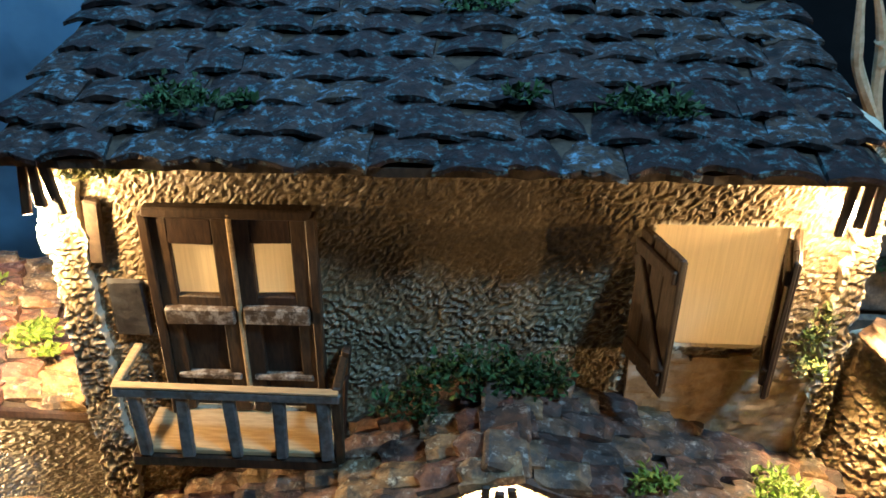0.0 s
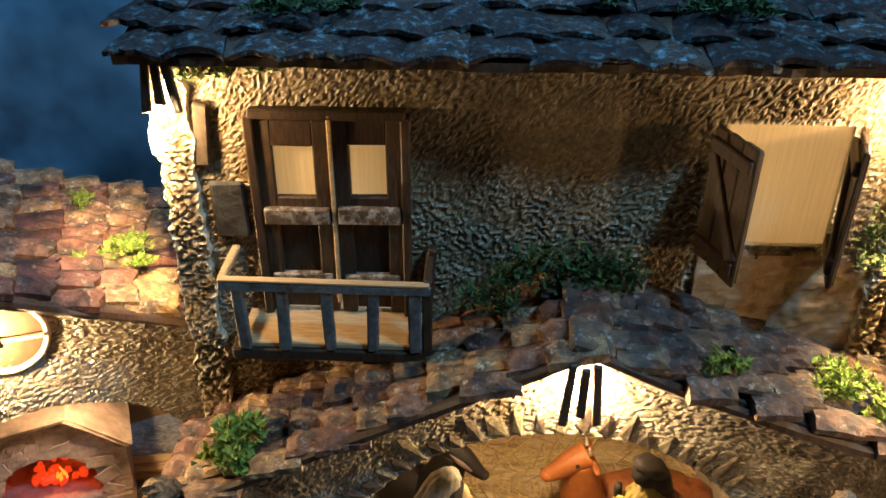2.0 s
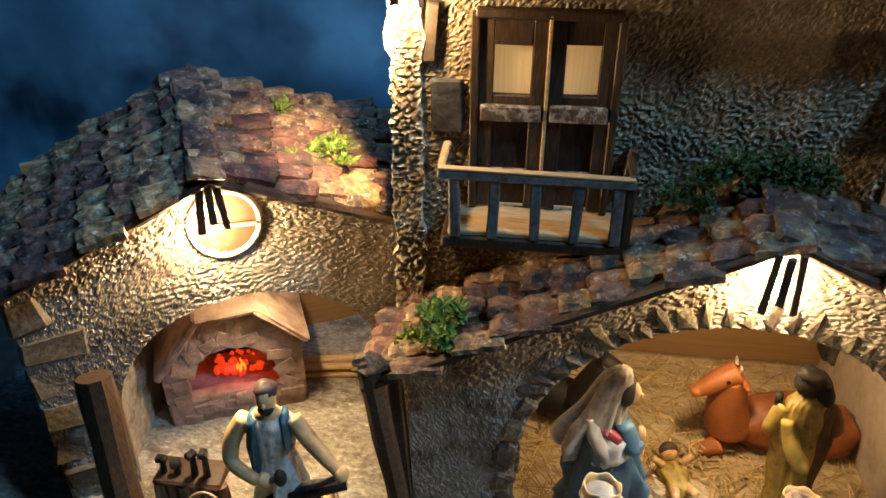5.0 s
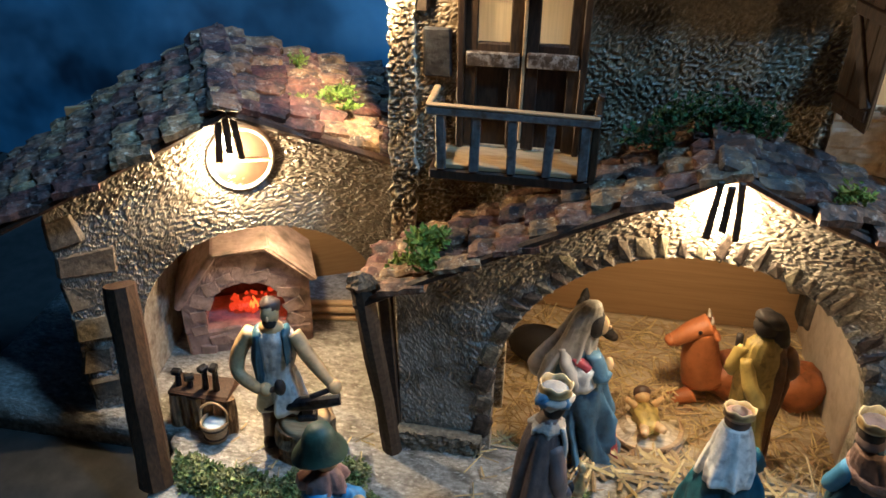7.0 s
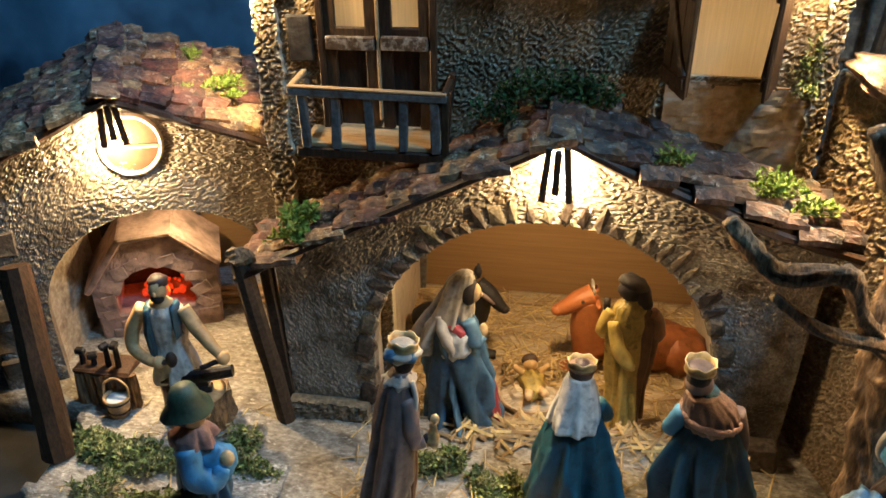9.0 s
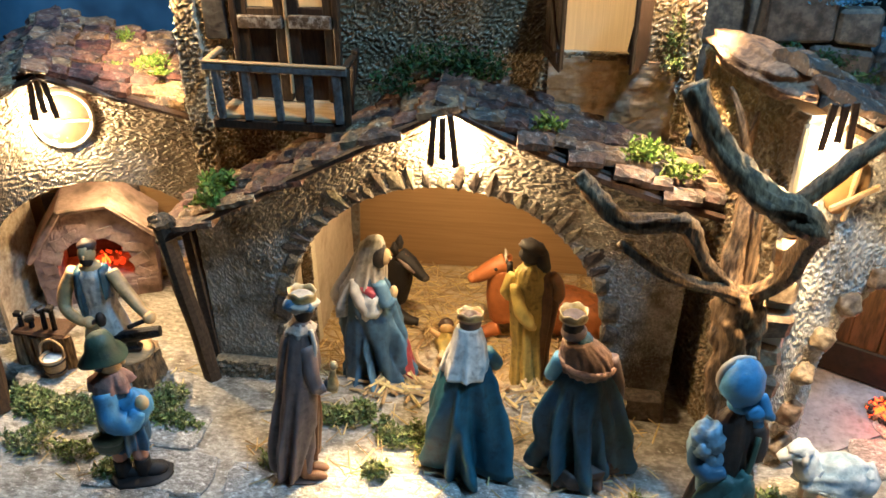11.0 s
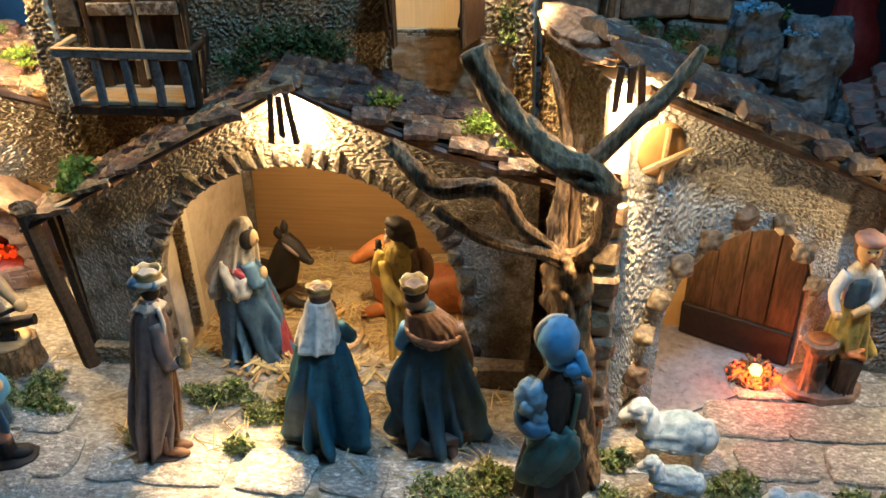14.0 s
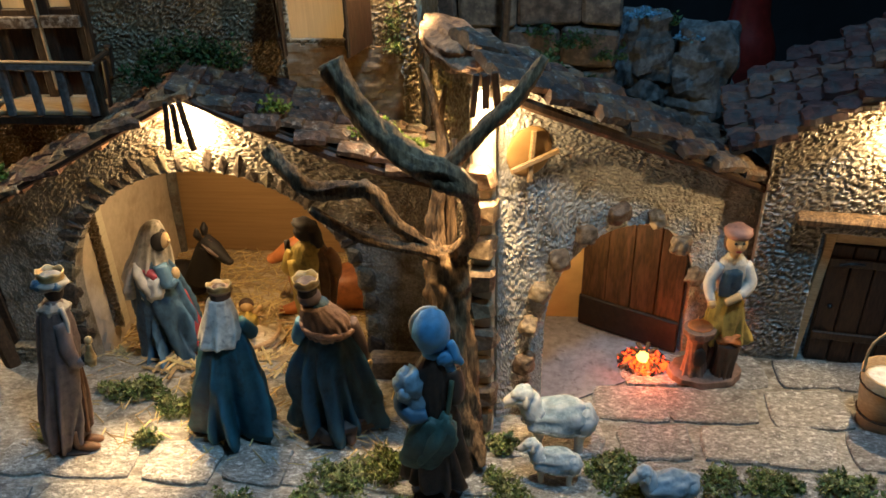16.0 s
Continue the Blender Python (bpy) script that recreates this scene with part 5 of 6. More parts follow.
figure("king_figurine", "crowned king figurine in a teal cloak with white cape", m, 8.9, 43.2, 0, size=1.18, tall=1.27, nod=6)

# the king in a navy cloak with a fur collar
m = Mesh()
m.robe((0, 0, 0), [(0.15, 2.2, 1.9, 0.1, 0), (0.9, 2.35, 2.05, 0.1, 0), (3.2, 2.3, 1.9, 0.05, 0.05), (5.4, 2.0, 1.55, 0, 0.2), (6.5, 1.6, 1.2, 0.1, 0.3), (7.2, 1.1, 0.9, 0, 0.3), (8.4, 0.9, 0.8, 0, 0.35), (9.2, 0.6, 0.6, -0.1, 0.4)], navy, 9, 0.17, seed=1.9)
m.robe((0.05, 0, 0), [(0.0, 2.1, 1.85, 0, 0), (0.3, 2.5, 2.15, 0, 0), (0.75, 2.45, 2.1, 0, 0), (1.1, 2.2, 1.9, 0, 0)], brown, 12, 0.09, seed=1.0)
m.robe((0.1, 0.25, 0), [(6.9, 1.1, 0.9, 0.2, -0.1), (7.15, 1.5, 1.25, 0.2, -0.1), (7.6, 1.56, 1.3, 0.1, -0.05), (8.1, 1.42, 1.2, 0, 0), (8.6, 1.2, 1.0, -0.25, 0), (9.1, 0.85, 0.8, -0.5, 0.05)], fur, 16, 0.03, 110, seed=0.7)
for q in range(240):
    a, t = q * 2.4, (q * 0.618) % 1
    m.ball((0.25 - 0.7 * t * t + (1.56 - 0.65 * t * t) * math.cos(a), 0.2 + (1.3 - 0.48 * t * t) * math.sin(a), 7.1 + 1.8 * t), (0.17, 0.15, 0.19), fur, rot=(0, 30, q * 40), n=7, m=5, lump=0.4)
m.ball((-0.65, 0.4, 9.85), (0.66, 0.7, 0.85), hair)
m.ball((-0.6, 0.35, 9.6), (0.78, 0.74, 0.55), taupe)
crown(m, (-0.65, 0.4, 10.4), 0.78, 0.62, gold, taupe)
m.tube([(-1.25, 0.3, 8.0), (-1.75, 0.7, 6.6), (-1.3, 1.5, 6.2)], [0.5, 0.48, 0.3], 9, skyb)
m.tube([(1.7, 0.4, 7.6), (2.2, 0.3, 6.0), (2.35, 0.2, 4.8)], [0.5, 0.42, 0.3], 9, taupe)
m.ball((2.35, 0.1, 4.5), (0.4, 0.4, 0.5), gold, lump=0.4)
figure("king_figurine", "king figurine in a navy cloak with a tan fur collar", m, 17.6, 44.0, 12, size=1.2, tall=1.32, lean=-2)

# the kneeling woman in a veil, in profile
m = Mesh()
m.robe((0, 0, 0), [(0, 2.1, 1.8, 0.4, 0), (0.9, 2.35, 1.95, 0.4, 0), (4.0, 2.0, 1.7, 0.3, 0), (7.0, 1.75, 1.4, 0.1, 0), (9.0, 1.5, 1.2, -0.1, 0), (10.3, 0.8, 0.7, 0.1, 0)], slate, 8, 0.2, seed=0.2)
m.robe((1.5, 0.7, 0), [(0.2, 1.0, 1.0, 0.9, 0), (3.2, 0.85, 0.9, 0.5, 0), (6.6, 0.5, 0.6, -0.2, 0)], red, 5, 0.10)
m.robe((0, 0, 0), [(6.4, 1.2, 1.2, -1.0, 0.1), (7.3, 1.6, 1.45, -0.75, 0.1), (9.0, 1.55, 1.4, -0.4, 0.1), (10.5, 1.2, 1.15, -0.05, 0.1), (11.8, 1.0, 0.98, 0.25, 0.05), (12.8, 0.85, 0.85, 0.5, 0), (13.4, 0.5, 0.5, 0.7, 0), (13.6, 0.15, 0.15, 0.75, 0)], greyw, 7, 0.12, seed=1.2)
m.ball((0.98, -0.1, 11.95), (0.62, 0.74, 1.1), hair, n=18, m=12)
m.ball((1.32, -0.05, 11.9), (0.46, 0.52, 0.76), skin, n=18, m=12)
m.ball((1.78, -0.08, 11.85), (0.13, 0.13, 0.17), skin)
m.ball((0.45, -1.05, 7.6), (0.95, 0.5, 1.7), white, rot=(0, 14, 0), n=26, m=18, lump=0.5)
m.ball((0.75, -1.0, 9.1), (0.75, 0.4, 0.4), red, rot=(0, 30, 0), n=16, m=10, lump=0.4)
m.tube([(-0.6, -0.9, 10.0), (-0.3, -1.2, 9.2), (0.1, -1.35, 8.2), (0.6, -1.3, 7.0)], [0.3, 0.4, 0.45, 0.2], 10, greyw, lump=0.3)
m.tube([(1.1, -0.7, 9.9), (1.75, -0.85, 8.3), (2.05, -0.4, 8.6)], [0.5, 0.55, 0.3], 12, slate, lump=0.25)
m.ball((2.05, -0.25, 9.0), (0.28, 0.32, 0.58), skin, n=14, m=10)
figure("woman_figurine", "kneeling woman figurine in a pale veil and slate mantle", m, -1.1, 53.8, -10, size=1.27, tall=1.06, nod=6)

# the bearded man in an ochre robe, seen from behind
m = Mesh()
m.robe((0, 0, 0), [(0, 1.25, 1.15, 0.2, 0), (0.6, 1.45, 1.25, 0.2, 0), (4.0, 1.35, 1.15, 0.1, 0), (7.5, 1.5, 1.2, -0.1, 0), (10.0, 1.6, 1.15, -0.1, 0), (11.3, 1.3, 0.9, 0, 0), (12.0, 0.6, 0.6, 0.1, 0)], yellow, 6, 0.13, seed=0.4)
m.robe((0.95, 0.25, 0), [(1.2, 0.7, 0.9, 0.3, 0), (5.0, 0.95, 1.0, 0.2, 0), (8.0, 1.35, 1.15, 0.25, 0), (10.0, 1.3, 1.1, 0.05, 0), (11.5, 0.8, 0.8, -0.3, 0)], umber, 6, 0.10, seed=1.4)
m.tube([(1.6, 0, 10.8), (2.35, 0.1, 9.2), (1.9, 0.8, 7.8)], [0.6, 0.7, 0.5], 12, umber, lump=0.3)
m.tube([(-1.3, -0.7, 10.4), (-0.9, -1.25, 8.6), (-0.1, -1.4, 7.2), (0.5, -1.2, 6.6)], [0.4, 0.6, 0.55, 0.2], 12, yellow, lump=0.3)
m.tube([(-1.3, 0.1, 11.0), (-1.9, 0.2, 9.4), (-1.6, 0.9, 8.4)], [0.55, 0.55, 0.4], 12, yellow, lump=0.25)
m.tube([(-1.75, 0.3, 11.8), (-1.65, 0.3, 9.6)], [0.26, 0.3], 9, hair)
m.ball((-0.1, 0, 12.8), (0.92, 0.9, 1.0), hair, n=18, m=12, lump=0.2)
m.ball((0.05, -0.1, 13.35), (1.2, 1.0, 0.55), hair, rot=(0, 20, 0), n=18, m=12, lump=0.25)
m.tube([(0.4, -0.3, 13.1), (0.95, -0.4, 12.2), (1.2, -0.4, 11.4)], [0.6, 0.62, 0.3], 12, hair, lump=0.3)
figure("man_figurine", "standing bearded man figurine in an ochre robe", m, 12.8, 56.0, 8, size=1.04, tall=1.07, nod=6)

# the smith at his anvil
m = Mesh()
for sx in (-0.75, 0.75):
    m.tube([(sx, 0, 0.2), (sx, 0, 1.6), (sx * 0.9, 0, 3.6)], [0.55, 0.5, 0.7], 9, brown)
    m.ball((sx, -0.3, 0.25), (0.5, 0.85, 0.35), ash)
m.robe((0, 0, 0), [(2.8, 1.2, 1.0, 0.2, -0.1), (3.2, 1.4, 1.15, 0.2, -0.1), (4.5, 1.2, 1.0, 0.1, 0), (5.6, 1.0, 0.8, 0, 0), (7.2, 1.35, 0.95, 0, 0), (8.2, 1.3, 0.85, 0, 0), (8.7, 0.6, 0.5, 0, 0)], white, 6, 0.09)
m.robe((-0.85, -0.15, 0), [(5.0, 0.35, 0.8, 0, 0), (6.8, 0.5, 0.92, 0, 0), (8.5, 0.32, 0.65, 0.1, 0)], navy, 3, 0.04)
m.robe((0.95, -0.15, 0), [(6.6, 0.2, 0.8, 0, 0), (7.4, 0.3, 0.85, 0, 0), (8.6, 0.22, 0.6, -0.1, 0)], navy, 3, 0.04)
m.ball((0, -0.05, 8.6), (0.75, 0.6, 0.5), skin)
m.ball((0.05, -0.2, 9.65), (0.56, 0.6, 0.74), skin)
m.ball((0.05, -0.45, 9.25), (0.44, 0.38, 0.42), hair)
m.ball((0.05, 0.05, 10.1), (0.65, 0.66, 0.42), brown, lump=0.3)
m.ball((0.05, -0.8, 9.65), (0.1, 0.13, 0.17), skin)
m.tube([(-1.25, 0, 8.2), (-2.0, -0.1, 7.0), (-2.2, -0.6, 5.7), (-1.0, -1.3, 5.2), (-0.4, -1.5, 5.2)], [0.48, 0.5, 0.42, 0.34, 0.3], 14, skin, lump=0.12)
m.tube([(1.25, 0, 8.2), (2.0, -0.4, 7.3), (3.0, -0.9, 6.2), (3.7, -1.2, 5.6)], [0.48, 0.48, 0.4, 0.32], 14, skin, lump=0.12)
m.ball((3.8, -1.25, 5.5), 0.45, skin)
m.ball((-0.3, -1.5, 5.2), 0.42, skin)
m.tube([(-0.6, -1.6, 5.1), (0.5, -1.6, 5.4)], [0.18, 0.18], 6, brown)
m.ball((0.6, -1.6, 5.5), (0.36, 0.36, 0.55), ash)
m.tube([(2.4, -1.7, 5.0), (3.9, -1.3, 5.5)], [0.16, 0.16], 6, ash)
figure("smith_figurine", "smith figurine in a white apron working at the anvil", m, -23.2, 50.0, 6, size=1.24, tall=1.30)

# the boy with a hat and a sack, in profile
m = Mesh()
for sx in (-0.6, 0.65):
    m.tube([(sx, 0, 0.2), (sx, 0, 1.4)], [0.55, 0.5], 9, ash)
    m.tube([(sx, 0, 1.3), (sx * 0.9, 0, 3.2)], [0.44, 0.6], 9, pink)
    m.ball((sx + 0.5, 0.1, 0.35), (0.95, 0.6, 0.42), ash)
m.ball((0.4, 0, 0.12), (2.0, 1.3, 0.22), ash, lump=0.2)
m.robe((0, 0, 0), [(2.3, 1.15, 0.95, 0, 0), (2.8, 1.3, 1.05, 0, 0), (4.0, 1.25, 1.0, 0, 0), (6.0, 1.15, 0.95, 0, 0), (7.0, 0.7, 0.6, 0, 0)], slate, 7, 0.10)
m.ball((-0.7, -0.85, 3.2), (0.95, 0.55, 0.8), green, lump=0.25)
m.ball((-0.65, -1.1, 3.55), (0.98, 0.45, 0.42), green, lump=0.15)
m.tube([(-0.3, -0.9, 6.4), (0.0, -1.3, 5.2), (0.9, -1.3, 4.6), (1.5, -0.9, 5.2)], [0.62, 0.72, 0.62, 0.4], 11, skyb, lump=0.35)
m.ball((1.15, -0.4, 5.0), (1.0, 0.85, 1.15), skyb, lump=0.35)
m.ball((1.75, -0.8, 5.6), (0.42, 0.38, 0.42), skin)
m.robe((0, 0, 0), [(6.2, 0.9, 0.8, 0, 0), (6.3, 1.3, 1.1, 0, 0), (6.8, 1.2, 1.0, 0, 0), (7.3, 0.6, 0.6, 0.1, 0)], pink, 5, 0.06, seed=2)
m.ball((0.2, 0.05, 7.9), (0.78, 0.74, 0.85), skin)
m.ball((0.98, -0.05, 7.8), (0.2, 0.18, 0.18), skin)
m.ball((-0.2, 0.05, 8.05), (0.8, 0.8, 0.8), hair)
rings = []
for rr, zz in ((0.6, 8.3), (1.3, 8.2), (1.36, 8.32), (0.86, 8.6), (0.8, 9.0), (0.6, 9.4), (0.22, 9.52)):
    rings.append([(rr * 1.05 * math.cos(q * math.pi / 14) - 0.05, rr * math.sin(q * math.pi / 14), zz - 0.22 * rr * math.cos(q * math.pi / 14) ** 2 * (rr > 1.1) + 0.1 * math.cos(q * math.pi / 14) * rr) for q in range(28)])
m.loft(rings, green)
figure("boy_figurine", "boy figurine with a green hat and a blue sack", m, -15.8, 38.3, 15, size=1.2, tall=1.42)

# the shepherd woman carrying a lamb, turned away
m = Mesh()
m.robe((0, 0, 0), [(0.9, 1.5, 1.2, 0, 0), (1.3, 1.75, 1.4, 0, 0), (4, 1.45, 1.15, 0, 0), (6.2, 1.15, 0.95, 0, 0), (7.8, 1.2, 0.9, 0, 0), (8.6, 0.95, 0.75, 0, 0), (9.2, 0.5, 0.45, 0, 0)], brown, 9, 0.10, seed=0.8)
for sx in (-0.5, 0.55):
    m.tube([(sx, 0, 0.1), (sx, 0, 1.5)], [0.42, 0.5], 8, taupe)
    m.ball((sx, 0.3, 0.3), (0.45, 0.8, 0.3), ash)
m.ball((0, 0.1, 0.1), (1.7, 1.5, 0.22), ash, lump=0.2)
m.ball((-0.05, 0.15, 10.45), (1.12, 1.15, 1.2), skyb, lump=0.12)
m.tube([(-0.75, 0.75, 9.4), (-1.12, 0.45, 10.2), (-1.0, 0.3, 11.0), (-0.4, 0.25, 11.55), (0.35, 0.3, 11.6)], [0.14, 0.2, 0.22, 0.2, 0.12], 9, greyw, lump=0.2)
m.tube([(0.95, 0.0, 9.9), (1.35, -0.2, 9.2), (1.75, -0.2, 8.8)], [0.3, 0.34, 0.12], 9, skyb, lump=0.3)
m.ball((0.75, -0.3, 9.15), (0.55, 0.4, 0.42), skyb, lump=0.35)
m.ball((1.0, -0.25, 8.6), (0.32, 0.22, 0.5), skyb, rot=(0, -25, 0), lump=0.3)
m.ball((0.1, 0.1, 9.3), (0.75, 0.7, 0.4), skyb)
m.ball((-0.35, 0.8, 10.3), (0.6, 0.45, 0.7), skin)
m.tube([(1.05, 0, 8.3), (1.35, -0.2, 6.8), (0.4, 0.7, 6.0)], [0.55, 0.5, 0.4], 9, brown, lump=0.25)
m.ball((1.3, 0.2, 7.6), (0.36, 0.4, 0.5), rust)
m.tube([(-1.0, 0, 8.2), (-1.85, -0.65, 6.7), (-1.2, -1.25, 6.1), (-0.3, -1.1, 6.2)], [0.5, 0.45, 0.42, 0.3], 9, slate, lump=0.25)
m.ball((-1.25, -0.15, 6.7), (1.0, 1.1, 1.25), lamb, lump=0.35, n=18, m=12)
m.ball((-1.3, -0.55, 7.75), (0.9, 0.8, 0.75), lamb, lump=0.4, n=18, m=12)
m.ball((-1.55, -1.1, 7.45), (0.42, 0.42, 0.36), lamb)
m.tube([(-1.2, -0.4, 6.0), (-1.25, -0.6, 5.2), (-1.2, -0.6, 4.6)], [0.4, 0.32, 0.26], 8, lamb)
m.ball((-0.25, -1.2, 4.4), (2.1, 0.5, 1.25), tealg, rot=(0, -46, 0), n=24, m=14, lump=0.25)
m.tube([(0.9, -1.0, 6.2), (0.2, -1.45, 4.8), (-0.9, -1.35, 3.2)], [0.3, 0.5, 0.25], 12, tealg, lump=0.3)
m.tube([(1.15, -0.6, 8.0), (0.9, -1.05, 6.4), (0.6, -1.15, 5.2)], [0.16, 0.16, 0.16], 6, green)
figure("shepherdess_figurine", "shepherdess figurine in a blue headscarf carrying a lamb", m, 26.4, 37.4, 0, size=1.18, tall=1.42)

# the cook at her stove, facing out
m = Mesh()
m.robe((0, 0, 0), [(0, 2.4, 1.6, 0, 0), (0.15, 2.7, 1.75, 0, 0), (0.6, 2.65, 1.7, 0, 0), (0.75, 2.3, 1.4, 0, 0)], fur, 5, 0.03)
m.robe((0.9, 0.3, 0.6), [(0, 0.9, 0.75, 0, 0), (0.2, 1.05, 0.85, 0, 0), (2.6, 1.15, 0.95, 0, 0)], brown, 6, 0.08)
m.robe((0.9, 0.3, 0.6), [(2.2, 1.3, 1.05, 0, 0), (2.5, 1.6, 1.25, 0, 0), (4.2, 1.35, 1.1, 0, 0), (5.6, 1.05, 0.85, 0, 0), (6.3, 0.8, 0.65, 0, 0)], yellow, 9, 0.12)
m.robe((0.8, 0.3, 0.6), [(6.0, 0.8, 0.65, 0, 0), (7.0, 0.95, 0.7, 0, 0), (8.2, 0.95, 0.65, 0, 0), (8.8, 0.4, 0.38, 0, 0)], white, 4, 0.04)
m.robe((0.75, 0.05, 0.6), [(5.9, 0.75, 0.55, 0, 0), (6.8, 0.8, 0.62, 0, 0), (7.7, 0.72, 0.6, 0, 0), (8.0, 0.45, 0.4, 0, 0)], slate, 4, 0.05)
m.tube([(0.75, 0.2, 9.0), (0.72, 0.1, 9.8)], [0.36, 0.36], 9, skin)
m.ball((0.68, 0.0, 10.35), (0.72, 0.72, 0.88), skin)
m.ball((0.66, -0.72, 10.3), (0.12, 0.14, 0.17), skin)
for sx in (-0.26, 0.26):
    m.ball((0.66 + sx, -0.62, 10.5), (0.11, 0.07, 0.08), hair)
m.ball((0.66, -0.66, 9.95), (0.2, 0.07, 0.06), red)
m.ball((0.7, 0.3, 10.3), (0.82, 0.7, 0.95), brown)
m.ball((0.7, 0.15, 10.95), (0.95, 0.92, 0.5), pink, lump=0.15)
m.tube([(-0.05, 0.3, 8.6), (-0.75, 0.0, 7.4), (-0.6, -0.7, 6.4)], [0.45, 0.4, 0.28], 9, white)
m.ball((-0.6, -0.85, 6.3), 0.3, skin)
m.tube([(1.6, 0.3, 8.6), (2.05, -0.1, 7.4), (1.3, -0.7, 6.8)], [0.45, 0.45, 0.32], 9, white)
m.tube([(1.3, -0.7, 6.8), (0.3, -0.9, 6.4)], [0.3, 0.25], 8, skin)
m.robe((-1.0, -0.5, 0.0), [(0.6, 0.95, 0.8, 0, 0), (1.8, 0.75, 0.7, 0, 0), (3.4, 0.7, 0.65, 0, 0), (3.8, 1.1, 0.95, 0, 0), (4.3, 1.15, 1.0, 0, 0), (4.4, 0.85, 0.75, 0, 0)], fur, 8, 0.05)
m.ball((-1.0, -0.5, 4.4), (0.9, 0.8, 0.22), rust)
m.ball((-1.0, -1.3, 2.4), (0.5, 0.22, 0.75), ash)
m.robe((1.0, -0.8, 0.6), [(0, 0.75, 0.6, 0, 0), (1.5, 0.85, 0.7, 0, 0), (2.7, 0.95, 0.8, 0, 0), (2.9, 0.7, 0.6, 0, 0)], brown, 14, 0.05)
m.ball((1.0, -0.8, 3.6), (0.85, 0.7, 0.35), rust, lump=0.6)
figure("cook_figurine", "cook figurine in a yellow skirt at a small stove", m, 48.6, 52.2, 4, size=1.19, tall=1.32)

# the child in the straw
m = Mesh()
m.ball((0, 0, 1.0), (1.0, 1.7, 0.75), yellow, n=20, m=12, lump=0.35)
m.tube([(-0.4, -1.0, 1.2), (-0.7, -2.2, 1.5)], [0.4, 0.28], 8, skin)
m.tube([(0.4, -1.0, 1.2), (0.7, -2.1, 1.7)], [0.4, 0.28], 8, skin)
m.ball((0, 1.6, 1.7), (0.6, 0.58, 0.6), skin)
m.tube([(-0.7, 0.8, 1.5), (-1.4, 0.9, 2.1)], [0.3, 0.22], 7, skin)
m.tube([(0.7, 0.8, 1.5), (1.4, 0.9, 2.1)], [0.3, 0.22], 7, skin)
m.ball((0, 1.8, 1.9), (0.68, 0.5, 0.6), brown)
figure("child_figurine", "small child figurine lying in the straw manger", m, 5.4, 58.2, 12, ground_z(5.4, 58.2) + 1.3, size=1.12)
man = thing("manger", "low wooden manger heaped with straw", "manger", (5.4, 58.4, -2.6))
Mesh().ball((5.4, 58.4, -1.9), (3.1, 2.9, 1.5), n=30, m=14, lump=0.35).link("crib", STRAW_FLOOR, man, "crib of bound straw")
for zz, rr in ((-2.7, 1.04), (-1.9, 1.0)):
    Mesh().tube([(5.4 + 3.1 * rr * math.cos(q * 0.3927), 58.4 + 2.9 * rr * math.sin(q * 0.3927), zz + 0.6) for q in range(17)], 0.22, 6, steps=2, lump=0.5).link("band", WOOD_LIGHT, man)


def straw_heap(n, rnd, area, size=(1.2, 3.2), lift=0.3, flat=0.12, thick=1.0):
    m = Mesh()
    for _ in range(n):
        x, y = rnd.uniform(area[0], area[1]), rnd.uniform(area[2], area[3])
        L, a = rnd.uniform(*size) / 2, rnd.uniform(0, 6.28)
        z = area[4] + rnd.random() * lift if len(area) > 4 else ground_z(x, y) + 0.2 + rnd.random() * lift
        d = Vector((math.cos(a) * L, math.sin(a) * L, rnd.uniform(-flat, flat) * L ))
        s = Vector((-math.sin(a), math.cos(a), 0)) * rnd.uniform(0.04, 0.085) * thick
        up = Vector((0, 0, 0.09 * thick))
        p = Vector((x, y, z))
        m.add([p - d - s, p - d + s, p - d + up, p + d - s, p + d + s, p + d + up], [(0, 3, 5, 2), (1, 2, 5, 4), (0, 1, 4, 3), (0, 2, 1), (3, 4, 5)])
    return m


st = straw_heap(220, random.Random(3), (3.0, 7.8, 58.0, 62.4, -1.5), (1.2, 2.6), 1.1, 0.5)
st.link("straw_bed", STRAW, man)["kind"] = "stuff"
tagged(straw_heap(1100, random.Random(5), (-8.5, 21, 53.0, 75), (1.4, 3.6)).link("straw", STRAW), "loose straw strewn over the stable floor", "straw", kind="stuff")
tagged(straw_heap(260, random.Random(6), (-8, 24, 38.5, 51.5), (0.6, 2.4)).link("straw", STRAW), "loose straw scattered before the stable", "straw", kind="stuff")
tagged(straw_heap(90, random.Random(7), (-1, 16, 50.0, 54.5), (1.8, 4.5), 0.5, 0.2, 2.0).link("straw", STRAW), "long straw lying at the stable's mouth", "straw", kind="stuff")
tagged(straw_heap(60, random.Random(9), (16, 20.5, 52, 56), (1.5, 3.5), 2.0, 0.8).link("straw", STRAW), "heap of straw by the stable's pier", "straw", kind="stuff")
tagged(straw_heap(90, random.Random(8), (-30, -16, 37, 51), (0.6, 1.8)).link("straw", STRAW), "loose straw before the forge", "straw", kind="stuff")

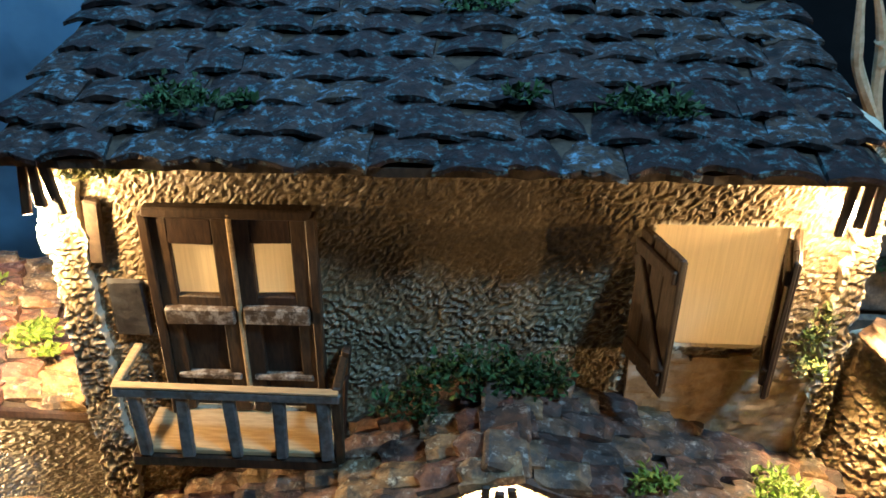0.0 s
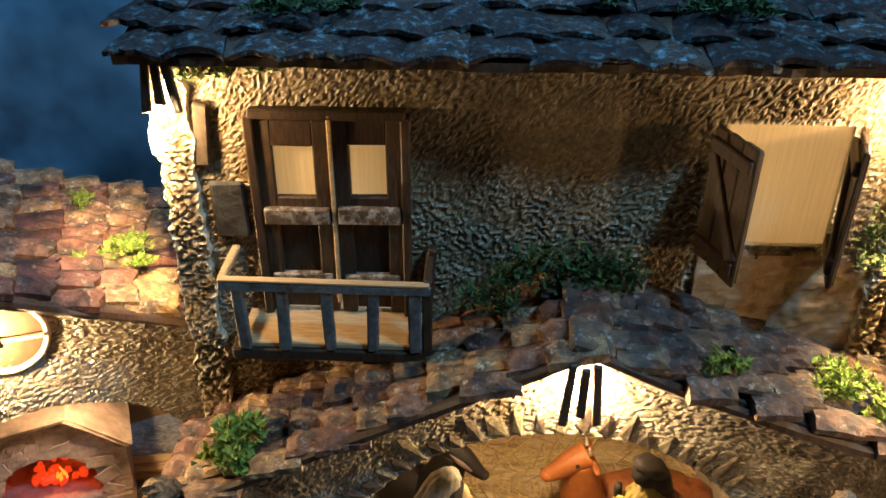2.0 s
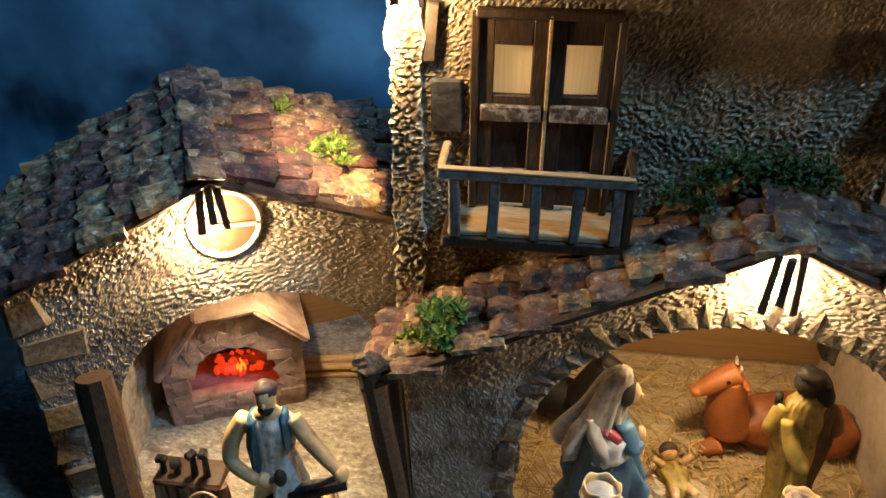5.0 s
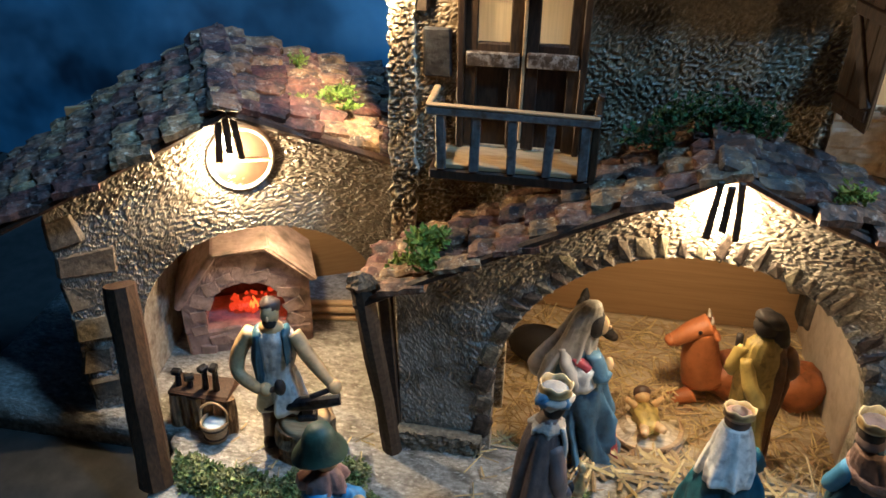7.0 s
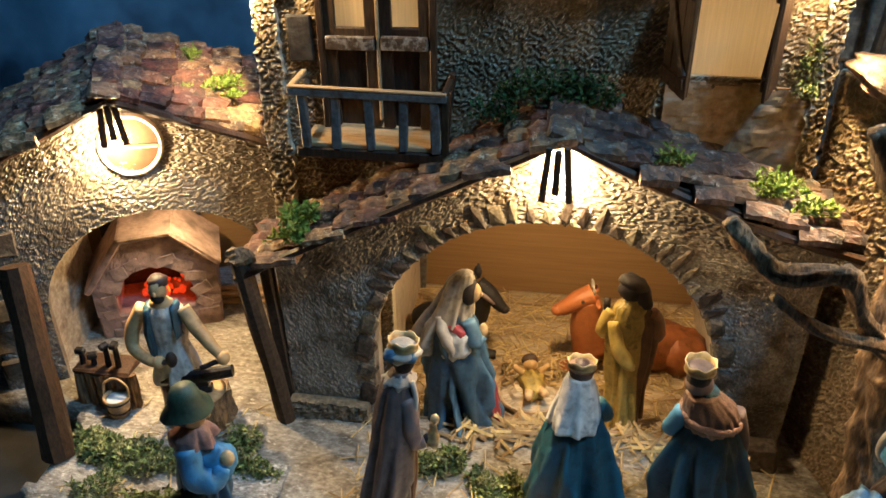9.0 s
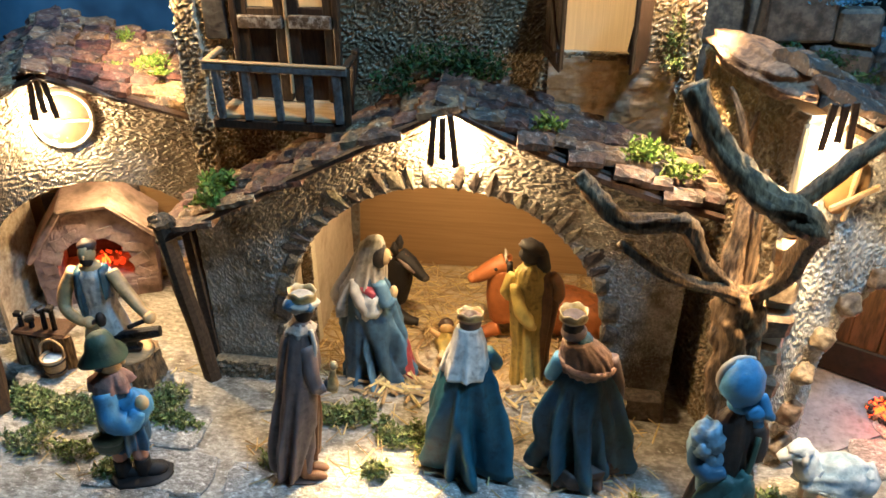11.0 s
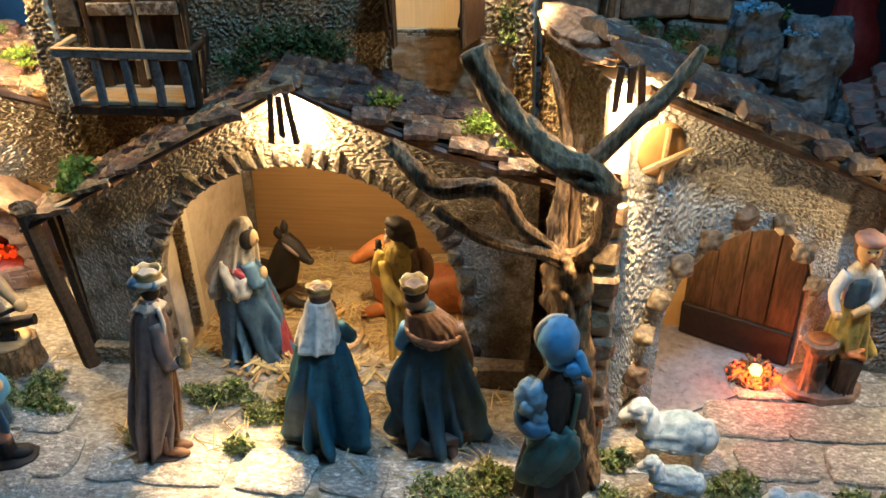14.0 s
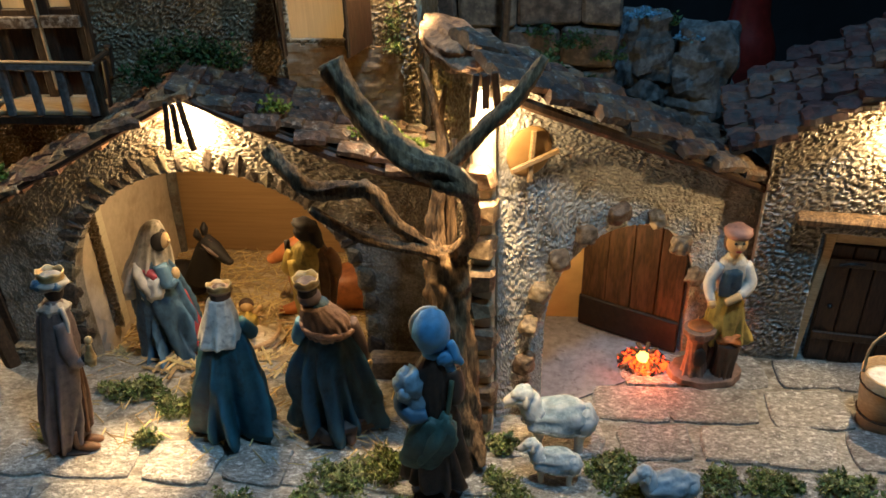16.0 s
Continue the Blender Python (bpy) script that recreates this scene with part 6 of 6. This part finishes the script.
# donkey and ox lying behind
m = Mesh()
m.ball((-2.6, 0.3, 2.6), (3.6, 2.0, 2.4), ash)
m.tube([(-0.2, 0, 3.2), (0.6, 0, 5.4), (1.2, 0, 7.6), (1.5, 0, 8.6)], [2.0, 1.7, 1.35, 1.05], 14, ash)
m.tube([(1.0, 0, 9.0), (2.2, -0.2, 8.3), (3.4, -0.4, 7.2), (3.9, -0.45, 6.8)], [0.95, 0.9, 0.62, 0.5], 10, ash)
m.ball((4.0, -0.45, 6.75), (0.5, 0.5, 0.45), hair)
m.ball((1.9, -0.2, 9.1), (0.75, 0.5, 0.35), umber, rot=(0, 35, 0), lump=0.2)
m.tube([(1.3, -0.75, 9.0), (2.2, -1.0, 8.4), (3.1, -0.95, 7.6)], [0.2, 0.28, 0.15], 8, taupe)
for sy in (-0.5, 0.5):
    m.tube([(0.9, sy, 9.4), (0.8, sy * 1.4, 10.2), (0.85, sy * 1.5, 11.1)], [0.28, 0.46, 0.1], 9, ash)
m.tube([(1.0, -1.0, 1.2), (2.4, -1.2, 0.8), (3.4, -1.0, 0.7)], [0.8, 0.6, 0.45], 8, ash)
figure("donkey_figurine", "dark brown donkey figurine lying on straw", m, -1.4, 65.6, -12, ground_z(0, 65.6) + 0.1, size=0.96, tall=0.84)
m = Mesh()
m.ball((5.6, 0.4, 2.6), (5.6, 2.7, 2.9), rust, n=24, m=16, lump=0.12)
m.ball((9.2, -0.2, 2.2), (2.6, 2.5, 2.6), rust, n=20, m=12, lump=0.15)
m.tube([(0.6, 0, 2.6), (0, 0, 5.0), (-0.2, 0, 7.4), (-0.4, 0, 8.8)], [2.1, 1.8, 1.45, 1.2], 12, rust)
m.tube([(0.2, 0, 9.3), (-1.1, -0.2, 8.7), (-2.4, -0.4, 7.9), (-3.0, -0.5, 7.6)], [1.15, 1.05, 0.8, 0.65], 10, rust)
m.ball((-3.1, -0.5, 7.6), (0.62, 0.68, 0.6), rust)
for sy in (-1.15, 0.75):
    m.ball((-0.85, sy, 9.15), (0.2, 0.14, 0.2), hair)
    m.ball((-3.45, sy * 0.4 - 0.35, 7.75), (0.14, 0.12, 0.12), brown)
for sy in (-0.8, 0.8):
    m.tube([(0.2, sy * 0.7, 9.8), (0.15, sy * 0.9, 10.3), (0.05, sy * 0.8, 10.7)], [0.2, 0.15, 0.06], 7, greyw)
    m.ball((0.6, sy * 1.7, 9.0), (0.3, 0.7, 0.35), rust)
m.tube([(-0.4, -1.2, 1.4), (-1.8, -1.4, 0.9), (-3.0, -1.3, 0.8)], [0.95, 0.7, 0.5], 8, rust)
figure("ox_figurine", "rust brown ox figurine lying on straw", m, 10.0, 64.6, 6, ground_z(10.0, 64.6) + 0.1, size=0.95, tall=0.86)


def sheep(name, label, x, y, turn, size, lying=False):
    m = Mesh()
    h = 1.9 if lying else 3.1
    m.ball((0.4, 0, h), (2.85, 1.55, 1.6), wool, n=44, m=28, lump=0.22)
    for q in range(64):
        a, b = q * 2.4, -1.0 + 2.1 * ((q * 0.618) % 1)
        m.ball((0.4 + 2.4 * math.cos(a) * math.cos(b), 1.22 * math.sin(a) * math.cos(b), h + 1.3 * math.sin(b)), (0.55, 0.42, 0.22), wool, rot=(0, 0, q * 50), n=10, m=7, lump=0.5)
    m.ball((2.2, 0, h - 0.2), (1.1, 1.2, 1.4), wool, lump=0.3)
    m.tube([(-1.4, 0, h + 0.4), (-2.2, 0, h + 1.5), (-2.5, 0, h + 2.1)], [1.15, 0.95, 0.8], 10, wool, lump=0.3)
    m.ball((-2.55, -0.1, h + 2.3), (0.85, 0.75, 0.7), wool, lump=0.3)
    m.tube([(-2.7, -0.1, h + 2.2), (-3.5, -0.25, h + 1.7), (-3.9, -0.3, h + 1.4)], [0.62, 0.48, 0.34], 9, white)
    for sy in (-0.75, 0.7):
        m.ball((-2.3, sy, h + 2.0), (0.3, 0.25, 0.6), white, rot=(sy * 30, 0, 0))
    if not lying:
        for lx in (-1.2, 2.0):
            for sy in (-0.65, 0.65):
                m.tube([(lx, sy, 2.2), (lx - 0.1, sy, 1.0), (lx, sy, 0.0)], [0.55, 0.36, 0.36], 8, white)
    ob = figure(name, label, m, x, y, turn, category="figurine")
    ob.matrix_basis = ob.matrix_basis @ Matrix.Diagonal((size, size, size, 1))
    return ob


sheep("sheep_figurine", "white sheep figurine standing on the paving", 35.2, 42.7, 0, 1.0)
sheep("lamb_figurine", "small white lamb figurine beside the sheep", 35.0, 39.0, -6, 0.66)
sheep("lamb_figurine", "white lamb figurine lying in the grass", 43.2, 37.6, 10, 0.75, True)

# ---- the driftwood tree ----
tree = thing("tree", "bare forked driftwood tree with twisted limbs", "tree", (27.6, 41.0, 0.9))
T = lambda name, pts, radii, n=26, lump=0.24, seed=1: Mesh().tube(pts, [0.88 * q for q in radii], n, lump=lump, steps=9, seed=seed, ridge=0.5).link(name, BARK, tree, smooth=True)
T("trunk", [(27.9, 41.1, 0.5), (27.6, 41.8, 4.4), (27.4, 42.7, 8.9), (27.1, 43.5, 12.7), (26.9, 43.9, 15.7), (26.8, 43.9, 17.7)], [2.3, 1.85, 1.65, 1.6, 1.7, 1.2], 40, 0.28)
T("limb", [(26.2, 44.0, 15.4), (27.4, 43.8, 17.1), (28.7, 42.6, 19.3), (28.9, 40.5, 22.9), (28.5, 38.6, 25.2), (26.6, 38.5, 26.4), (24.7, 38.5, 27.6), (22.3, 38.6, 30.2), (21.0, 38.9, 32.9)], [0.8, 0.7, 0.6, 0.65, 0.85, 0.95, 0.9, 0.85, 0.75], seed=2)
T("limb", [(26.6, 38.9, 25.8), (27.5, 39.6, 26.1), (29.9, 40.0, 28.5), (31.7, 40.2, 30.3), (33.3, 40.8, 32.6)], [0.5, 0.6, 0.58, 0.5, 0.32], seed=3)
T("limb", [(26.4, 44.1, 16.6), (25.4, 43.4, 18.2), (23.7, 41.9, 20.7), (22.4, 41.0, 23.3), (21.4, 40.8, 23.8), (18.7, 40.7, 23.6), (17.0, 41.1, 24.8), (15.7, 41.5, 26.3)], [0.7, 0.55, 0.5, 0.62, 0.6, 0.66, 0.66, 0.55], seed=4, lump=0.3)
T("limb", [(26.8, 43.8, 16.9), (24.5, 42.4, 18.5), (21.3, 40.8, 20.2), (18.4, 40.3, 22.5)], [0.7, 0.45, 0.42, 0.3], seed=5)
T("limb", [(26.3, 44.5, 15.7), (26.1, 44.7, 18.2), (26.4, 45.6, 21.0), (26.5, 47.0, 24.2), (25.8, 48.2, 27.3), (24.9, 49.1, 29.3)], [0.95, 0.8, 0.66, 0.45, 0.3, 0.12], seed=6)
T("limb", [(26.2, 47.5, 25.2), (26.5, 48.0, 26.8), (26.7, 48.3, 28.1)], [0.3, 0.26, 0.12], 14, seed=12)
T("limb", [(27.2, 44.3, 15.6), (27.2, 45.1, 20.7), (27.3, 45.9, 23.1), (27.4, 46.6, 24.9)], [0.6, 0.42, 0.3, 0.22], seed=7)
T("root", [(27.5, 41.7, 3.9), (26.0, 40.3, 2.3), (25.0, 39.4, 1.0)], [1.2, 0.8, 0.35], seed=8)
T("root", [(28.3, 41.7, 3.9), (29.2, 40.3, 2.3), (29.6, 39.2, 1.0)], [1.1, 0.7, 0.3], seed=9)

# ---- the campfire ----
fire = thing("campfire", "small campfire of glowing red coals and sticks", "campfire", (43.4, 53.4, 0))
rv = random.Random(10)
gz = ground_z(43.4, 53.4) + 0.2
em, ash_m = Mesh(), Mesh()
for k in range(190):
    a, q = rv.uniform(0, 6.28), math.sqrt(rv.random())
    (em if k % 5 < 2 else ash_m).ball((43.4 + math.cos(a) * q * 2.3, 53.4 + math.sin(a) * q * 1.9, gz + 0.3 + (1 - q) * 0.7), rv.uniform(0.09, 0.22), n=7, m=5, lump=0.6)
em.link("coal_bed", EMBERS, fire, "glowing red coals")["kind"] = "stuff"
ash_m.link("ash", OVEN_BLACK, fire)["kind"] = "stuff"
for k in range(7):
    a = k * 0.9
    Mesh().tube([(43.4 + math.cos(a) * 2.3, 53.4 + math.sin(a) * 1.9, gz + 0.2), (43.4 + math.cos(a + 2.9) * 1.2, 53.4 + math.sin(a + 2.9) * 1.2, gz + 1.6)], [0.26, 0.18], 7, lump=0.3).link("stick", BARK, fire)
fl, rv = Mesh(), random.Random(31)
for k in range(46):
    a, q = rv.uniform(0, 6.28), rv.random()
    x, y, h = 43.4 + math.cos(a) * 2.0 * q, 53.0 + math.sin(a) * 1.5 * q, rv.uniform(0.25, 1.2) * (1.15 - 0.6 * q)
    fl.tube([(x, y, gz + 0.3), (x + rv.uniform(-0.25, 0.25), y, gz + 0.3 + h * 0.5), (x + rv.uniform(-0.5, 0.5), y, gz + 0.3 + h)], [0.17, 0.15, 0.03], 6, steps=4, lump=0.5)
fl.link("flame", FLAME, fire, "small orange flames")["kind"] = "stuff"
Mesh().ball((43.1, 52.0, gz + 1.9), (0.52, 0.45, 0.52), rot=(90, 0, 0), lump=0.3).link("flame", FIRE_CORE, fire, "bright orange light", True)

# ---- ruins and rocks behind ----
ruin = thing("ruin", "ruined wall of large grey-brown stone blocks with moss", "wall", (32, 74, 0))
BLOCK = surface("ruin_block", (0.085, 0.070, 0.055), (0.20, 0.165, 0.13), 170, 0.65, 0.9, 0.0014, (0.05, 0.045, 0.04), 55, 0.56, 0.3, wear=(0.30, 0.27, 0.23), wear_at=0.66)
Mesh().box((30.6, 74.6, 13.6), (21.0, 2.2, 27.4), b=0.2).link("core", ROCK, ruin)
rv = random.Random(17)
for course in range(7):
    z0, x = 4.2 * course, 20.4 - 2.6 * (course % 2)
    while x < 40.8:
        w = min(rv.uniform(4.6, 7.0), 41.5 - x)
        h = 4.0 - (0.7 if course == 6 and x > 33 else 0.0) + (rv.uniform(0, 1.6) if course == 6 and x < 33 else 0.0)
        Mesh().box((x + w / 2, 73.6 + rv.uniform(-0.2, 0.2), z0 + h / 2), (w - 0.25, 2.2, h - 0.1), (rv.uniform(-3, 3), rv.uniform(-2, 2), rv.uniform(-3, 3)), b=0.32, jit=0.22).link("stone", BLOCK, ruin)
        x += w
ROCK_BLUE = surface("blue_grey_rock", (0.05, 0.056, 0.058), (0.15, 0.165, 0.17), 160, 0.7, 1.0, 0.003, (0.045, 0.042, 0.036), 50, 0.55)
for k, (x, y, z, rx, ry, rz, ry_turn) in enumerate(((44.2, 77.2, 12.9, 2.6, 2.3, 12.4, 0), (49.7, 77.4, 11.6, 3.3, 2.8, 11.6, 3), (53.6, 79.0, 7.6, 2.6, 2.4, 7.8, 6))):
    m, zz = Mesh(), -rz
    while zz < rz - rx * 0.75:
        f = 1.12 - 0.2 * (zz + rz) / (2 * rz)
        m.ball((0.3 * math.sin(zz), 0.3 * math.cos(zz * 1.3), zz + rx * 0.4), (rx * f, ry * f, rx * 0.95), rot=(0, 0, 40 * zz), n=30, m=18, lump=0.3, square=0.6)
        zz += rx * 0.75
    rk = m.link("rock", ROCK_BLUE)
    tagged(rk, "tall blue-grey cork rock", "rock", "rocks behind the cottages")
    rk.matrix_basis = Matrix.Translation(Vector((x, y, z)) * CM) @ pose(0, 0, 0, 0, ry_turn, 25 * k)
tagged(Mesh().box((50, 84, 6), (22, 10, 15), b=2.0, jit=0.8).link("cork_block", ROCK), "dark cork block behind the rocks", "rock")
m = Mesh()
m.loft([[(57.0 + r * math.cos(q * math.pi / 16), 88.0 + r * math.sin(q * math.pi / 16), z) for q in range(32)] for z, r in ((-0.6, 2.2), (8.0, 2.3), (13.6, 2.5), (15.4, 3.1), (17.0, 3.4), (18.6, 3.3), (20.2, 2.8), (21.6, 2.2), (24.0, 2.0), (34.0, 2.0))])
tagged(m.link("vase", plain("red_gloss", (0.16, 0.014, 0.011), 0.35), smooth=True), "glossy red vase standing behind the rocks", "vase")
# pale bare twigs beyond the house
tw = thing("twig_tree", "small bare tree with pale peeled twigs behind the house", "tree", (30, 70, 0))
TWIG = surface("brown_twig", (0.06, 0.04, 0.025), (0.13, 0.085, 0.05), 200, 0.6, 0.4, 0.0005)
PALE = surface("peeled_twig", (0.45, 0.31, 0.18), (0.64, 0.48, 0.31), 200, 0.6, 0.4, 0.0005)
Mesh().tube([(30.0, 70.4, -0.4), (30.2, 70.4, 20.0), (30.6, 70.4, 29.7), (30.4, 70.4, 33.6)], [0.42, 0.4, 0.36, 0.34], 9, lump=0.3).link("trunk", TWIG, tw)
for pts in ([(30.4, 70.4, 33.0), (28.8, 70.4, 37.0), (28.1, 70.4, 41.0), (26.8, 70.2, 44.2)], [(28.1, 70.4, 40.6), (28.8, 70.4, 42.3), (29.6, 70.4, 45.2)], [(29.2, 70.4, 35.9), (27.3, 70.4, 39.0), (26.8, 70.4, 40.8), (26.2, 70.4, 44.2)], [(28.4, 70.4, 39.4), (29.6, 70.0, 41.0), (31.0, 69.8, 42.9)]):
    Mesh().tube(pts, [0.4] + [0.34] * (len(pts) - 2) + [0.2], 8, lump=0.25).link("branch", PALE, tw)
# ---- moss ----
moss("blue moss on the rocks' tops", [(43.7, 75.9, 25.2, 1.7, 1.2, 0.6, 200), (48.2, 76.0, 22.9, 1.5, 1.2, 0.7, 170), (50.4, 76.2, 22.9, 1.0, 1.0, 0.4, 70), (37.6, 73.4, 28.7, 2.4, 1.2, 0.4, 170)], MOSS_BLUE, 11)
moss("dark green moss tufts on the house roof", [(-8.2, 57.0, 41.0, 1.9, 1.2, 0.9, 260), (-5.8, 57.4, 41.0, 0.8, 0.6, 0.6, 70), (12.9, 57.4, 41.1, 2.6, 1.0, 0.8, 300), (7.0, 58.3, 41.3, 0.8, 0.5, 0.5, 60), (5.4, 67.1, 43.2, 1.9, 1.4, 0.9, 220), (-9.4, 68.2, 43.4, 1.6, 1.2, 0.9, 200)], MOSS_DARK, 1)
moss("green moss hanging under the eave", [(-11.9, 55.4, 38.3, 1.6, 0.7, 0.7, 170), (-9.4, 55.8, 38.5, 1.4, 0.6, 0.6, 130), (-13.0, 55.6, 38.0, 0.7, 0.5, 0.5, 60)], MOSS, 2)
moss("dark moss bank behind the stable's ridge", [(4.6, 55.3, 27.0, 3.2, 1.3, 2.3, 700), (8.4, 55.7, 26.9, 2.2, 1.0, 1.8, 320), (1.8, 55.0, 25.6, 1.4, 1.0, 1.6, 200)], MOSS_DARK, 3)
moss("green moss on the stable's west eave, coloured as lamplit", [(-12.2, 52.6, 18.0, 1.7, 1.1, 1.3, 330), (-11.9, 50.9, 17.3, 1.3, 1.0, 1.2, 260), (-14.2, 52.6, 16.0, 0.8, 0.6, 0.5, 60)], MOSS_LIT, 4, 0.62)
moss("moss on the stable's east roof", [(13.6, 50.9, 25.0, 0.9, 0.9, 1.0, 150), (20.8, 52.8, 22.6, 2.4, 1.4, 1.1, 360), (23.2, 52.0, 21.7, 1.8, 1.0, 0.9, 200)], MOSS_LIT, 5)
moss("leafy green creeper beside the window", [(22.4, 56.7, 29.3, 0.9, 0.5, 1.6, 120), (22.0, 56.3, 27.8, 1.0, 0.5, 1.3, 120), (22.9, 57.0, 30.7, 0.6, 0.4, 0.8, 60)], MOSS, 6, 0.42)
moss("green moss on the forge roof", [(-21.5, 61.9, 24.4, 1.7, 1.4, 0.7, 200), (-19.6, 61.2, 23.9, 0.8, 0.7, 0.5, 70), (-25.6, 66.7, 25.0, 1.0, 0.8, 0.7, 80), (-23.4, 60.3, 24.5, 0.6, 0.5, 0.5, 50), (-36.4, 56.6, 21.7, 0.9, 0.8, 0.7, 80), (-33.6, 64.2, 23.1, 1.0, 0.8, 0.7, 80)], MOSS_LIT, 7)
moss("moss on the cottage roof", [(33.6, 54.0, 27.5, 2.0, 1.3, 0.9, 240), (36.8, 55.9, 25.2, 1.6, 1.0, 0.8, 140), (52.4, 60.3, 20.2, 1.2, 0.8, 0.6, 100), (57.5, 62.9, 24.1, 1.6, 1.0, 0.8, 120)], MOSS_DARK, 8)
moss("moss on the ruined wall and the rocks", [(37.0, 72.0, 23.4, 2.6, 0.7, 1.4, 260), (40.2, 72.2, 22.0, 1.6, 0.7, 1.2, 140), (46.6, 76.4, 24.4, 1.2, 0.8, 0.8, 120), (34.0, 72.3, 24.4, 1.6, 0.7, 0.9, 120)], MOSS_DARK, 9)
spots = [(-27.6, 44.6, 2.6, 1.6, 380), (-24.5, 44.0, 3.2, 1.8, 460), (-20.0, 45.0, 2.2, 1.6, 260), (-16.8, 47.0, 1.8, 1.4, 240), (-15.0, 44.2, 1.8, 1.2, 160),
         (-1.4, 46.8, 2.6, 1.3, 360), (3.4, 45.0, 2.2, 1.2, 280), (6.3, 43.8, 1.6, 1.0, 160), (-6.0, 41.0, 1.0, 0.7, 60), (2.2, 41.0, 1.2, 0.7, 80), (19.4, 38.1, 2.6, 1.5, 340), (22.6, 39.7, 1.8, 1.2, 200),
         (11.6, 35.1, 1.5, 0.9, 110), (16.4, 35.5, 1.4, 0.9, 110), (39.4, 40.1, 1.5, 2.2, 280), (41.8, 37.7, 2.2, 1.2, 200), (47.5, 38.9, 1.8, 1.1, 170), (51.6, 39.3, 2.4, 1.4, 260), (56.4, 39.1, 2.2, 1.4, 240),
         (31.5, 37.9, 1.8, 1.6, 200), (29.8, 34.9, 1.6, 1.2, 140), (31.2, 42.2, 1.4, 0.9, 120), (24.0, 35.1, 2.4, 1.4, 240), (37.0, 34.5, 2.4, 1.2, 200), (-17.5, 39.0, 1.8, 1.2, 120), (-21.5, 40.0, 1.6, 1.0, 90), (45.0, 35.5, 2.2, 1.3, 200), (50.5, 36.1, 2.4, 1.2, 200), (57.6, 35.9, 2.6, 1.6, 240), (34.0, 33.5, 2.6, 1.2, 200), (61.0, 38.5, 2.0, 1.4, 160), (20.5, 34.9, 1.6, 1.0, 110), (-26.0, 40.6, 2.2, 1.3, 150)]
moss("green moss growing between the paving stones", [(x, y, ground_z(x, y) + 0.15, rx * 1.1, ry * 1.15, 1.05, n * 3) for x, y, rx, ry, n in spots], MOSS, 10)

# ---- the paving ----
rv = random.Random(23)
slabs = []
for k in range(6):
    t = Mesh()
    n, w, d = 16, 2.95, 2.2
    rr = random.Random(70 + k)
    ring_o, ring_t, ring_i = [], [], []
    for q in range(n):
        a = 2 * math.pi * q / n
        f = (abs(math.cos(a)) ** 8 + abs(math.sin(a)) ** 8) ** -0.125 * rr.uniform(0.93, 1.03)
        ring_o.append((math.cos(a) * w * f, math.sin(a) * d * f, -0.5))
        ring_t.append((math.cos(a) * w * f, math.sin(a) * d * f, 0.27))
        ring_i.append((math.cos(a) * w * f * 0.94, math.sin(a) * d * f * 0.93, 0.38 + rr.uniform(-0.04, 0.04)))
    t.loft([ring_o, ring_t, ring_i])
    slabs.append(t)
first = [None] * 6


def pave(x, y, sx, sy, turn):
    k = rv.randrange(6)
    mm = Matrix.Translation(Vector((x, y, ground_z(x, y) - 0.05)) * CM) @ pose(0, 0, 0, 0, 0, turn) @ Matrix.Diagonal((sx, sy, 1, 1))
    if first[k] is None:
        first[k] = slabs[k].link("paving_stone", PAVER, ground)
        first[k].matrix_basis = mm
    else:
        again("paving_stone", first[k], mm, ground)


y = 30.0
row = 0
while y < 53:
    sy = 1.0
    x0 = -18 if y < 45 else 31 + (y - 45) * 1.4
    x1 = 72
    x = x0 + (2.4 if row % 2 else 0) + rv.uniform(-0.5, 0.5)
    while x < x1:
        sx = rv.uniform(0.72, 1.32)
        yy = y + rv.uniform(-0.15, 0.15)
        ok = not (yy > 43.5 and -14 < x < 31) and not (x > 29 and yy > 45.6 + (x - 32) * 0.60)
        if ok:
            pave(x, yy, sx, sy * rv.uniform(0.88, 1.06), rv.uniform(-6, 6))
        x += 6.0 * sx
    y += 4.55
    row += 1
